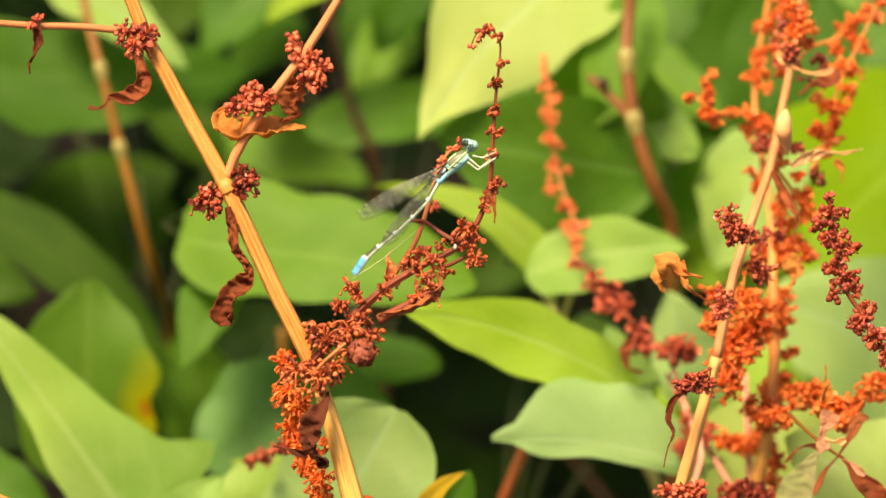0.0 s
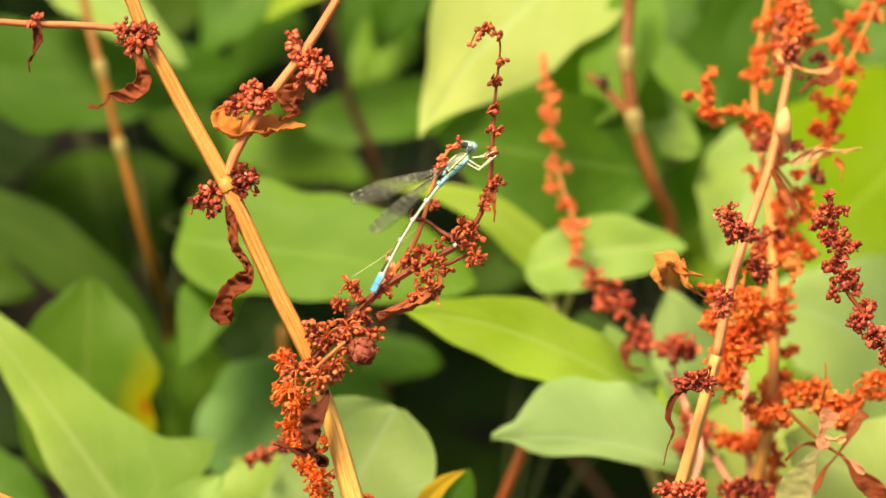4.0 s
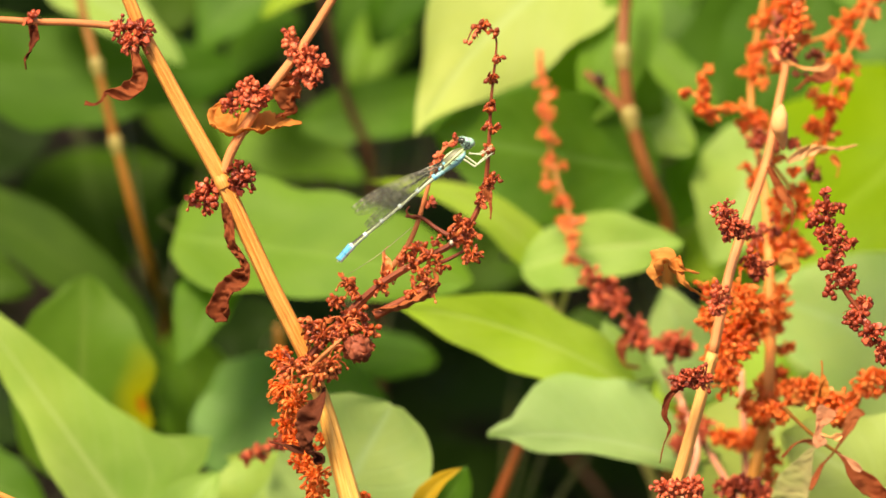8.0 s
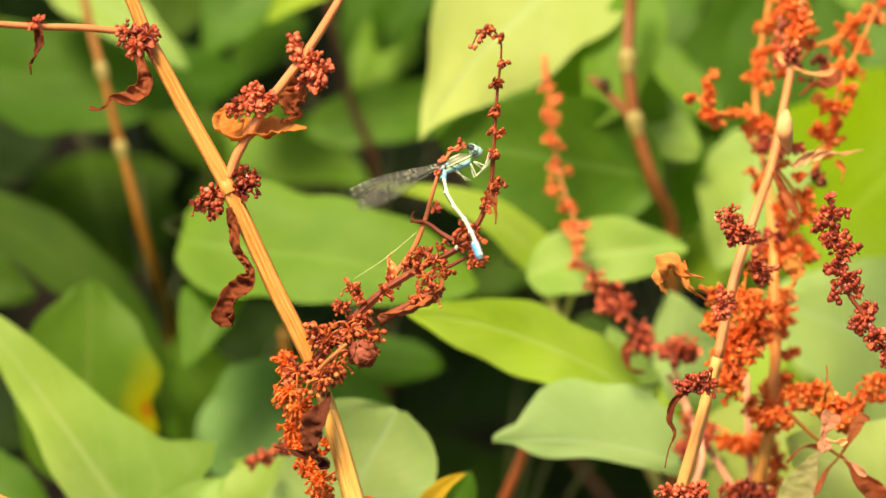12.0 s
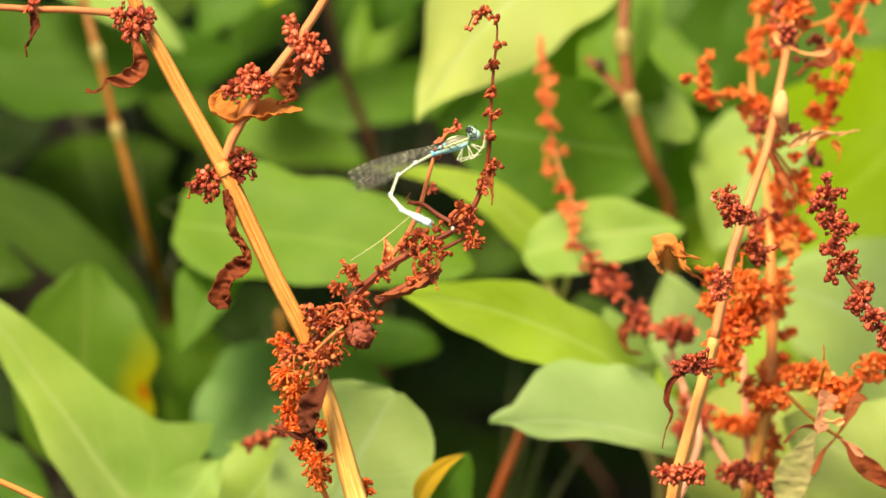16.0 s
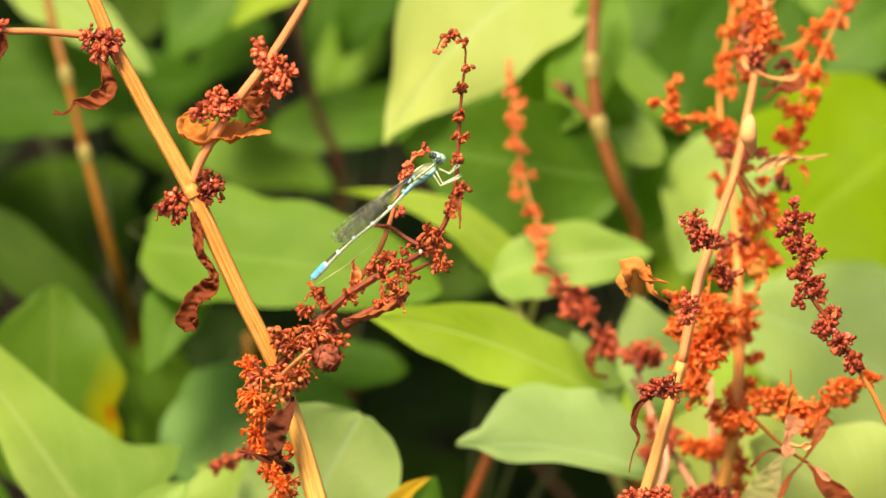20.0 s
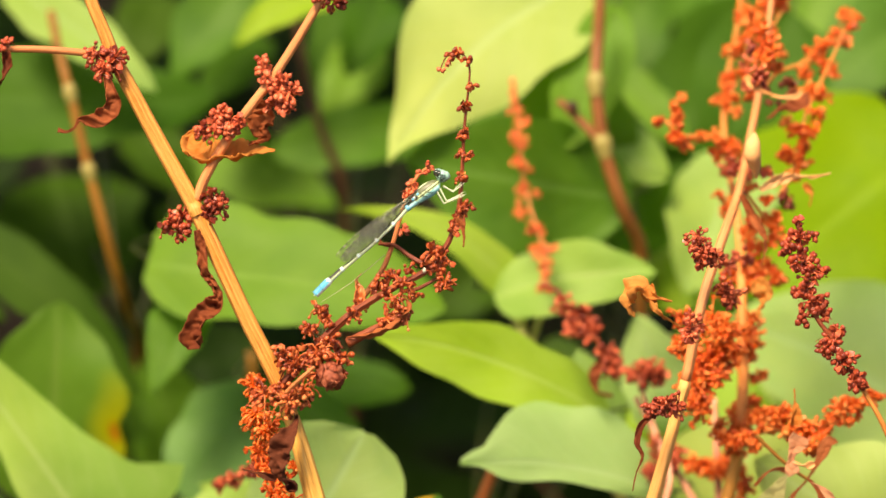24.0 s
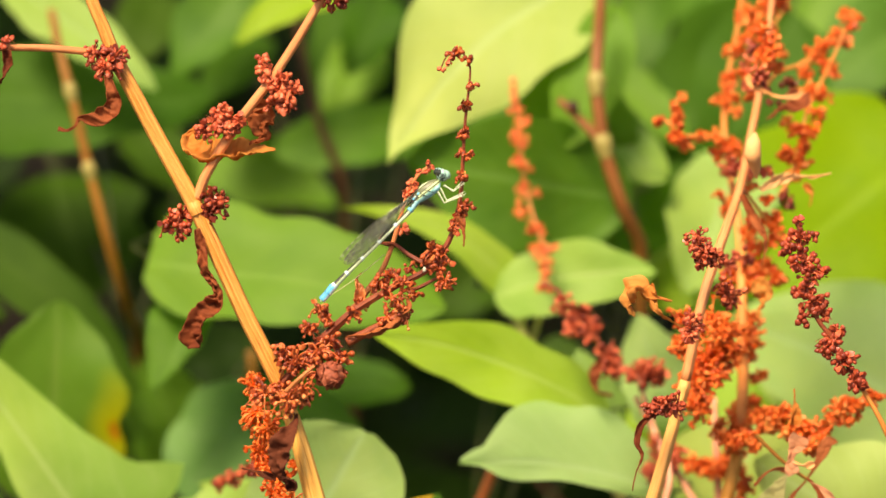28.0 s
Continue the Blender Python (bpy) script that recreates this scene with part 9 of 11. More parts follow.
    walk(wings[2], [
        turn(0, 0.40, -0.3, 0.75, 8, 2), turn(0.2, 0.40, -0.3, 0.75, 7, 2), turn(0.4, 0.40, -0.3, 0.75, 5, 2), turn(0.6, 0.40, -0.3, 0.75, 4, 2),
        turn(0.8, 0.40, -0.3, 0.75, 3, 2), turn(1, 0.40, -0.3, 0.75, 2, 2), turn(1.2, 0.40, -0.3, 0.75, -1, 2), turn(1.4, 0.40, -0.3, 0.75, -4, 2),
        turn(1.6, 0.40, -0.3, 0.75, -7, 2), turn(1.8, 0.40, -0.3, 0.75, -11, 2), turn(2, 0.40, -0.3, 0.75, -16, 2), turn(2.2, 0.40, -0.3, 0.75, -13, 2),
        turn(2.4, 0.40, -0.3, 0.75, -11, 2), turn(2.6, 0.40, -0.3, 0.75, -9, 2), turn(2.8, 0.40, -0.3, 0.75, -7, 2), turn(3, 0.40, -0.3, 0.75, -5, 2),
        turn(3.2, 0.40, -0.3, 0.75, -5, 2), turn(3.4, 0.40, -0.3, 0.75, -5, 2), turn(5.6, 0.40, -0.3, 0.75, -2, 2), turn(5.8, 0.40, -0.3, 0.75, -1, 2),
        turn(6, 0.40, -0.3, 0.75, -1, 2), turn(6.2, 0.40, -0.3, 0.75, -9, 2), turn(6.4, 0.40, -0.3, 0.75, -17, 2), turn(6.6, 0.40, -0.3, 0.75, -25, 2),
        turn(6.8, 0.40, -0.3, 0.75, -33, 2), turn(7, 0.40, -0.3, 0.75, -40, 2), turn(7.2, 0.40, -0.3, 0.75, -34, 2), turn(7.5, 0.40, -0.3, 0.75, -22, 2),
        turn(7.8, 0.40, -0.3, 0.75, -11, 2), turn(8, 0.40, -0.3, 0.75, -3, 2), turn(8.3, 0.40, -0.3, 0.75, -3, 2), turn(8.6, 0.40, -0.3, 0.75, -2, 2),
        turn(9, 0.40, -0.3, 0.75, -2, 2), turn(9.3, 0.40, -0.3, 0.75, -1, 2), turn(9.6, 0.40, -0.3, 0.75, 0, 2), turn(10, 0.40, -0.3, 0.75, 2, 2),
        turn(10.2, 0.40, -0.3, 0.75, 1, 2), turn(10.4, 0.40, -0.3, 0.75, 1, 2), turn(10.6, 0.40, -0.3, 0.75, 0, 2), turn(10.8, 0.40, -0.3, 0.75, -1, 2),
        turn(11, 0.40, -0.3, 0.75, -1, 2), turn(11.2, 0.40, -0.3, 0.75, -1, 2), turn(11.4, 0.40, -0.3, 0.75, -0, 2), turn(11.7, 0.40, -0.3, 0.75, -0, 2),
        turn(12, 0.40, -0.3, 0.75, 0, 2), turn(12.3, 0.40, -0.3, 0.75, 1, 2), turn(12.6, 0.40, -0.3, 0.75, 1, 2), turn(12.9, 0.40, -0.3, 0.75, 1, 2),
        turn(13.2, 0.40, -0.3, 0.75, 1, 2), turn(13.5, 0.40, -0.3, 0.75, 1, 2), turn(13.8, 0.40, -0.3, 0.75, 1, 2), turn(14, 0.40, -0.3, 0.75, 6, 2),
        turn(14.2, 0.40, -0.3, 0.75, 2, 2), turn(14.5, 0.40, -0.3, 0.75, 5, 2), turn(14.8, 0.40, -0.3, 0.75, 4, 2), turn(15, 0.40, -0.3, 0.75, 7, 2),
        turn(15.2, 0.40, -0.3, 0.75, 5, 2), turn(15.4, 0.40, -0.3, 0.75, 6, 2), turn(15.6, 0.40, -0.3, 0.75, 7, 2), turn(15.8, 0.40, -0.3, 0.75, 6, 2),
        turn(16, 0.40, -0.3, 0.75, 6, 2), turn(16.2, 0.40, -0.3, 0.75, 7, 2), turn(16.4, 0.40, -0.3, 0.75, 3, 2), turn(16.6, 0.40, -0.3, 0.75, 1, 2),
        turn(16.8, 0.40, -0.3, 0.75, 1, 2), turn(17, 0.40, -0.3, 0.75, -5, 2), turn(17.5, 0.40, -0.3, 0.75, -4, 2), turn(18, 0.40, -0.3, 0.75, -2, 2),
        turn(19, 0.40, -0.3, 0.75, 0, 2), turn(20, 0.40, -0.3, 0.75, 4, 2), turn(21, 0.40, -0.3, 0.75, 2, 2), turn(21.5, 0.40, -0.3, 0.75, 2, 2),
        turn(24, 0.40, -0.3, 0.75, 4, 2), turn(25, 0.40, -0.3, 0.75, 5, 2), turn(26, 0.40, -0.3, 0.75, 7, 2), turn(27, 0.40, -0.3, 0.75, 7, 2),
        turn(28, 0.40, -0.3, 0.75, 6, 2),
    ])
    walk(wings[3], [
        turn(0, 0.40, 0.3, 0.75, 10, -4), turn(0.2, 0.40, 0.3, 0.75, 9, -4), turn(0.4, 0.40, 0.3, 0.75, 7, -4), turn(0.6, 0.40, 0.3, 0.75, 6, -4),
        turn(0.8, 0.40, 0.3, 0.75, 5, -4), turn(1, 0.40, 0.3, 0.75, 4, -4), turn(1.2, 0.40, 0.3, 0.75, 1, -4), turn(1.4, 0.40, 0.3, 0.75, -2, -4),
        turn(1.6, 0.40, 0.3, 0.75, -5, -4), turn(1.8, 0.40, 0.3, 0.75, -9, -4), turn(2, 0.40, 0.3, 0.75, -14, -4), turn(2.2, 0.40, 0.3, 0.75, -11, -4),
        turn(2.4, 0.40, 0.3, 0.75, -9, -4), turn(2.6, 0.40, 0.3, 0.75, -7, -4), turn(2.8, 0.40, 0.3, 0.75, -5, -4), turn(3, 0.40, 0.3, 0.75, -3, -4),
        turn(3.2, 0.40, 0.3, 0.75, -3, -4), turn(3.4, 0.40, 0.3, 0.75, -3, -4), turn(5.6, 0.40, 0.3, 0.75, 0, -4), turn(5.8, 0.40, 0.3, 0.75, 1, -4),
        turn(6, 0.40, 0.3, 0.75, 1, -4), turn(6.2, 0.40, 0.3, 0.75, -7, -4), turn(6.4, 0.40, 0.3, 0.75, -15, -4), turn(6.6, 0.40, 0.3, 0.75, -23, -4),
        turn(6.8, 0.40, 0.3, 0.75, -31, -4), turn(7, 0.40, 0.3, 0.75, -38, -4), turn(7.2, 0.40, 0.3, 0.75, -32, -4), turn(7.5, 0.40, 0.3, 0.75, -20, -4),
        turn(7.8, 0.40, 0.3, 0.75, -9, -4), turn(8, 0.40, 0.3, 0.75, -1, -4), turn(8.3, 0.40, 0.3, 0.75, -1, -4), turn(8.6, 0.40, 0.3, 0.75, -0, -4),
        turn(9, 0.40, 0.3, 0.75, 0, -4), turn(9.3, 0.40, 0.3, 0.75, 1, -4), turn(9.6, 0.40, 0.3, 0.75, 2, -4), turn(10, 0.40, 0.3, 0.75, 4, -4),
        turn(10.2, 0.40, 0.3, 0.75, 3, -4), turn(10.4, 0.40, 0.3, 0.75, 3, -4), turn(10.6, 0.40, 0.3, 0.75, 2, -4), turn(10.8, 0.40, 0.3, 0.75, 1, -4),
        turn(11, 0.40, 0.3, 0.75, 1, -4), turn(11.2, 0.40, 0.3, 0.75, 1, -4), turn(11.4, 0.40, 0.3, 0.75, 2, -4), turn(11.7, 0.40, 0.3, 0.75, 2, -4),
        turn(12, 0.40, 0.3, 0.75, 2, -4), turn(12.3, 0.40, 0.3, 0.75, 3, -4), turn(12.6, 0.40, 0.3, 0.75, 3, -4), turn(12.9, 0.40, 0.3, 0.75, 3, -4),
        turn(13.2, 0.40, 0.3, 0.75, 3, -4), turn(13.5, 0.40, 0.3, 0.75, 3, -4), turn(13.8, 0.40, 0.3, 0.75, 3, -4), turn(14, 0.40, 0.3, 0.75, 8, -4),
        turn(14.2, 0.40, 0.3, 0.75, 4, -4), turn(14.5, 0.40, 0.3, 0.75, 7, -4), turn(14.8, 0.40, 0.3, 0.75, 6, -4), turn(15, 0.40, 0.3, 0.75, 9, -4),
        turn(15.2, 0.40, 0.3, 0.75, 7, -4), turn(15.4, 0.40, 0.3, 0.75, 8, -4), turn(15.6, 0.40, 0.3, 0.75, 9, -4), turn(15.8, 0.40, 0.3, 0.75, 8, -4),
        turn(16, 0.40, 0.3, 0.75, 8, -4), turn(16.2, 0.40, 0.3, 0.75, 9, -4), turn(16.4, 0.40, 0.3, 0.75, 5, -4), turn(16.6, 0.40, 0.3, 0.75, 3, -4),
        turn(16.8, 0.40, 0.3, 0.75, 3, -4), turn(17, 0.40, 0.3, 0.75, -3, -4), turn(17.5, 0.40, 0.3, 0.75, -2, -4), turn(18, 0.40, 0.3, 0.75, -0, -4),
        turn(19, 0.40, 0.3, 0.75, 2, -4), turn(20, 0.40, 0.3, 0.75, 6, -4), turn(21, 0.40, 0.3, 0.75, 4, -4), turn(21.5, 0.40, 0.3, 0.75, 4, -4),
        turn(24, 0.40, 0.3, 0.75, 6, -4), turn(25, 0.40, 0.3, 0.75, 7, -4), turn(26, 0.40, 0.3, 0.75, 9, -4), turn(27, 0.40, 0.3, 0.75, 9, -4),
        turn(28, 0.40, 0.3, 0.75, 8, -4),
    ])
    walk(femurs[0], [
        turn(0, 5.40, -0.45, -1.20, -55), turn(0.2, 5.40, -0.45, -1.20, -55), turn(0.4, 5.40, -0.45, -1.20, -55), turn(0.6, 5.40, -0.45, -1.20, -54),
        turn(0.8, 5.40, -0.45, -1.20, -54), turn(1, 5.40, -0.45, -1.20, -53), turn(1.2, 5.40, -0.45, -1.20, -51), turn(1.4, 5.40, -0.45, -1.20, -49),
        turn(1.6, 5.40, -0.45, -1.20, -47), turn(1.8, 5.40, -0.45, -1.20, -45), turn(2, 5.40, -0.45, -1.20, -42), turn(2.2, 5.40, -0.45, -1.20, -42),
        turn(2.4, 5.40, -0.45, -1.20, -42), turn(2.6, 5.40, -0.45, -1.20, -42), turn(2.8, 5.40, -0.45, -1.20, -42), turn(3, 5.40, -0.45, -1.20, -42),
        turn(3.2, 5.40, -0.45, -1.20, -42), turn(3.4, 5.40, -0.45, -1.20, -42), turn(5.6, 5.40, -0.45, -1.20, -43), turn(6.2, 5.40, -0.45, -1.20, -44),
        turn(6.4, 5.40, -0.45, -1.20, -44), turn(6.6, 5.40, -0.45, -1.20, -45), turn(6.8, 5.40, -0.45, -1.20, -45), turn(7, 5.40, -0.45, -1.20, -45),
        turn(7.2, 5.40, -0.45, -1.20, -46), turn(7.5, 5.40, -0.45, -1.20, -48), turn(7.8, 5.40, -0.45, -1.20, -49), turn(8, 5.40, -0.45, -1.20, -50),
        turn(8.3, 5.40, -0.45, -1.20, -49), turn(9, 5.40, -0.45, -1.20, -47), turn(9.3, 5.40, -0.45, -1.20, -48), turn(9.6, 5.40, -0.45, -1.20, -49),
        turn(10, 5.40, -0.45, -1.20, -49), turn(10.2, 5.40, -0.45, -1.20, -47), turn(10.4, 5.40, -0.45, -1.20, -45), turn(10.6, 5.40, -0.45, -1.20, -42),
        turn(10.8, 5.40, -0.45, -1.20, -39), turn(11, 5.40, -0.45, -1.20, -58), turn(11.2, 5.40, -0.45, -1.20, -58), turn(11.4, 5.40, -0.45, -1.20, -50),
        turn(11.7, 5.40, -0.45, -1.20, -49), turn(12, 5.40, -0.45, -1.20, -47), turn(12.3, 5.40, -0.45, -1.20, -43), turn(12.6, 5.40, -0.45, -1.20, -39),
        turn(12.9, 5.40, -0.45, -1.20, -36), turn(13.2, 5.40, -0.45, -1.20, -33), turn(13.5, 5.40, -0.45, -1.20, -32), turn(13.8, 5.40, -0.45, -1.20, -33),
        turn(14, 5.40, -0.45, -1.20, -36), turn(14.2, 5.40, -0.45, -1.20, -35), turn(14.5, 5.40, -0.45, -1.20, -32), turn(14.8, 5.40, -0.45, -1.20, -29),
        turn(15, 5.40, -0.45, -1.20, -25), turn(15.2, 5.40, -0.45, -1.20, -30), turn(15.4, 5.40, -0.45, -1.20, -31), turn(15.6, 5.40, -0.45, -1.20, -32),
        turn(15.8, 5.40, -0.45, -1.20, -33), turn(16, 5.40, -0.45, -1.20, -36), turn(16.2, 5.40, -0.45, -1.20, -33), turn(16.4, 5.40, -0.45, -1.20, -35),
        turn(16.6, 5.40, -0.45, -1.20, -37), turn(16.8, 5.40, -0.45, -1.20, -52), turn(17, 5.40, -0.45, -1.20, -68), turn(18, 5.40, -0.45, -1.20, -70),
        turn(19, 5.40, -0.45, -1.20, -66), turn(20, 5.40, -0.45, -1.20, -65), turn(21, 5.40, -0.45, -1.20, -65), turn(21.5, 5.40, -0.45, -1.20, -66),
        turn(24, 5.40, -0.45, -1.20, -70), turn(25, 5.40, -0.45, -1.20, -73), turn(26, 5.40, -0.45, -1.20, -69), turn(27, 5.40, -0.45, -1.20, -71),
        turn(28, 5.40, -0.45, -1.20, -72),
    ])
    walk(tibias[0], [
        turn(0, 6.48, -0.45, -2.76, -16), turn(0.2, 6.49, -0.45, -2.75, -14), turn(0.4, 6.49, -0.45, -2.76, -13), turn(0.6, 6.50, -0.45, -2.75, -12),
        turn(0.8, 6.52, -0.45, -2.73, -11), turn(1, 6.53, -0.45, -2.73, -10), turn(1.2, 6.59, -0.45, -2.68, -10), turn(1.4, 6.64, -0.45, -2.64, -10),
        turn(1.6, 6.69, -0.45, -2.59, -10), turn(1.8, 6.75, -0.45, -2.53, -10), turn(2, 6.80, -0.45, -2.48, -10), turn(2.2, 6.81, -0.45, -2.48, -11),
        turn(2.4, 6.80, -0.45, -2.48, -12), turn(2.6, 6.81, -0.45, -2.47, -13), turn(2.8, 6.81, -0.45, -2.48, -14), turn(3, 6.82, -0.45, -2.47, -16),
        turn(3.2, 6.80, -0.45, -2.48, -15), turn(3.4, 6.81, -0.45, -2.47, -15), turn(5.6, 6.78, -0.45, -2.50, -11), turn(5.8, 6.78, -0.45, -2.50, -11),
        turn(6, 6.78, -0.45, -2.51, -11), turn(6.2, 6.77, -0.45, -2.51, -11), turn(6.4, 6.76, -0.45, -2.52, -11), turn(6.6, 6.75, -0.45, -2.54, -11),
        turn(6.8, 6.74, -0.45, -2.54, -11), turn(7, 6.74, -0.45, -2.55, -12), turn(7.2, 6.71, -0.45, -2.57, -11), turn(7.5, 6.67, -0.45, -2.61, -11),
        turn(7.8, 6.64, -0.45, -2.64, -11), turn(8, 6.62, -0.45, -2.66, -11), turn(8.3, 6.64, -0.45, -2.64, -12), turn(8.6, 6.65, -0.45, -2.63, -12),
        turn(9, 6.69, -0.45, -2.59, -13), turn(9.3, 6.68, -0.45, -2.61, -10), turn(9.6, 6.66, -0.45, -2.63, -8), turn(10, 6.64, -0.45, -2.64, -4),
        turn(10.2, 6.68, -0.45, -2.60, -1), turn(10.4, 6.74, -0.45, -2.55, 2), turn(10.6, 6.81, -0.45, -2.47, 4), turn(10.8, 6.87, -0.45, -2.40, 7),
        turn(11, 6.41, -0.45, -2.81, 42), turn(11.2, 6.41, -0.45, -2.81, 45), turn(11.4, 6.62, -0.45, -2.66, 43), turn(11.7, 6.65, -0.45, -2.63, 44),
        turn(12, 6.70, -0.45, -2.59, 47), turn(12.3, 6.79, -0.45, -2.50, 49), turn(12.6, 6.88, -0.45, -2.40, 52), turn(12.9, 6.94, -0.45, -2.32, 55),
        turn(13.2, 6.99, -0.45, -2.23, 56), turn(13.5, 7.01, -0.45, -2.21, 57), turn(13.8, 6.99, -0.45, -2.23, 63), turn(14, 6.94, -0.45, -2.32, 78),
        turn(14.2, 6.96, -0.45, -2.29, 71), turn(14.5, 7.01, -0.45, -2.21, 73), turn(14.8, 7.06, -0.45, -2.12, 68), turn(15, 7.12, -0.45, -2.00, 69),
        turn(15.2, 7.05, -0.45, -2.15, 67), turn(15.4, 7.03, -0.45, -2.18, 64), turn(15.6, 7.01, -0.45, -2.21, 62), turn(15.8, 6.99, -0.45, -2.23, 59),
        turn(16, 6.94, -0.45, -2.32, 58), turn(16.2, 6.99, -0.45, -2.23, 50), turn(16.4, 6.96, -0.45, -2.29, 44), turn(16.6, 6.92, -0.45, -2.34, 41),
        turn(16.8, 6.57, -0.45, -2.69, 1), turn(17, 6.13, -0.45, -2.96, -1), turn(17.5, 6.09, -0.45, -2.97, -0), turn(18, 6.06, -0.45, -2.98, 0),
        turn(19, 6.18, -0.45, -2.93, 0), turn(20, 6.19, -0.45, -2.93, 2), turn(21, 6.19, -0.45, -2.93, 3), turn(21.5, 6.16, -0.45, -2.94, 3),
        turn(24, 6.04, -0.45, -2.99, 1), turn(25, 5.95, -0.45, -3.02, 2), turn(26, 6.09, -0.45, -2.97, 6), turn(27, 6.01, -0.45, -3.00, 6),
        turn(28, 5.98, -0.45, -3.01, 0),
    ])
    walk(femurs[1], [
        turn(0, 5.25, 0.45, -1.20, -48), turn(0.2, 5.25, 0.45, -1.20, -47), turn(0.4, 5.25, 0.45, -1.20, -47), turn(0.6, 5.25, 0.45, -1.20, -46),
        turn(0.8, 5.25, 0.45, -1.20, -45), turn(1, 5.25, 0.45, -1.20, -45), turn(1.2, 5.25, 0.45, -1.20, -42), turn(1.4, 5.25, 0.45, -1.20, -40),
        turn(1.6, 5.25, 0.45, -1.20, -37), turn(1.8, 5.25, 0.45, -1.20, -33), turn(2, 5.25, 0.45, -1.20, -30), turn(2.2, 5.25, 0.45, -1.20, -30),
        turn(2.4, 5.25, 0.45, -1.20, -30), turn(2.8, 5.25, 0.45, -1.20, -30), turn(3, 5.25, 0.45, -1.20, -29), turn(3.4, 5.25, 0.45, -1.20, -30),
        turn(5.6, 5.25, 0.45, -1.20, -31), turn(6.4, 5.25, 0.45, -1.20, -33), turn(6.6, 5.25, 0.45, -1.20, -34), turn(7, 5.25, 0.45, -1.20, -35),
        turn(7.2, 5.25, 0.45, -1.20, -36), turn(7.5, 5.25, 0.45, -1.20, -38), turn(7.8, 5.25, 0.45, -1.20, -40), turn(8, 5.25, 0.45, -1.20, -41),
        turn(8.3, 5.25, 0.45, -1.20, -40), turn(8.6, 5.25, 0.45, -1.20, -39), turn(9, 5.25, 0.45, -1.20, -38), turn(9.6, 5.25, 0.45, -1.20, -39),
        turn(10, 5.25, 0.45, -1.20, -39), turn(10.2, 5.25, 0.45, -1.20, -37), turn(10.4, 5.25, 0.45, -1.20, -35), turn(10.6, 5.25, 0.45, -1.20, -32),
        turn(10.8, 5.25, 0.45, -1.20, -29), turn(11, 5.25, 0.45, -1.20, -75), turn(11.2, 5.25, 0.45, -1.20, -75), turn(11.4, 5.25, 0.45, -1.20, -67),
        turn(11.7, 5.25, 0.45, -1.20, -66), turn(12, 5.25, 0.45, -1.20, -63), turn(12.3, 5.25, 0.45, -1.20, -60), turn(12.6, 5.25, 0.45, -1.20, -56),
        turn(12.9, 5.25, 0.45, -1.20, -53), turn(13.2, 5.25, 0.45, -1.20, -50), turn(13.5, 5.25, 0.45, -1.20, -49), turn(13.8, 5.25, 0.45, -1.20, -52),
        turn(14, 5.25, 0.45, -1.20, -58), turn(14.2, 5.25, 0.45, -1.20, -55), turn(14.5, 5.25, 0.45, -1.20, -53), turn(14.8, 5.25, 0.45, -1.20, -48),
        turn(15, 5.25, 0.45, -1.20, -44), turn(15.2, 5.25, 0.45, -1.20, -49), turn(15.4, 5.25, 0.45, -1.20, -50), turn(15.6, 5.25, 0.45, -1.20, -50),
        turn(15.8, 5.25, 0.45, -1.20, -51), turn(16, 5.25, 0.45, -1.20, -54), turn(16.2, 5.25, 0.45, -1.20, -50), turn(16.4, 5.25, 0.45, -1.20, -51),
        turn(16.6, 5.25, 0.45, -1.20, -53), turn(16.8, 5.25, 0.45, -1.20, -43), turn(17, 5.25, 0.45, -1.20, -58), turn(17.5, 5.25, 0.45, -1.20, -59),
        turn(18, 5.25, 0.45, -1.20, -60), turn(19, 5.25, 0.45, -1.20, -56), turn(20, 5.25, 0.45, -1.20, -55), turn(21, 5.25, 0.45, -1.20, -55),
        turn(21.5, 5.25, 0.45, -1.20, -56), turn(24, 5.25, 0.45, -1.20, -61), turn(25, 5.25, 0.45, -1.20, -63), turn(26, 5.25, 0.45, -1.20, -58),
        turn(27, 5.25, 0.45, -1.20, -61), turn(28, 5.25, 0.45, -1.20, -62),
    ])
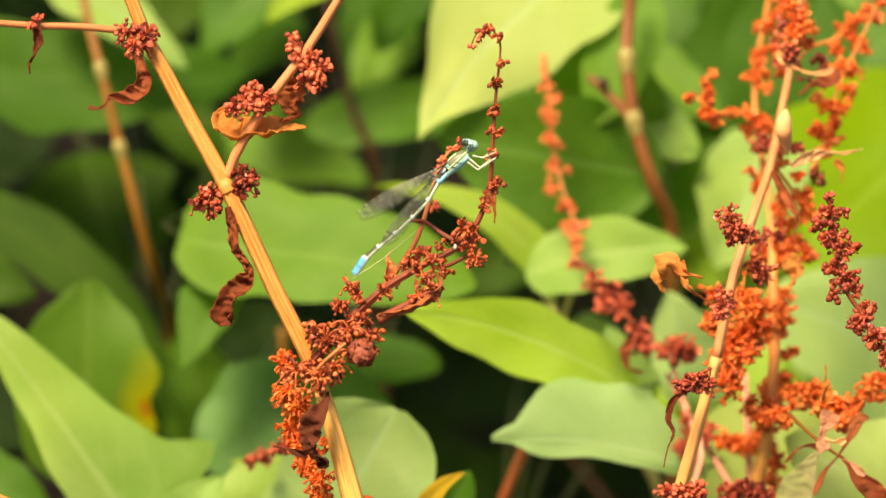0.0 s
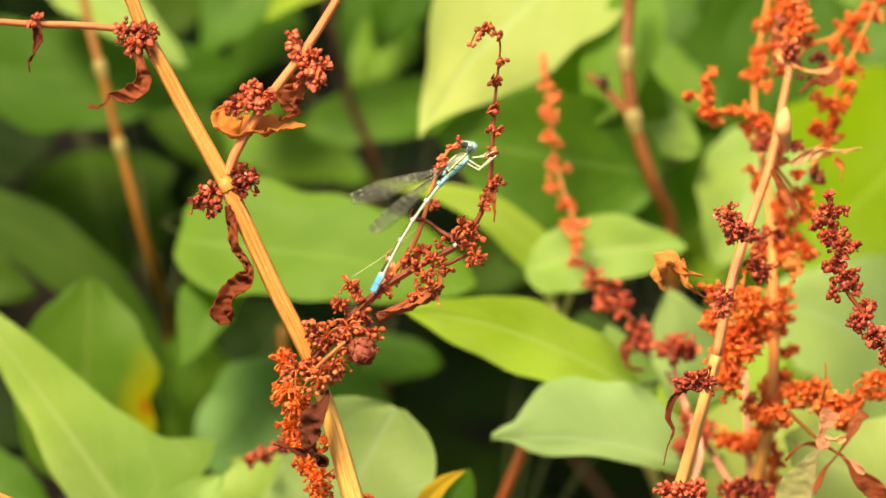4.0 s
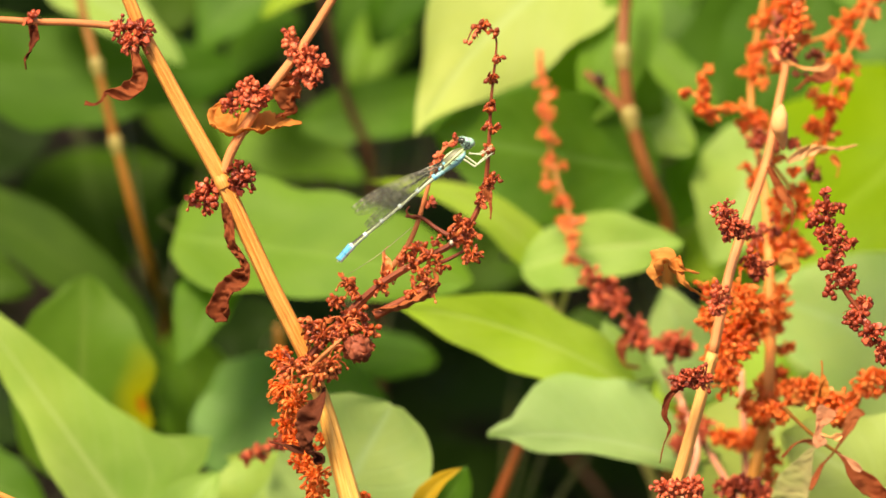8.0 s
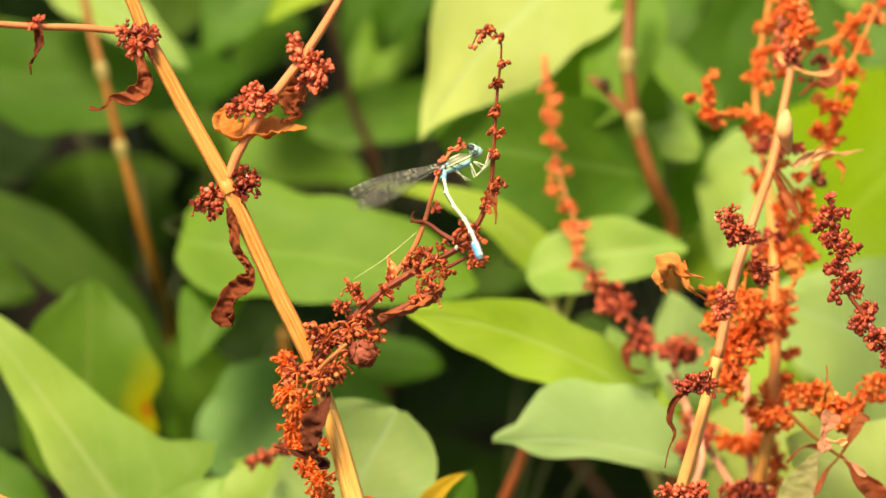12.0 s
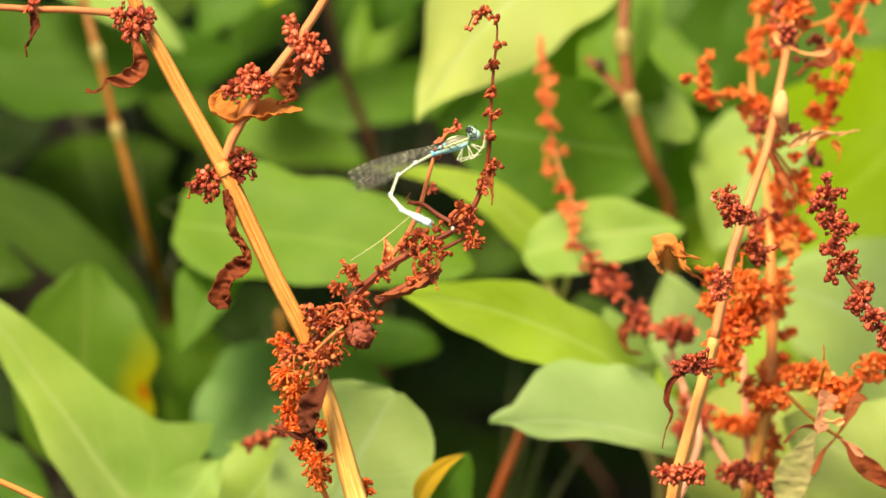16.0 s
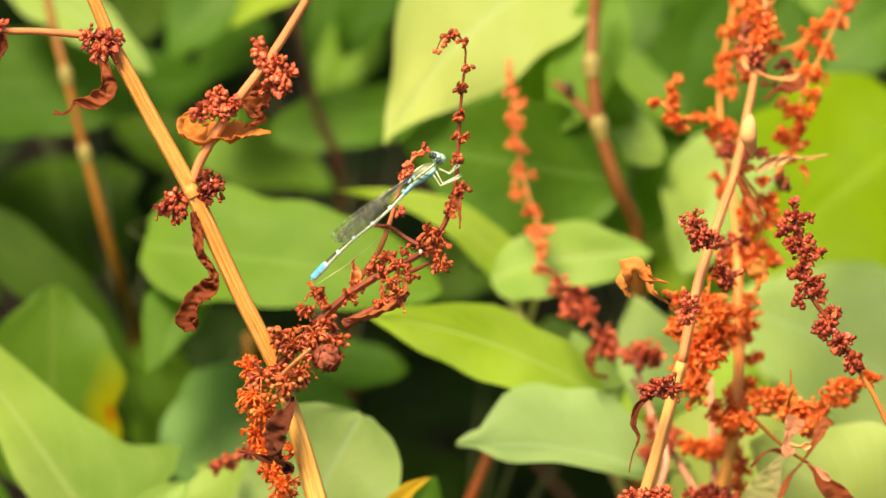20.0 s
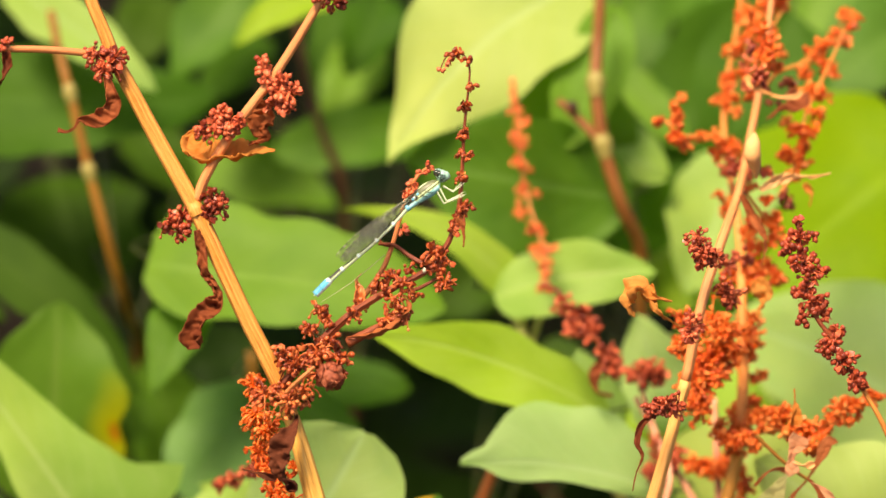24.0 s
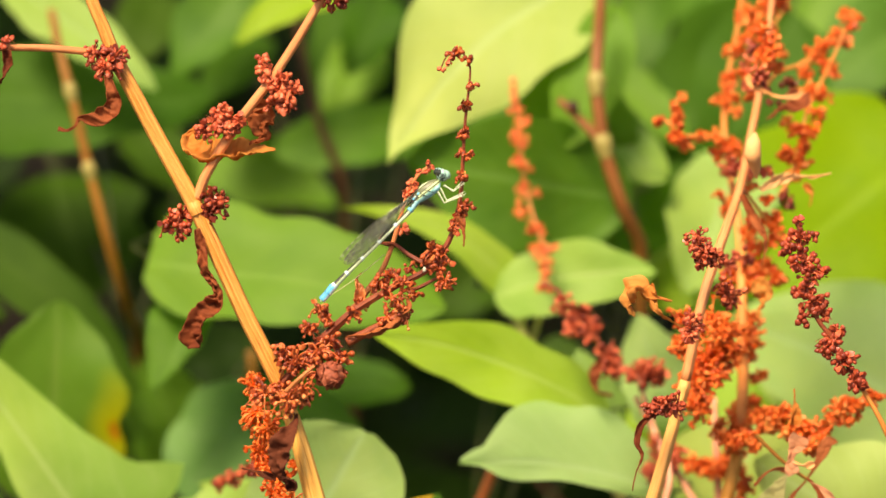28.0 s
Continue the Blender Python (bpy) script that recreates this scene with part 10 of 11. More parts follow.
    walk(tibias[1], [
        turn(0, 6.52, 0.45, -2.61, -10), turn(0.2, 6.54, 0.45, -2.59, -9), turn(0.4, 6.54, 0.45, -2.59, -8), turn(0.6, 6.56, 0.45, -2.57, -7),
        turn(0.8, 6.58, 0.45, -2.55, -6), turn(1, 6.60, 0.45, -2.54, -5), turn(1.2, 6.66, 0.45, -2.47, -6), turn(1.4, 6.71, 0.45, -2.41, -6),
        turn(1.6, 6.77, 0.45, -2.34, -7), turn(1.8, 6.84, 0.45, -2.24, -8), turn(2, 6.89, 0.45, -2.15, -9), turn(2.2, 6.90, 0.45, -2.14, -10),
        turn(2.4, 6.89, 0.45, -2.16, -11), turn(2.6, 6.90, 0.45, -2.14, -12), turn(2.8, 6.89, 0.45, -2.15, -13), turn(3, 6.91, 0.45, -2.13, -14),
        turn(3.4, 6.90, 0.45, -2.14, -13), turn(5.6, 6.87, 0.45, -2.19, -9), turn(5.8, 6.87, 0.45, -2.19, -9), turn(6, 6.87, 0.45, -2.20, -9),
        turn(6.2, 6.86, 0.45, -2.21, -9), turn(6.4, 6.85, 0.45, -2.23, -9), turn(6.6, 6.83, 0.45, -2.26, -8), turn(6.8, 6.82, 0.45, -2.27, -9),
        turn(7, 6.81, 0.45, -2.28, -9), turn(7.2, 6.78, 0.45, -2.32, -8), turn(7.5, 6.74, 0.45, -2.38, -7), turn(7.8, 6.70, 0.45, -2.42, -7),
        turn(8, 6.68, 0.45, -2.45, -7), turn(8.3, 6.70, 0.45, -2.43, -7), turn(8.6, 6.72, 0.45, -2.41, -8), turn(9, 6.76, 0.45, -2.36, -9),
        turn(9.3, 6.75, 0.45, -2.37, -7), turn(9.6, 6.73, 0.45, -2.39, -4), turn(10, 6.72, 0.45, -2.41, -1), turn(10.2, 6.76, 0.45, -2.35, 2),
        turn(10.4, 6.81, 0.45, -2.29, 5), turn(10.6, 6.87, 0.45, -2.20, 7), turn(10.8, 6.92, 0.45, -2.11, 10), turn(11, 5.74, 0.45, -3.04, 27),
        turn(11.2, 5.74, 0.45, -3.04, 29), turn(11.4, 5.99, 0.45, -2.95, 30), turn(11.7, 6.02, 0.45, -2.94, 31), turn(12, 6.11, 0.45, -2.89, 33),
        turn(12.3, 6.20, 0.45, -2.85, 36), turn(12.6, 6.31, 0.45, -2.78, 39), turn(12.9, 6.39, 0.45, -2.72, 41), turn(13.2, 6.47, 0.45, -2.66, 43),
        turn(13.5, 6.50, 0.45, -2.63, 44), turn(13.8, 6.42, 0.45, -2.70, 49), turn(14, 6.26, 0.45, -2.81, 60), turn(14.2, 6.34, 0.45, -2.76, 55),
        turn(14.5, 6.39, 0.45, -2.72, 58), turn(14.8, 6.52, 0.45, -2.61, 54), turn(15, 6.62, 0.45, -2.52, 55), turn(15.2, 6.50, 0.45, -2.63, 53),
        turn(15.4, 6.47, 0.45, -2.66, 51), turn(15.6, 6.47, 0.45, -2.66, 49), turn(15.8, 6.45, 0.45, -2.68, 46), turn(16, 6.37, 0.45, -2.74, 45),
        turn(16.2, 6.47, 0.45, -2.66, 39), turn(16.4, 6.45, 0.45, -2.68, 34), turn(16.6, 6.39, 0.45, -2.72, 31), turn(16.8, 6.65, 0.45, -2.48, 8),
        turn(17, 6.25, 0.45, -2.81, 7), turn(17.5, 6.23, 0.45, -2.83, 8), turn(18, 6.20, 0.45, -2.85, 8), turn(19, 6.32, 0.45, -2.77, 8),
        turn(20, 6.34, 0.45, -2.76, 10), turn(21, 6.34, 0.45, -2.76, 10), turn(21.5, 6.31, 0.45, -2.77, 10), turn(24, 6.19, 0.45, -2.85, 8),
        turn(25, 6.11, 0.45, -2.90, 10), turn(26, 6.26, 0.45, -2.81, 14), turn(27, 6.18, 0.45, -2.86, 14), turn(28, 6.13, 0.45, -2.88, 8),
    ])
    walk(femurs[2], [
        turn(0, 4.60, -0.45, -1.10, -83), turn(0.2, 4.60, -0.45, -1.10, -83), turn(0.6, 4.60, -0.45, -1.10, -83), turn(0.8, 4.60, -0.45, -1.10, -82),
        turn(1, 4.60, -0.45, -1.10, -82), turn(1.2, 4.60, -0.45, -1.10, -81), turn(1.4, 4.60, -0.45, -1.10, -80), turn(1.6, 4.60, -0.45, -1.10, -79),
        turn(1.8, 4.60, -0.45, -1.10, -77), turn(2, 4.60, -0.45, -1.10, -76), turn(2.2, 4.60, -0.45, -1.10, -76), turn(2.4, 4.60, -0.45, -1.10, -77),
        turn(6.6, 4.60, -0.45, -1.10, -77), turn(6.8, 4.60, -0.45, -1.10, -78), turn(7.2, 4.60, -0.45, -1.10, -78), turn(7.5, 4.60, -0.45, -1.10, -79),
        turn(7.8, 4.60, -0.45, -1.10, -80), turn(8.6, 4.60, -0.45, -1.10, -79), turn(9, 4.60, -0.45, -1.10, -79), turn(10, 4.60, -0.45, -1.10, -79),
        turn(10.2, 4.60, -0.45, -1.10, -77), turn(10.4, 4.60, -0.45, -1.10, -75), turn(10.6, 4.60, -0.45, -1.10, -72), turn(10.8, 4.60, -0.45, -1.10, -70),
        turn(11, 4.60, -0.45, -1.10, -100), turn(11.2, 4.60, -0.45, -1.10, -99), turn(11.4, 4.60, -0.45, -1.10, -92), turn(11.7, 4.60, -0.45, -1.10, -92),
        turn(12, 4.60, -0.45, -1.10, -90), turn(12.3, 4.60, -0.45, -1.10, -87), turn(12.6, 4.60, -0.45, -1.10, -84), turn(12.9, 4.60, -0.45, -1.10, -81),
        turn(13.2, 4.60, -0.45, -1.10, -79), turn(13.5, 4.60, -0.45, -1.10, -78), turn(13.8, 4.60, -0.45, -1.10, -80), turn(14, 4.60, -0.45, -1.10, -88),
        turn(14.2, 4.60, -0.45, -1.10, -85), turn(14.5, 4.60, -0.45, -1.10, -83), turn(14.8, 4.60, -0.45, -1.10, -78), turn(15, 4.60, -0.45, -1.10, -74),
        turn(15.2, 4.60, -0.45, -1.10, -79), turn(15.6, 4.60, -0.45, -1.10, -79), turn(15.8, 4.60, -0.45, -1.10, -80), turn(16, 4.60, -0.45, -1.10, -83),
        turn(16.2, 4.60, -0.45, -1.10, -79), turn(16.4, 4.60, -0.45, -1.10, -80), turn(16.6, 4.60, -0.45, -1.10, -82), turn(16.8, 4.60, -0.45, -1.10, -84),
        turn(17, 4.60, -0.45, -1.10, -97), turn(17.5, 4.60, -0.45, -1.10, -99), turn(18, 4.60, -0.45, -1.10, -100), turn(19, 4.60, -0.45, -1.10, -97),
        turn(20, 4.60, -0.45, -1.10, -98), turn(21.5, 4.60, -0.45, -1.10, -99), turn(24, 4.60, -0.45, -1.10, -100), turn(25, 4.60, -0.45, -1.10, -103),
        turn(26, 4.60, -0.45, -1.10, -101), turn(27, 4.60, -0.45, -1.10, -103), turn(28, 4.60, -0.45, -1.10, -102),
    ])
    walk(tibias[2], [
        turn(0, 4.88, -0.45, -3.58, -10), turn(0.2, 4.90, -0.45, -3.58, -9), turn(0.4, 4.90, -0.45, -3.58, -8), turn(0.6, 4.92, -0.45, -3.58, -8),
        turn(0.8, 4.94, -0.45, -3.58, -7), turn(1, 4.95, -0.45, -3.58, -6), turn(1.2, 5.00, -0.45, -3.57, -6), turn(1.4, 5.04, -0.45, -3.56, -5),
        turn(1.6, 5.10, -0.45, -3.55, -4), turn(1.8, 5.15, -0.45, -3.54, -4), turn(2, 5.19, -0.45, -3.53, -3), turn(2.2, 5.19, -0.45, -3.53, -4),
        turn(2.4, 5.18, -0.45, -3.53, -4), turn(2.6, 5.18, -0.45, -3.53, -5), turn(2.8, 5.17, -0.45, -3.53, -5), turn(3, 5.17, -0.45, -3.54, -6),
        turn(3.2, 5.16, -0.45, -3.54, -6), turn(3.4, 5.16, -0.45, -3.54, -6), turn(5.6, 5.17, -0.45, -3.53, -4), turn(6, 5.17, -0.45, -3.53, -3),
        turn(6.2, 5.16, -0.45, -3.54, -4), turn(6.4, 5.16, -0.45, -3.54, -4), turn(6.6, 5.15, -0.45, -3.54, -4), turn(6.8, 5.14, -0.45, -3.54, -5),
        turn(7, 5.14, -0.45, -3.54, -5), turn(7.2, 5.12, -0.45, -3.55, -5), turn(7.5, 5.08, -0.45, -3.55, -5), turn(7.8, 5.05, -0.45, -3.56, -6),
        turn(8, 5.04, -0.45, -3.56, -6), turn(8.3, 5.05, -0.45, -3.56, -6), turn(8.6, 5.06, -0.45, -3.56, -6), turn(9, 5.08, -0.45, -3.55, -6),
        turn(9.3, 5.09, -0.45, -3.55, -5), turn(9.6, 5.08, -0.45, -3.55, -3), turn(10, 5.08, -0.45, -3.55, -1), turn(10.2, 5.16, -0.45, -3.54, 1),
        turn(10.4, 5.25, -0.45, -3.51, 3), turn(10.6, 5.36, -0.45, -3.48, 6), turn(10.8, 5.46, -0.45, -3.45, 8), turn(11, 4.17, -0.45, -3.56, 17),
        turn(11.2, 4.21, -0.45, -3.57, 18), turn(11.4, 4.51, -0.45, -3.60, 20), turn(11.7, 4.51, -0.45, -3.60, 21), turn(12, 4.60, -0.45, -3.60, 23),
        turn(12.3, 4.73, -0.45, -3.60, 25), turn(12.6, 4.86, -0.45, -3.59, 28), turn(12.9, 4.99, -0.45, -3.57, 30), turn(13.2, 5.08, -0.45, -3.55, 32),
        turn(13.5, 5.12, -0.45, -3.55, 33), turn(13.8, 5.03, -0.45, -3.56, 35), turn(14, 4.69, -0.45, -3.60, 38), turn(14.2, 4.82, -0.45, -3.59, 37),
        turn(14.5, 4.90, -0.45, -3.58, 39), turn(14.8, 5.12, -0.45, -3.55, 39), turn(15, 5.29, -0.45, -3.50, 41), turn(15.2, 5.08, -0.45, -3.55, 38),
        turn(15.4, 5.08, -0.45, -3.55, 37), turn(15.6, 5.08, -0.45, -3.55, 36), turn(15.8, 5.03, -0.45, -3.56, 34), turn(16, 4.90, -0.45, -3.58, 33),
        turn(16.2, 5.08, -0.45, -3.55, 30), turn(16.4, 5.03, -0.45, -3.56, 27), turn(16.6, 4.95, -0.45, -3.58, 25), turn(16.8, 4.84, -0.45, -3.59, -14),
        turn(17, 4.28, -0.45, -3.58, -19), turn(17.5, 4.23, -0.45, -3.57, -19), turn(18, 4.17, -0.45, -3.56, -19), turn(19, 4.28, -0.45, -3.58, -18),
        turn(20, 4.27, -0.45, -3.58, -16), turn(21, 4.24, -0.45, -3.57, -15), turn(21.5, 4.23, -0.45, -3.57, -16), turn(24, 4.16, -0.45, -3.56, -18),
        turn(25, 4.04, -0.45, -3.54, -18), turn(26, 4.13, -0.45, -3.56, -14), turn(27, 4.04, -0.45, -3.54, -15), turn(28, 4.09, -0.45, -3.55, -19),
    ])
    walk(femurs[3], [
        turn(0, 4.45, 0.45, -1.10, -79), turn(0.2, 4.45, 0.45, -1.10, -78), turn(0.4, 4.45, 0.45, -1.10, -78), turn(1, 4.45, 0.45, -1.10, -77),
        turn(1.2, 4.45, 0.45, -1.10, -75), turn(1.4, 4.45, 0.45, -1.10, -74), turn(1.6, 4.45, 0.45, -1.10, -73), turn(1.8, 4.45, 0.45, -1.10, -71),
        turn(2, 4.45, 0.45, -1.10, -70), turn(2.6, 4.45, 0.45, -1.10, -71), turn(2.8, 4.45, 0.45, -1.10, -71), turn(3.4, 4.45, 0.45, -1.10, -71),
        turn(5.6, 4.45, 0.45, -1.10, -71), turn(6, 4.45, 0.45, -1.10, -71), turn(6.2, 4.45, 0.45, -1.10, -71), turn(7.2, 4.45, 0.45, -1.10, -73),
        turn(7.5, 4.45, 0.45, -1.10, -73), turn(7.8, 4.45, 0.45, -1.10, -74), turn(8.3, 4.45, 0.45, -1.10, -74), turn(8.6, 4.45, 0.45, -1.10, -74),
        turn(10, 4.45, 0.45, -1.10, -73), turn(10.2, 4.45, 0.45, -1.10, -71), turn(10.4, 4.45, 0.45, -1.10, -69), turn(10.6, 4.45, 0.45, -1.10, -66),
        turn(10.8, 4.45, 0.45, -1.10, -64), turn(11, 4.45, 0.45, -1.10, -108), turn(11.2, 4.45, 0.45, -1.10, -108), turn(11.4, 4.45, 0.45, -1.10, -101),
        turn(11.7, 4.45, 0.45, -1.10, -100), turn(12, 4.45, 0.45, -1.10, -98), turn(12.3, 4.45, 0.45, -1.10, -96), turn(12.6, 4.45, 0.45, -1.10, -92),
        turn(12.9, 4.45, 0.45, -1.10, -89), turn(13.2, 4.45, 0.45, -1.10, -87), turn(13.5, 4.45, 0.45, -1.10, -86), turn(13.8, 4.45, 0.45, -1.10, -89),
        turn(14, 4.45, 0.45, -1.10, -98), turn(14.2, 4.45, 0.45, -1.10, -94), turn(14.5, 4.45, 0.45, -1.10, -93), turn(14.8, 4.45, 0.45, -1.10, -87),
        turn(15, 4.45, 0.45, -1.10, -84), turn(15.2, 4.45, 0.45, -1.10, -89), turn(15.6, 4.45, 0.45, -1.10, -89), turn(15.8, 4.45, 0.45, -1.10, -90),
        turn(16, 4.45, 0.45, -1.10, -93), turn(16.2, 4.45, 0.45, -1.10, -88), turn(16.4, 4.45, 0.45, -1.10, -89), turn(16.6, 4.45, 0.45, -1.10, -91),
        turn(16.8, 4.45, 0.45, -1.10, -82), turn(17, 4.45, 0.45, -1.10, -94), turn(17.5, 4.45, 0.45, -1.10, -95), turn(18, 4.45, 0.45, -1.10, -97),
        turn(19, 4.45, 0.45, -1.10, -94), turn(20, 4.45, 0.45, -1.10, -94), turn(21.5, 4.45, 0.45, -1.10, -95), turn(24, 4.45, 0.45, -1.10, -97),
        turn(25, 4.45, 0.45, -1.10, -99), turn(26, 4.45, 0.45, -1.10, -97), turn(27, 4.45, 0.45, -1.10, -99), turn(28, 4.45, 0.45, -1.10, -98),
    ])
    walk(tibias[3], [
        turn(0, 4.93, 0.45, -3.55, -4), turn(0.2, 4.96, 0.45, -3.55, -4), turn(0.4, 4.96, 0.45, -3.55, -3), turn(0.6, 4.98, 0.45, -3.54, -2),
        turn(0.8, 5.01, 0.45, -3.54, -1), turn(1, 5.03, 0.45, -3.53, -1), turn(1.2, 5.08, 0.45, -3.52, -0), turn(1.4, 5.13, 0.45, -3.51, 1),
        turn(1.6, 5.19, 0.45, -3.49, 1), turn(1.8, 5.24, 0.45, -3.47, 2), turn(2, 5.29, 0.45, -3.45, 2), turn(2.2, 5.29, 0.45, -3.46, 2),
        turn(2.4, 5.27, 0.45, -3.46, 1), turn(2.6, 5.27, 0.45, -3.46, 0), turn(2.8, 5.26, 0.45, -3.47, -0), turn(3, 5.25, 0.45, -3.47, -1),
        turn(3.4, 5.25, 0.45, -3.47, -1), turn(5.6, 5.27, 0.45, -3.46, 2), turn(6, 5.27, 0.45, -3.46, 2), turn(6.2, 5.26, 0.45, -3.47, 1),
        turn(6.4, 5.25, 0.45, -3.47, 1), turn(6.6, 5.23, 0.45, -3.47, 1), turn(6.8, 5.23, 0.45, -3.48, 1), turn(7, 5.22, 0.45, -3.48, 0),
        turn(7.2, 5.20, 0.45, -3.49, 0), turn(7.5, 5.16, 0.45, -3.50, 0), turn(7.8, 5.13, 0.45, -3.51, -0), turn(8, 5.11, 0.45, -3.51, -1),
        turn(8.3, 5.12, 0.45, -3.51, -1), turn(8.6, 5.13, 0.45, -3.51, -1), turn(9, 5.16, 0.45, -3.50, -1), turn(9.3, 5.17, 0.45, -3.49, 1),
        turn(9.6, 5.17, 0.45, -3.49, 2), turn(10, 5.18, 0.45, -3.49, 4), turn(10.2, 5.26, 0.45, -3.46, 6), turn(10.4, 5.35, 0.45, -3.43, 9),
        turn(10.6, 5.45, 0.45, -3.39, 11), turn(10.8, 5.55, 0.45, -3.35, 13), turn(11, 3.68, 0.45, -3.48, 8), turn(11.2, 3.68, 0.45, -3.48, 9),
        turn(11.4, 3.97, 0.45, -3.55, 12), turn(11.7, 4.02, 0.45, -3.56, 13), turn(12, 4.10, 0.45, -3.58, 15), turn(12.3, 4.19, 0.45, -3.59, 17),
        turn(12.6, 4.36, 0.45, -3.60, 20), turn(12.9, 4.49, 0.45, -3.60, 22), turn(13.2, 4.58, 0.45, -3.60, 24), turn(13.5, 4.62, 0.45, -3.59, 24),
        turn(13.8, 4.49, 0.45, -3.60, 26), turn(14, 4.10, 0.45, -3.58, 27), turn(14.2, 4.28, 0.45, -3.59, 27), turn(14.5, 4.32, 0.45, -3.60, 29),
        turn(14.8, 4.58, 0.45, -3.60, 30), turn(15, 4.71, 0.45, -3.59, 31), turn(15.2, 4.49, 0.45, -3.60, 29), turn(15.4, 4.49, 0.45, -3.60, 28),
        turn(15.6, 4.49, 0.45, -3.60, 27), turn(15.8, 4.45, 0.45, -3.60, 25), turn(16, 4.32, 0.45, -3.60, 24), turn(16.2, 4.54, 0.45, -3.60, 23),
        turn(16.4, 4.49, 0.45, -3.60, 20), turn(16.6, 4.41, 0.45, -3.60, 18), turn(16.8, 4.81, 0.45, -3.57, -7), turn(17, 4.26, 0.45, -3.59, -11),
        turn(17.5, 4.21, 0.45, -3.59, -11), turn(18, 4.16, 0.45, -3.58, -10), turn(19, 4.28, 0.45, -3.59, -10), turn(20, 4.27, 0.45, -3.59, -8),
        turn(21, 4.26, 0.45, -3.59, -7), turn(21.5, 4.24, 0.45, -3.59, -8), turn(24, 4.15, 0.45, -3.58, -10), turn(25, 4.04, 0.45, -3.57, -10),
        turn(26, 4.15, 0.45, -3.58, -6), turn(27, 4.06, 0.45, -3.57, -7), turn(28, 4.08, 0.45, -3.57, -11),
    ])
    walk(femurs[4], [
        turn(0, 3.90, -0.45, -1.05, -81), turn(0.6, 3.90, -0.45, -1.05, -80), turn(0.8, 3.90, -0.45, -1.05, -80), turn(1, 3.90, -0.45, -1.05, -80),
        turn(1.2, 3.90, -0.45, -1.05, -78), turn(1.4, 3.90, -0.45, -1.05, -77), turn(1.6, 3.90, -0.45, -1.05, -76), turn(1.8, 3.90, -0.45, -1.05, -75),
        turn(2, 3.90, -0.45, -1.05, -74), turn(2.6, 3.90, -0.45, -1.05, -74), turn(2.8, 3.90, -0.45, -1.05, -75), turn(3.4, 3.90, -0.45, -1.05, -75),
        turn(5.6, 3.90, -0.45, -1.05, -74), turn(6, 3.90, -0.45, -1.05, -75), turn(6.2, 3.90, -0.45, -1.05, -75), turn(7, 3.90, -0.45, -1.05, -75),
        turn(7.2, 3.90, -0.45, -1.05, -76), turn(7.5, 3.90, -0.45, -1.05, -77), turn(7.8, 3.90, -0.45, -1.05, -77), turn(8.6, 3.90, -0.45, -1.05, -77),
        turn(9, 3.90, -0.45, -1.05, -77), turn(10, 3.90, -0.45, -1.05, -77), turn(10.2, 3.90, -0.45, -1.05, -75), turn(10.4, 3.90, -0.45, -1.05, -73),
        turn(10.6, 3.90, -0.45, -1.05, -70), turn(10.8, 3.90, -0.45, -1.05, -68), turn(11, 3.90, -0.45, -1.05, -205), turn(11.2, 3.90, -0.45, -1.05, -205),
        turn(11.4, 3.90, -0.45, -1.05, -200), turn(11.7, 3.90, -0.45, -1.05, -203), turn(12, 3.90, -0.45, -1.05, -202), turn(12.3, 3.90, -0.45, -1.05, -199),
        turn(12.6, 3.90, -0.45, -1.05, -194), turn(12.9, 3.90, -0.45, -1.05, -188), turn(13.2, 3.90, -0.45, -1.05, -183), turn(13.5, 3.90, -0.45, -1.05, -178),
        turn(13.8, 3.90, -0.45, -1.05, -179), turn(14, 3.90, -0.45, -1.05, -174), turn(14.2, 3.90, -0.45, -1.05, -183), turn(14.5, 3.90, -0.45, -1.05, -188),
        turn(14.8, 3.90, -0.45, -1.05, -184), turn(15, 3.90, -0.45, -1.05, -172), turn(15.2, 3.90, -0.45, -1.05, -188), turn(15.4, 3.90, -0.45, -1.05, -193),
        turn(15.6, 3.90, -0.45, -1.05, -184), turn(15.8, 3.90, -0.45, -1.05, -159), turn(16, 3.90, -0.45, -1.05, -137), turn(16.2, 3.90, -0.45, -1.05, -118),
        turn(16.4, 3.90, -0.45, -1.05, -106), turn(16.6, 3.90, -0.45, -1.05, -95), turn(16.8, 3.90, -0.45, -1.05, -82), turn(17, 3.90, -0.45, -1.05, -95),
        turn(17.5, 3.90, -0.45, -1.05, -96), turn(18, 3.90, -0.45, -1.05, -97), turn(19, 3.90, -0.45, -1.05, -95), turn(20, 3.90, -0.45, -1.05, -95),
        turn(21, 3.90, -0.45, -1.05, -96), turn(21.5, 3.90, -0.45, -1.05, -96), turn(24, 3.90, -0.45, -1.05, -98), turn(25, 3.90, -0.45, -1.05, -100),
        turn(26, 3.90, -0.45, -1.05, -98), turn(27, 3.90, -0.45, -1.05, -100), turn(28, 3.90, -0.45, -1.05, -99),
    ])
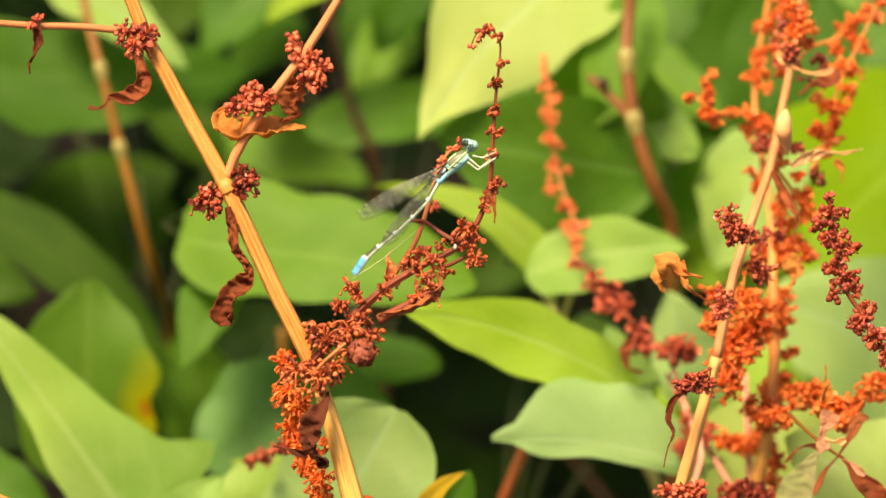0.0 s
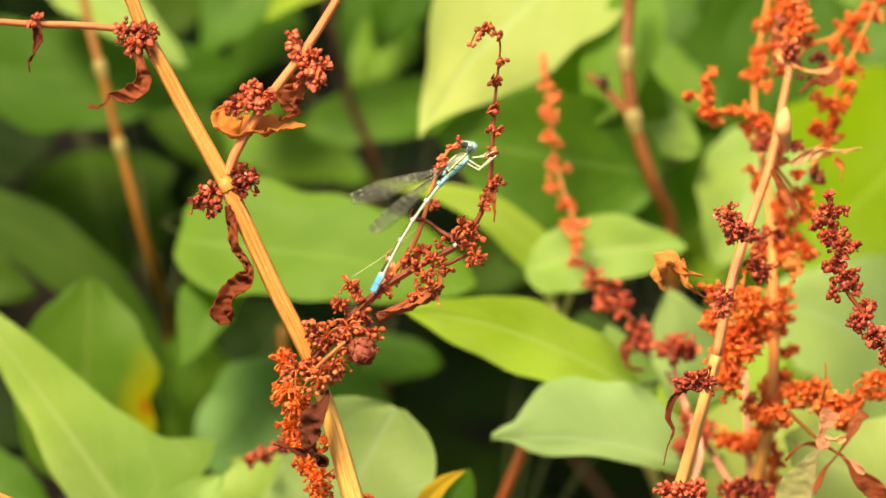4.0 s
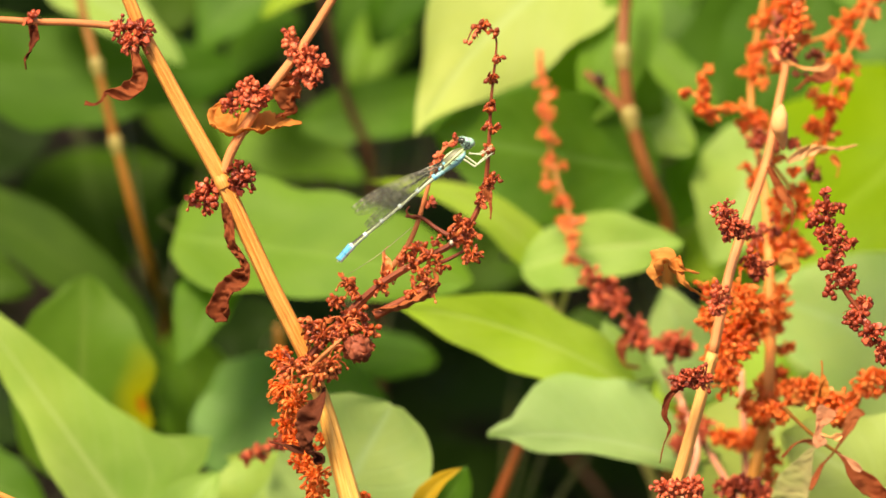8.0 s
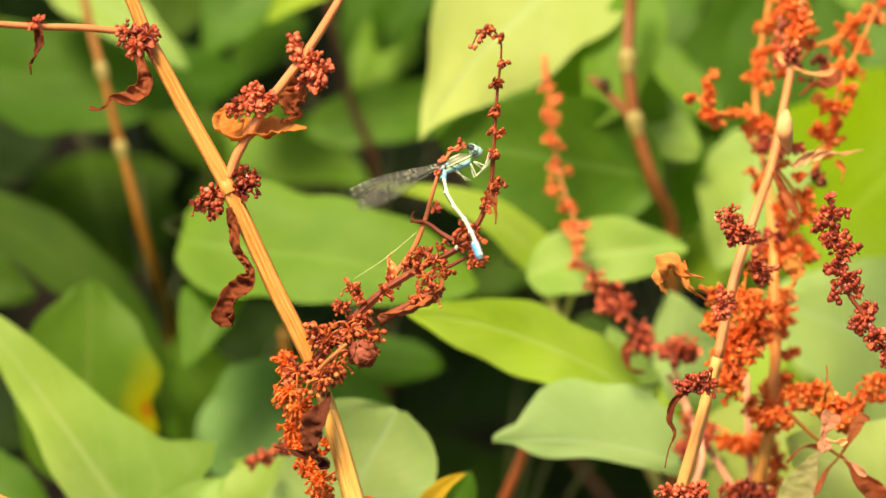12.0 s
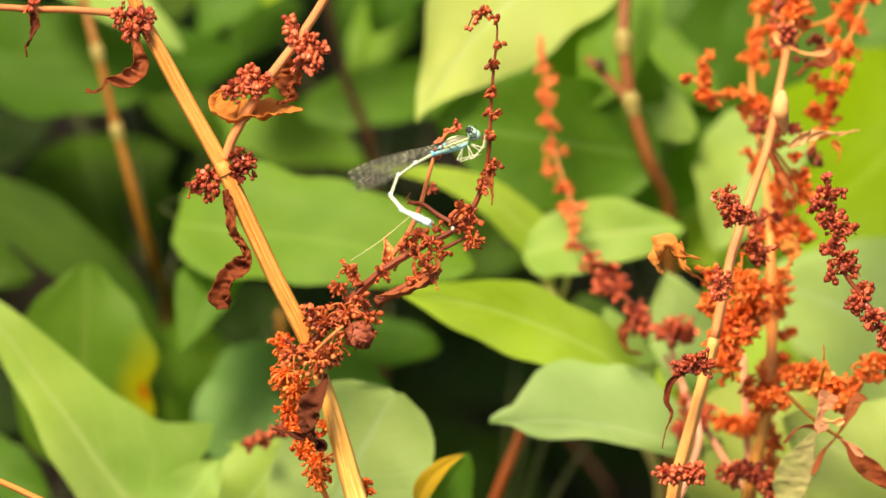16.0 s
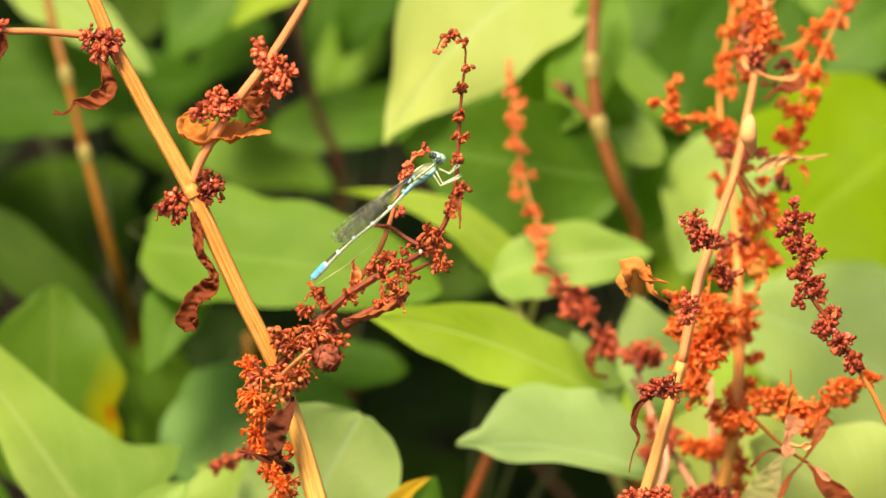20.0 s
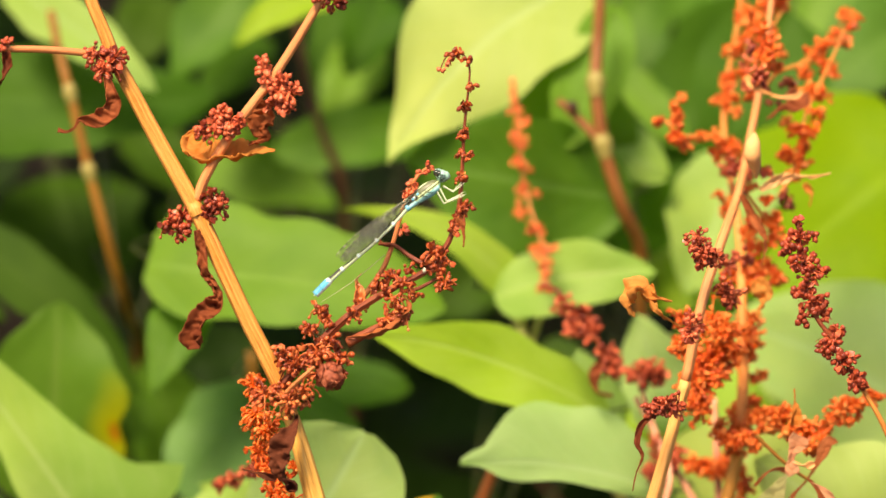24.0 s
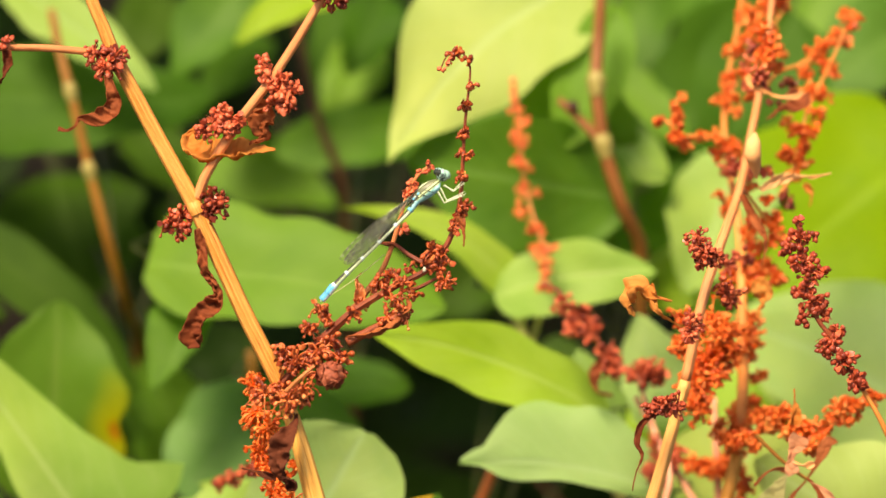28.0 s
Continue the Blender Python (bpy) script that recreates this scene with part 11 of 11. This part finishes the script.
    walk(tibias[4], [
        turn(0, 4.30, -0.45, -3.62, -9), turn(0.2, 4.31, -0.45, -3.62, -8), turn(0.4, 4.32, -0.45, -3.62, -7), turn(0.6, 4.33, -0.45, -3.61, -6),
        turn(0.8, 4.35, -0.45, -3.61, -5), turn(1, 4.37, -0.45, -3.61, -5), turn(1.2, 4.42, -0.45, -3.60, -4), turn(1.4, 4.47, -0.45, -3.59, -3),
        turn(1.6, 4.52, -0.45, -3.58, -3), turn(1.8, 4.57, -0.45, -3.56, -2), turn(2, 4.62, -0.45, -3.55, -2), turn(2.2, 4.62, -0.45, -3.55, -2),
        turn(2.4, 4.60, -0.45, -3.55, -3), turn(2.6, 4.60, -0.45, -3.55, -4), turn(2.8, 4.59, -0.45, -3.56, -4), turn(3, 4.59, -0.45, -3.56, -5),
        turn(3.2, 4.58, -0.45, -3.56, -5), turn(3.4, 4.59, -0.45, -3.56, -4), turn(5.6, 4.60, -0.45, -3.56, -2), turn(5.8, 4.60, -0.45, -3.56, -2),
        turn(6, 4.59, -0.45, -3.56, -2), turn(6.2, 4.59, -0.45, -3.56, -3), turn(6.4, 4.58, -0.45, -3.56, -3), turn(6.6, 4.57, -0.45, -3.56, -3),
        turn(6.8, 4.56, -0.45, -3.56, -3), turn(7, 4.56, -0.45, -3.57, -4), turn(7.2, 4.54, -0.45, -3.57, -4), turn(7.5, 4.51, -0.45, -3.58, -4),
        turn(7.8, 4.47, -0.45, -3.59, -4), turn(8, 4.46, -0.45, -3.59, -5), turn(8.3, 4.47, -0.45, -3.59, -5), turn(8.6, 4.48, -0.45, -3.59, -5),
        turn(9, 4.51, -0.45, -3.58, -5), turn(9.3, 4.51, -0.45, -3.58, -4), turn(9.6, 4.51, -0.45, -3.58, -2), turn(10, 4.51, -0.45, -3.58, -0),
        turn(10.2, 4.59, -0.45, -3.56, 2), turn(10.4, 4.68, -0.45, -3.53, 4), turn(10.6, 4.79, -0.45, -3.49, 5), turn(10.8, 4.89, -0.45, -3.46, 7),
        turn(11, 1.54, -0.45, 0.05, -61), turn(11.2, 1.54, -0.45, 0.05, -62), turn(11.4, 1.46, -0.45, -0.16, -56), turn(11.7, 1.51, -0.45, -0.03, -65),
        turn(12, 1.49, -0.45, -0.08, -71), turn(12.3, 1.44, -0.45, -0.20, -75), turn(12.6, 1.38, -0.45, -0.42, -79), turn(12.9, 1.33, -0.45, -0.69, -82),
        turn(13.2, 1.30, -0.45, -0.91, -86), turn(13.5, 1.30, -0.45, -1.14, -92), turn(13.8, 1.30, -0.45, -1.10, -90), turn(14, 1.31, -0.45, -1.32, -92),
        turn(14.2, 1.30, -0.45, -0.91, -88), turn(14.5, 1.33, -0.45, -0.69, -83), turn(14.8, 1.31, -0.45, -0.87, -63), turn(15, 1.33, -0.45, -1.41, -48),
        turn(15.2, 1.33, -0.45, -0.69, -70), turn(15.4, 1.37, -0.45, -0.47, -85), turn(15.6, 1.31, -0.45, -0.87, -59), turn(15.8, 1.47, -0.45, -1.98, -32),
        turn(16, 2.00, -0.45, -2.82, -5), turn(16.2, 2.68, -0.45, -3.35, 8), turn(16.4, 3.18, -0.45, -3.55, 15), turn(16.6, 3.67, -0.45, -3.64, 20),
        turn(16.8, 4.26, -0.45, -3.62, -14), turn(17, 3.68, -0.45, -3.64, -17), turn(17.5, 3.62, -0.45, -3.64, -17), turn(18, 3.57, -0.45, -3.63, -16),
        turn(19, 3.68, -0.45, -3.64, -16), turn(20, 3.67, -0.45, -3.64, -14), turn(21, 3.64, -0.45, -3.64, -13), turn(21.5, 3.63, -0.45, -3.64, -14),
        turn(24, 3.56, -0.45, -3.63, -16), turn(25, 3.44, -0.45, -3.61, -16), turn(26, 3.53, -0.45, -3.62, -12), turn(27, 3.44, -0.45, -3.61, -13),
        turn(28, 3.48, -0.45, -3.62, -17),
    ])
    walk(femurs[5], [
        turn(0, 3.75, 0.45, -1.05, -75), turn(0.2, 3.75, 0.45, -1.05, -75), turn(0.4, 3.75, 0.45, -1.05, -74), turn(0.6, 3.75, 0.45, -1.05, -74),
        turn(0.8, 3.75, 0.45, -1.05, -73), turn(1, 3.75, 0.45, -1.05, -73), turn(1.2, 3.75, 0.45, -1.05, -72), turn(1.4, 3.75, 0.45, -1.05, -70),
        turn(1.6, 3.75, 0.45, -1.05, -69), turn(1.8, 3.75, 0.45, -1.05, -68), turn(2, 3.75, 0.45, -1.05, -66), turn(2.2, 3.75, 0.45, -1.05, -67),
        turn(2.4, 3.75, 0.45, -1.05, -67), turn(2.6, 3.75, 0.45, -1.05, -67), turn(2.8, 3.75, 0.45, -1.05, -67), turn(3.4, 3.75, 0.45, -1.05, -68),
        turn(5.6, 3.75, 0.45, -1.05, -67), turn(6.2, 3.75, 0.45, -1.05, -67), turn(6.4, 3.75, 0.45, -1.05, -68), turn(7, 3.75, 0.45, -1.05, -68),
        turn(7.2, 3.75, 0.45, -1.05, -69), turn(7.5, 3.75, 0.45, -1.05, -70), turn(7.8, 3.75, 0.45, -1.05, -70), turn(8.6, 3.75, 0.45, -1.05, -70),
        turn(9, 3.75, 0.45, -1.05, -70), turn(9.3, 3.75, 0.45, -1.05, -69), turn(9.6, 3.75, 0.45, -1.05, -69), turn(10, 3.75, 0.45, -1.05, -69),
        turn(10.2, 3.75, 0.45, -1.05, -67), turn(10.4, 3.75, 0.45, -1.05, -65), turn(10.6, 3.75, 0.45, -1.05, -63), turn(10.8, 3.75, 0.45, -1.05, -61),
        turn(11, 3.75, 0.45, -1.05, -185), turn(11.2, 3.75, 0.45, -1.05, -186), turn(11.4, 3.75, 0.45, -1.05, -180), turn(11.7, 3.75, 0.45, -1.05, -186),
        turn(12, 3.75, 0.45, -1.05, -189), turn(12.3, 3.75, 0.45, -1.05, -188), turn(12.6, 3.75, 0.45, -1.05, -185), turn(12.9, 3.75, 0.45, -1.05, -181),
        turn(13.2, 3.75, 0.45, -1.05, -178), turn(13.5, 3.75, 0.45, -1.05, -174), turn(13.8, 3.75, 0.45, -1.05, -175), turn(14, 3.75, 0.45, -1.05, -171),
        turn(14.2, 3.75, 0.45, -1.05, -179), turn(14.5, 3.75, 0.45, -1.05, -183), turn(14.8, 3.75, 0.45, -1.05, -173), turn(15, 3.75, 0.45, -1.05, -159),
        turn(15.2, 3.75, 0.45, -1.05, -178), turn(15.4, 3.75, 0.45, -1.05, -188), turn(15.6, 3.75, 0.45, -1.05, -171), turn(15.8, 3.75, 0.45, -1.05, -143),
        turn(16, 3.75, 0.45, -1.05, -120), turn(16.2, 3.75, 0.45, -1.05, -106), turn(16.4, 3.75, 0.45, -1.05, -96), turn(16.6, 3.75, 0.45, -1.05, -85),
        turn(16.8, 3.75, 0.45, -1.05, -79), turn(17, 3.75, 0.45, -1.05, -92), turn(18, 3.75, 0.45, -1.05, -94), turn(19, 3.75, 0.45, -1.05, -91),
        turn(20, 3.75, 0.45, -1.05, -91), turn(21, 3.75, 0.45, -1.05, -92), turn(21.5, 3.75, 0.45, -1.05, -92), turn(24, 3.75, 0.45, -1.05, -94),
        turn(25, 3.75, 0.45, -1.05, -97), turn(26, 3.75, 0.45, -1.05, -94), turn(27, 3.75, 0.45, -1.05, -96), turn(28, 3.75, 0.45, -1.05, -96),
    ])
    walk(tibias[5], [
        turn(0, 4.41, 0.45, -3.56, -2), turn(0.2, 4.44, 0.45, -3.56, -2), turn(0.4, 4.45, 0.45, -3.55, -1), turn(0.6, 4.47, 0.45, -3.55, -0),
        turn(0.8, 4.50, 0.45, -3.54, 0), turn(1, 4.52, 0.45, -3.53, 1), turn(1.2, 4.57, 0.45, -3.52, 2), turn(1.4, 4.62, 0.45, -3.50, 2),
        turn(1.6, 4.68, 0.45, -3.48, 3), turn(1.8, 4.74, 0.45, -3.45, 3), turn(2, 4.79, 0.45, -3.43, 3), turn(2.2, 4.78, 0.45, -3.44, 3),
        turn(2.4, 4.77, 0.45, -3.44, 2), turn(2.6, 4.76, 0.45, -3.44, 2), turn(2.8, 4.75, 0.45, -3.45, 1), turn(3, 4.74, 0.45, -3.45, 1),
        turn(3.2, 4.74, 0.45, -3.46, 1), turn(3.4, 4.74, 0.45, -3.45, 1), turn(5.6, 4.76, 0.45, -3.45, 3), turn(5.8, 4.76, 0.45, -3.45, 3),
        turn(6, 4.76, 0.45, -3.44, 3), turn(6.2, 4.75, 0.45, -3.45, 3), turn(6.4, 4.74, 0.45, -3.45, 3), turn(6.6, 4.73, 0.45, -3.46, 2),
        turn(6.8, 4.72, 0.45, -3.46, 2), turn(7, 4.71, 0.45, -3.47, 2), turn(7.2, 4.69, 0.45, -3.47, 2), turn(7.5, 4.65, 0.45, -3.49, 2),
        turn(7.8, 4.62, 0.45, -3.50, 1), turn(8, 4.60, 0.45, -3.51, 1), turn(8.3, 4.61, 0.45, -3.50, 1), turn(8.6, 4.62, 0.45, -3.50, 1),
        turn(9, 4.65, 0.45, -3.49, 1), turn(9.3, 4.66, 0.45, -3.49, 2), turn(9.6, 4.67, 0.45, -3.48, 3), turn(10, 4.67, 0.45, -3.48, 5),
        turn(10.2, 4.75, 0.45, -3.45, 7), turn(10.4, 4.84, 0.45, -3.41, 9), turn(10.6, 4.94, 0.45, -3.36, 11), turn(10.8, 5.03, 0.45, -3.32, 12),
        turn(11, 1.16, 0.45, -0.82, -42), turn(11.2, 1.16, 0.45, -0.78, -44), turn(11.4, 1.15, 0.45, -1.05, -38), turn(11.7, 1.16, 0.45, -0.78, -48),
        turn(12, 1.18, 0.45, -0.64, -56), turn(12.3, 1.18, 0.45, -0.69, -62), turn(12.6, 1.16, 0.45, -0.82, -66), turn(12.9, 1.15, 0.45, -1.00, -70),
        turn(13.2, 1.15, 0.45, -1.14, -75), turn(13.5, 1.16, 0.45, -1.32, -81), turn(13.8, 1.16, 0.45, -1.28, -79), turn(14, 1.18, 0.45, -1.46, -81),
        turn(14.2, 1.15, 0.45, -1.10, -77), turn(14.5, 1.15, 0.45, -0.91, -71), turn(14.8, 1.17, 0.45, -1.37, -50), turn(15, 1.32, 0.45, -1.98, -35),
        turn(15.2, 1.15, 0.45, -1.14, -57), turn(15.4, 1.18, 0.45, -0.69, -73), turn(15.6, 1.18, 0.45, -1.46, -46), turn(15.8, 1.67, 0.45, -2.61, -22),
        turn(16, 2.45, 0.45, -3.30, 0), turn(16.2, 3.03, 0.45, -3.55, 13), turn(16.4, 3.48, 0.45, -3.64, 22), turn(16.6, 3.98, 0.45, -3.64, 30),
        turn(16.8, 4.24, 0.45, -3.60, -7), turn(17, 3.67, 0.45, -3.65, -9), turn(17.5, 3.62, 0.45, -3.65, -9), turn(18, 3.57, 0.45, -3.64, -9),
        turn(19, 3.69, 0.45, -3.65, -8), turn(20, 3.69, 0.45, -3.65, -7), turn(21, 3.68, 0.45, -3.65, -6), turn(21.5, 3.66, 0.45, -3.65, -7),
        turn(24, 3.56, 0.45, -3.64, -9), turn(25, 3.45, 0.45, -3.63, -8), turn(26, 3.57, 0.45, -3.64, -5), turn(27, 3.48, 0.45, -3.64, -5),
        turn(28, 3.49, 0.45, -3.64, -9),
    ])
    walk(hoverfly, [
        here(0, 90, -75, -18, -30), here(5.6, 75, -70, -18, -20), here(6, 46.5, -53.6, -18, -12), here(6.1, 44.0, -28.0, -18, -12),
        here(6.2, 47.5, -23.2, -18, -12), here(6.3, 36.7, -28.2, -18, -12), here(6.4, 36.8, -22.2, -18, -12), here(6.5, 32.4, -16.9, -18, -12),
        here(6.6, 34.1, -10.4, -18, -12), here(6.7, 40.7, -16.1, -18, -12), here(6.8, 21.6, -22.4, -18, -12), here(6.9, -22.2, -26.2, -18, -12),
        here(7, -66.2, -15.6, -33, -12), here(7.1, -103, -6, -33, -10), here(7.4, -150, 10, -20, -6), here(28, -170, 14, -18, 10),
    ])


motions()
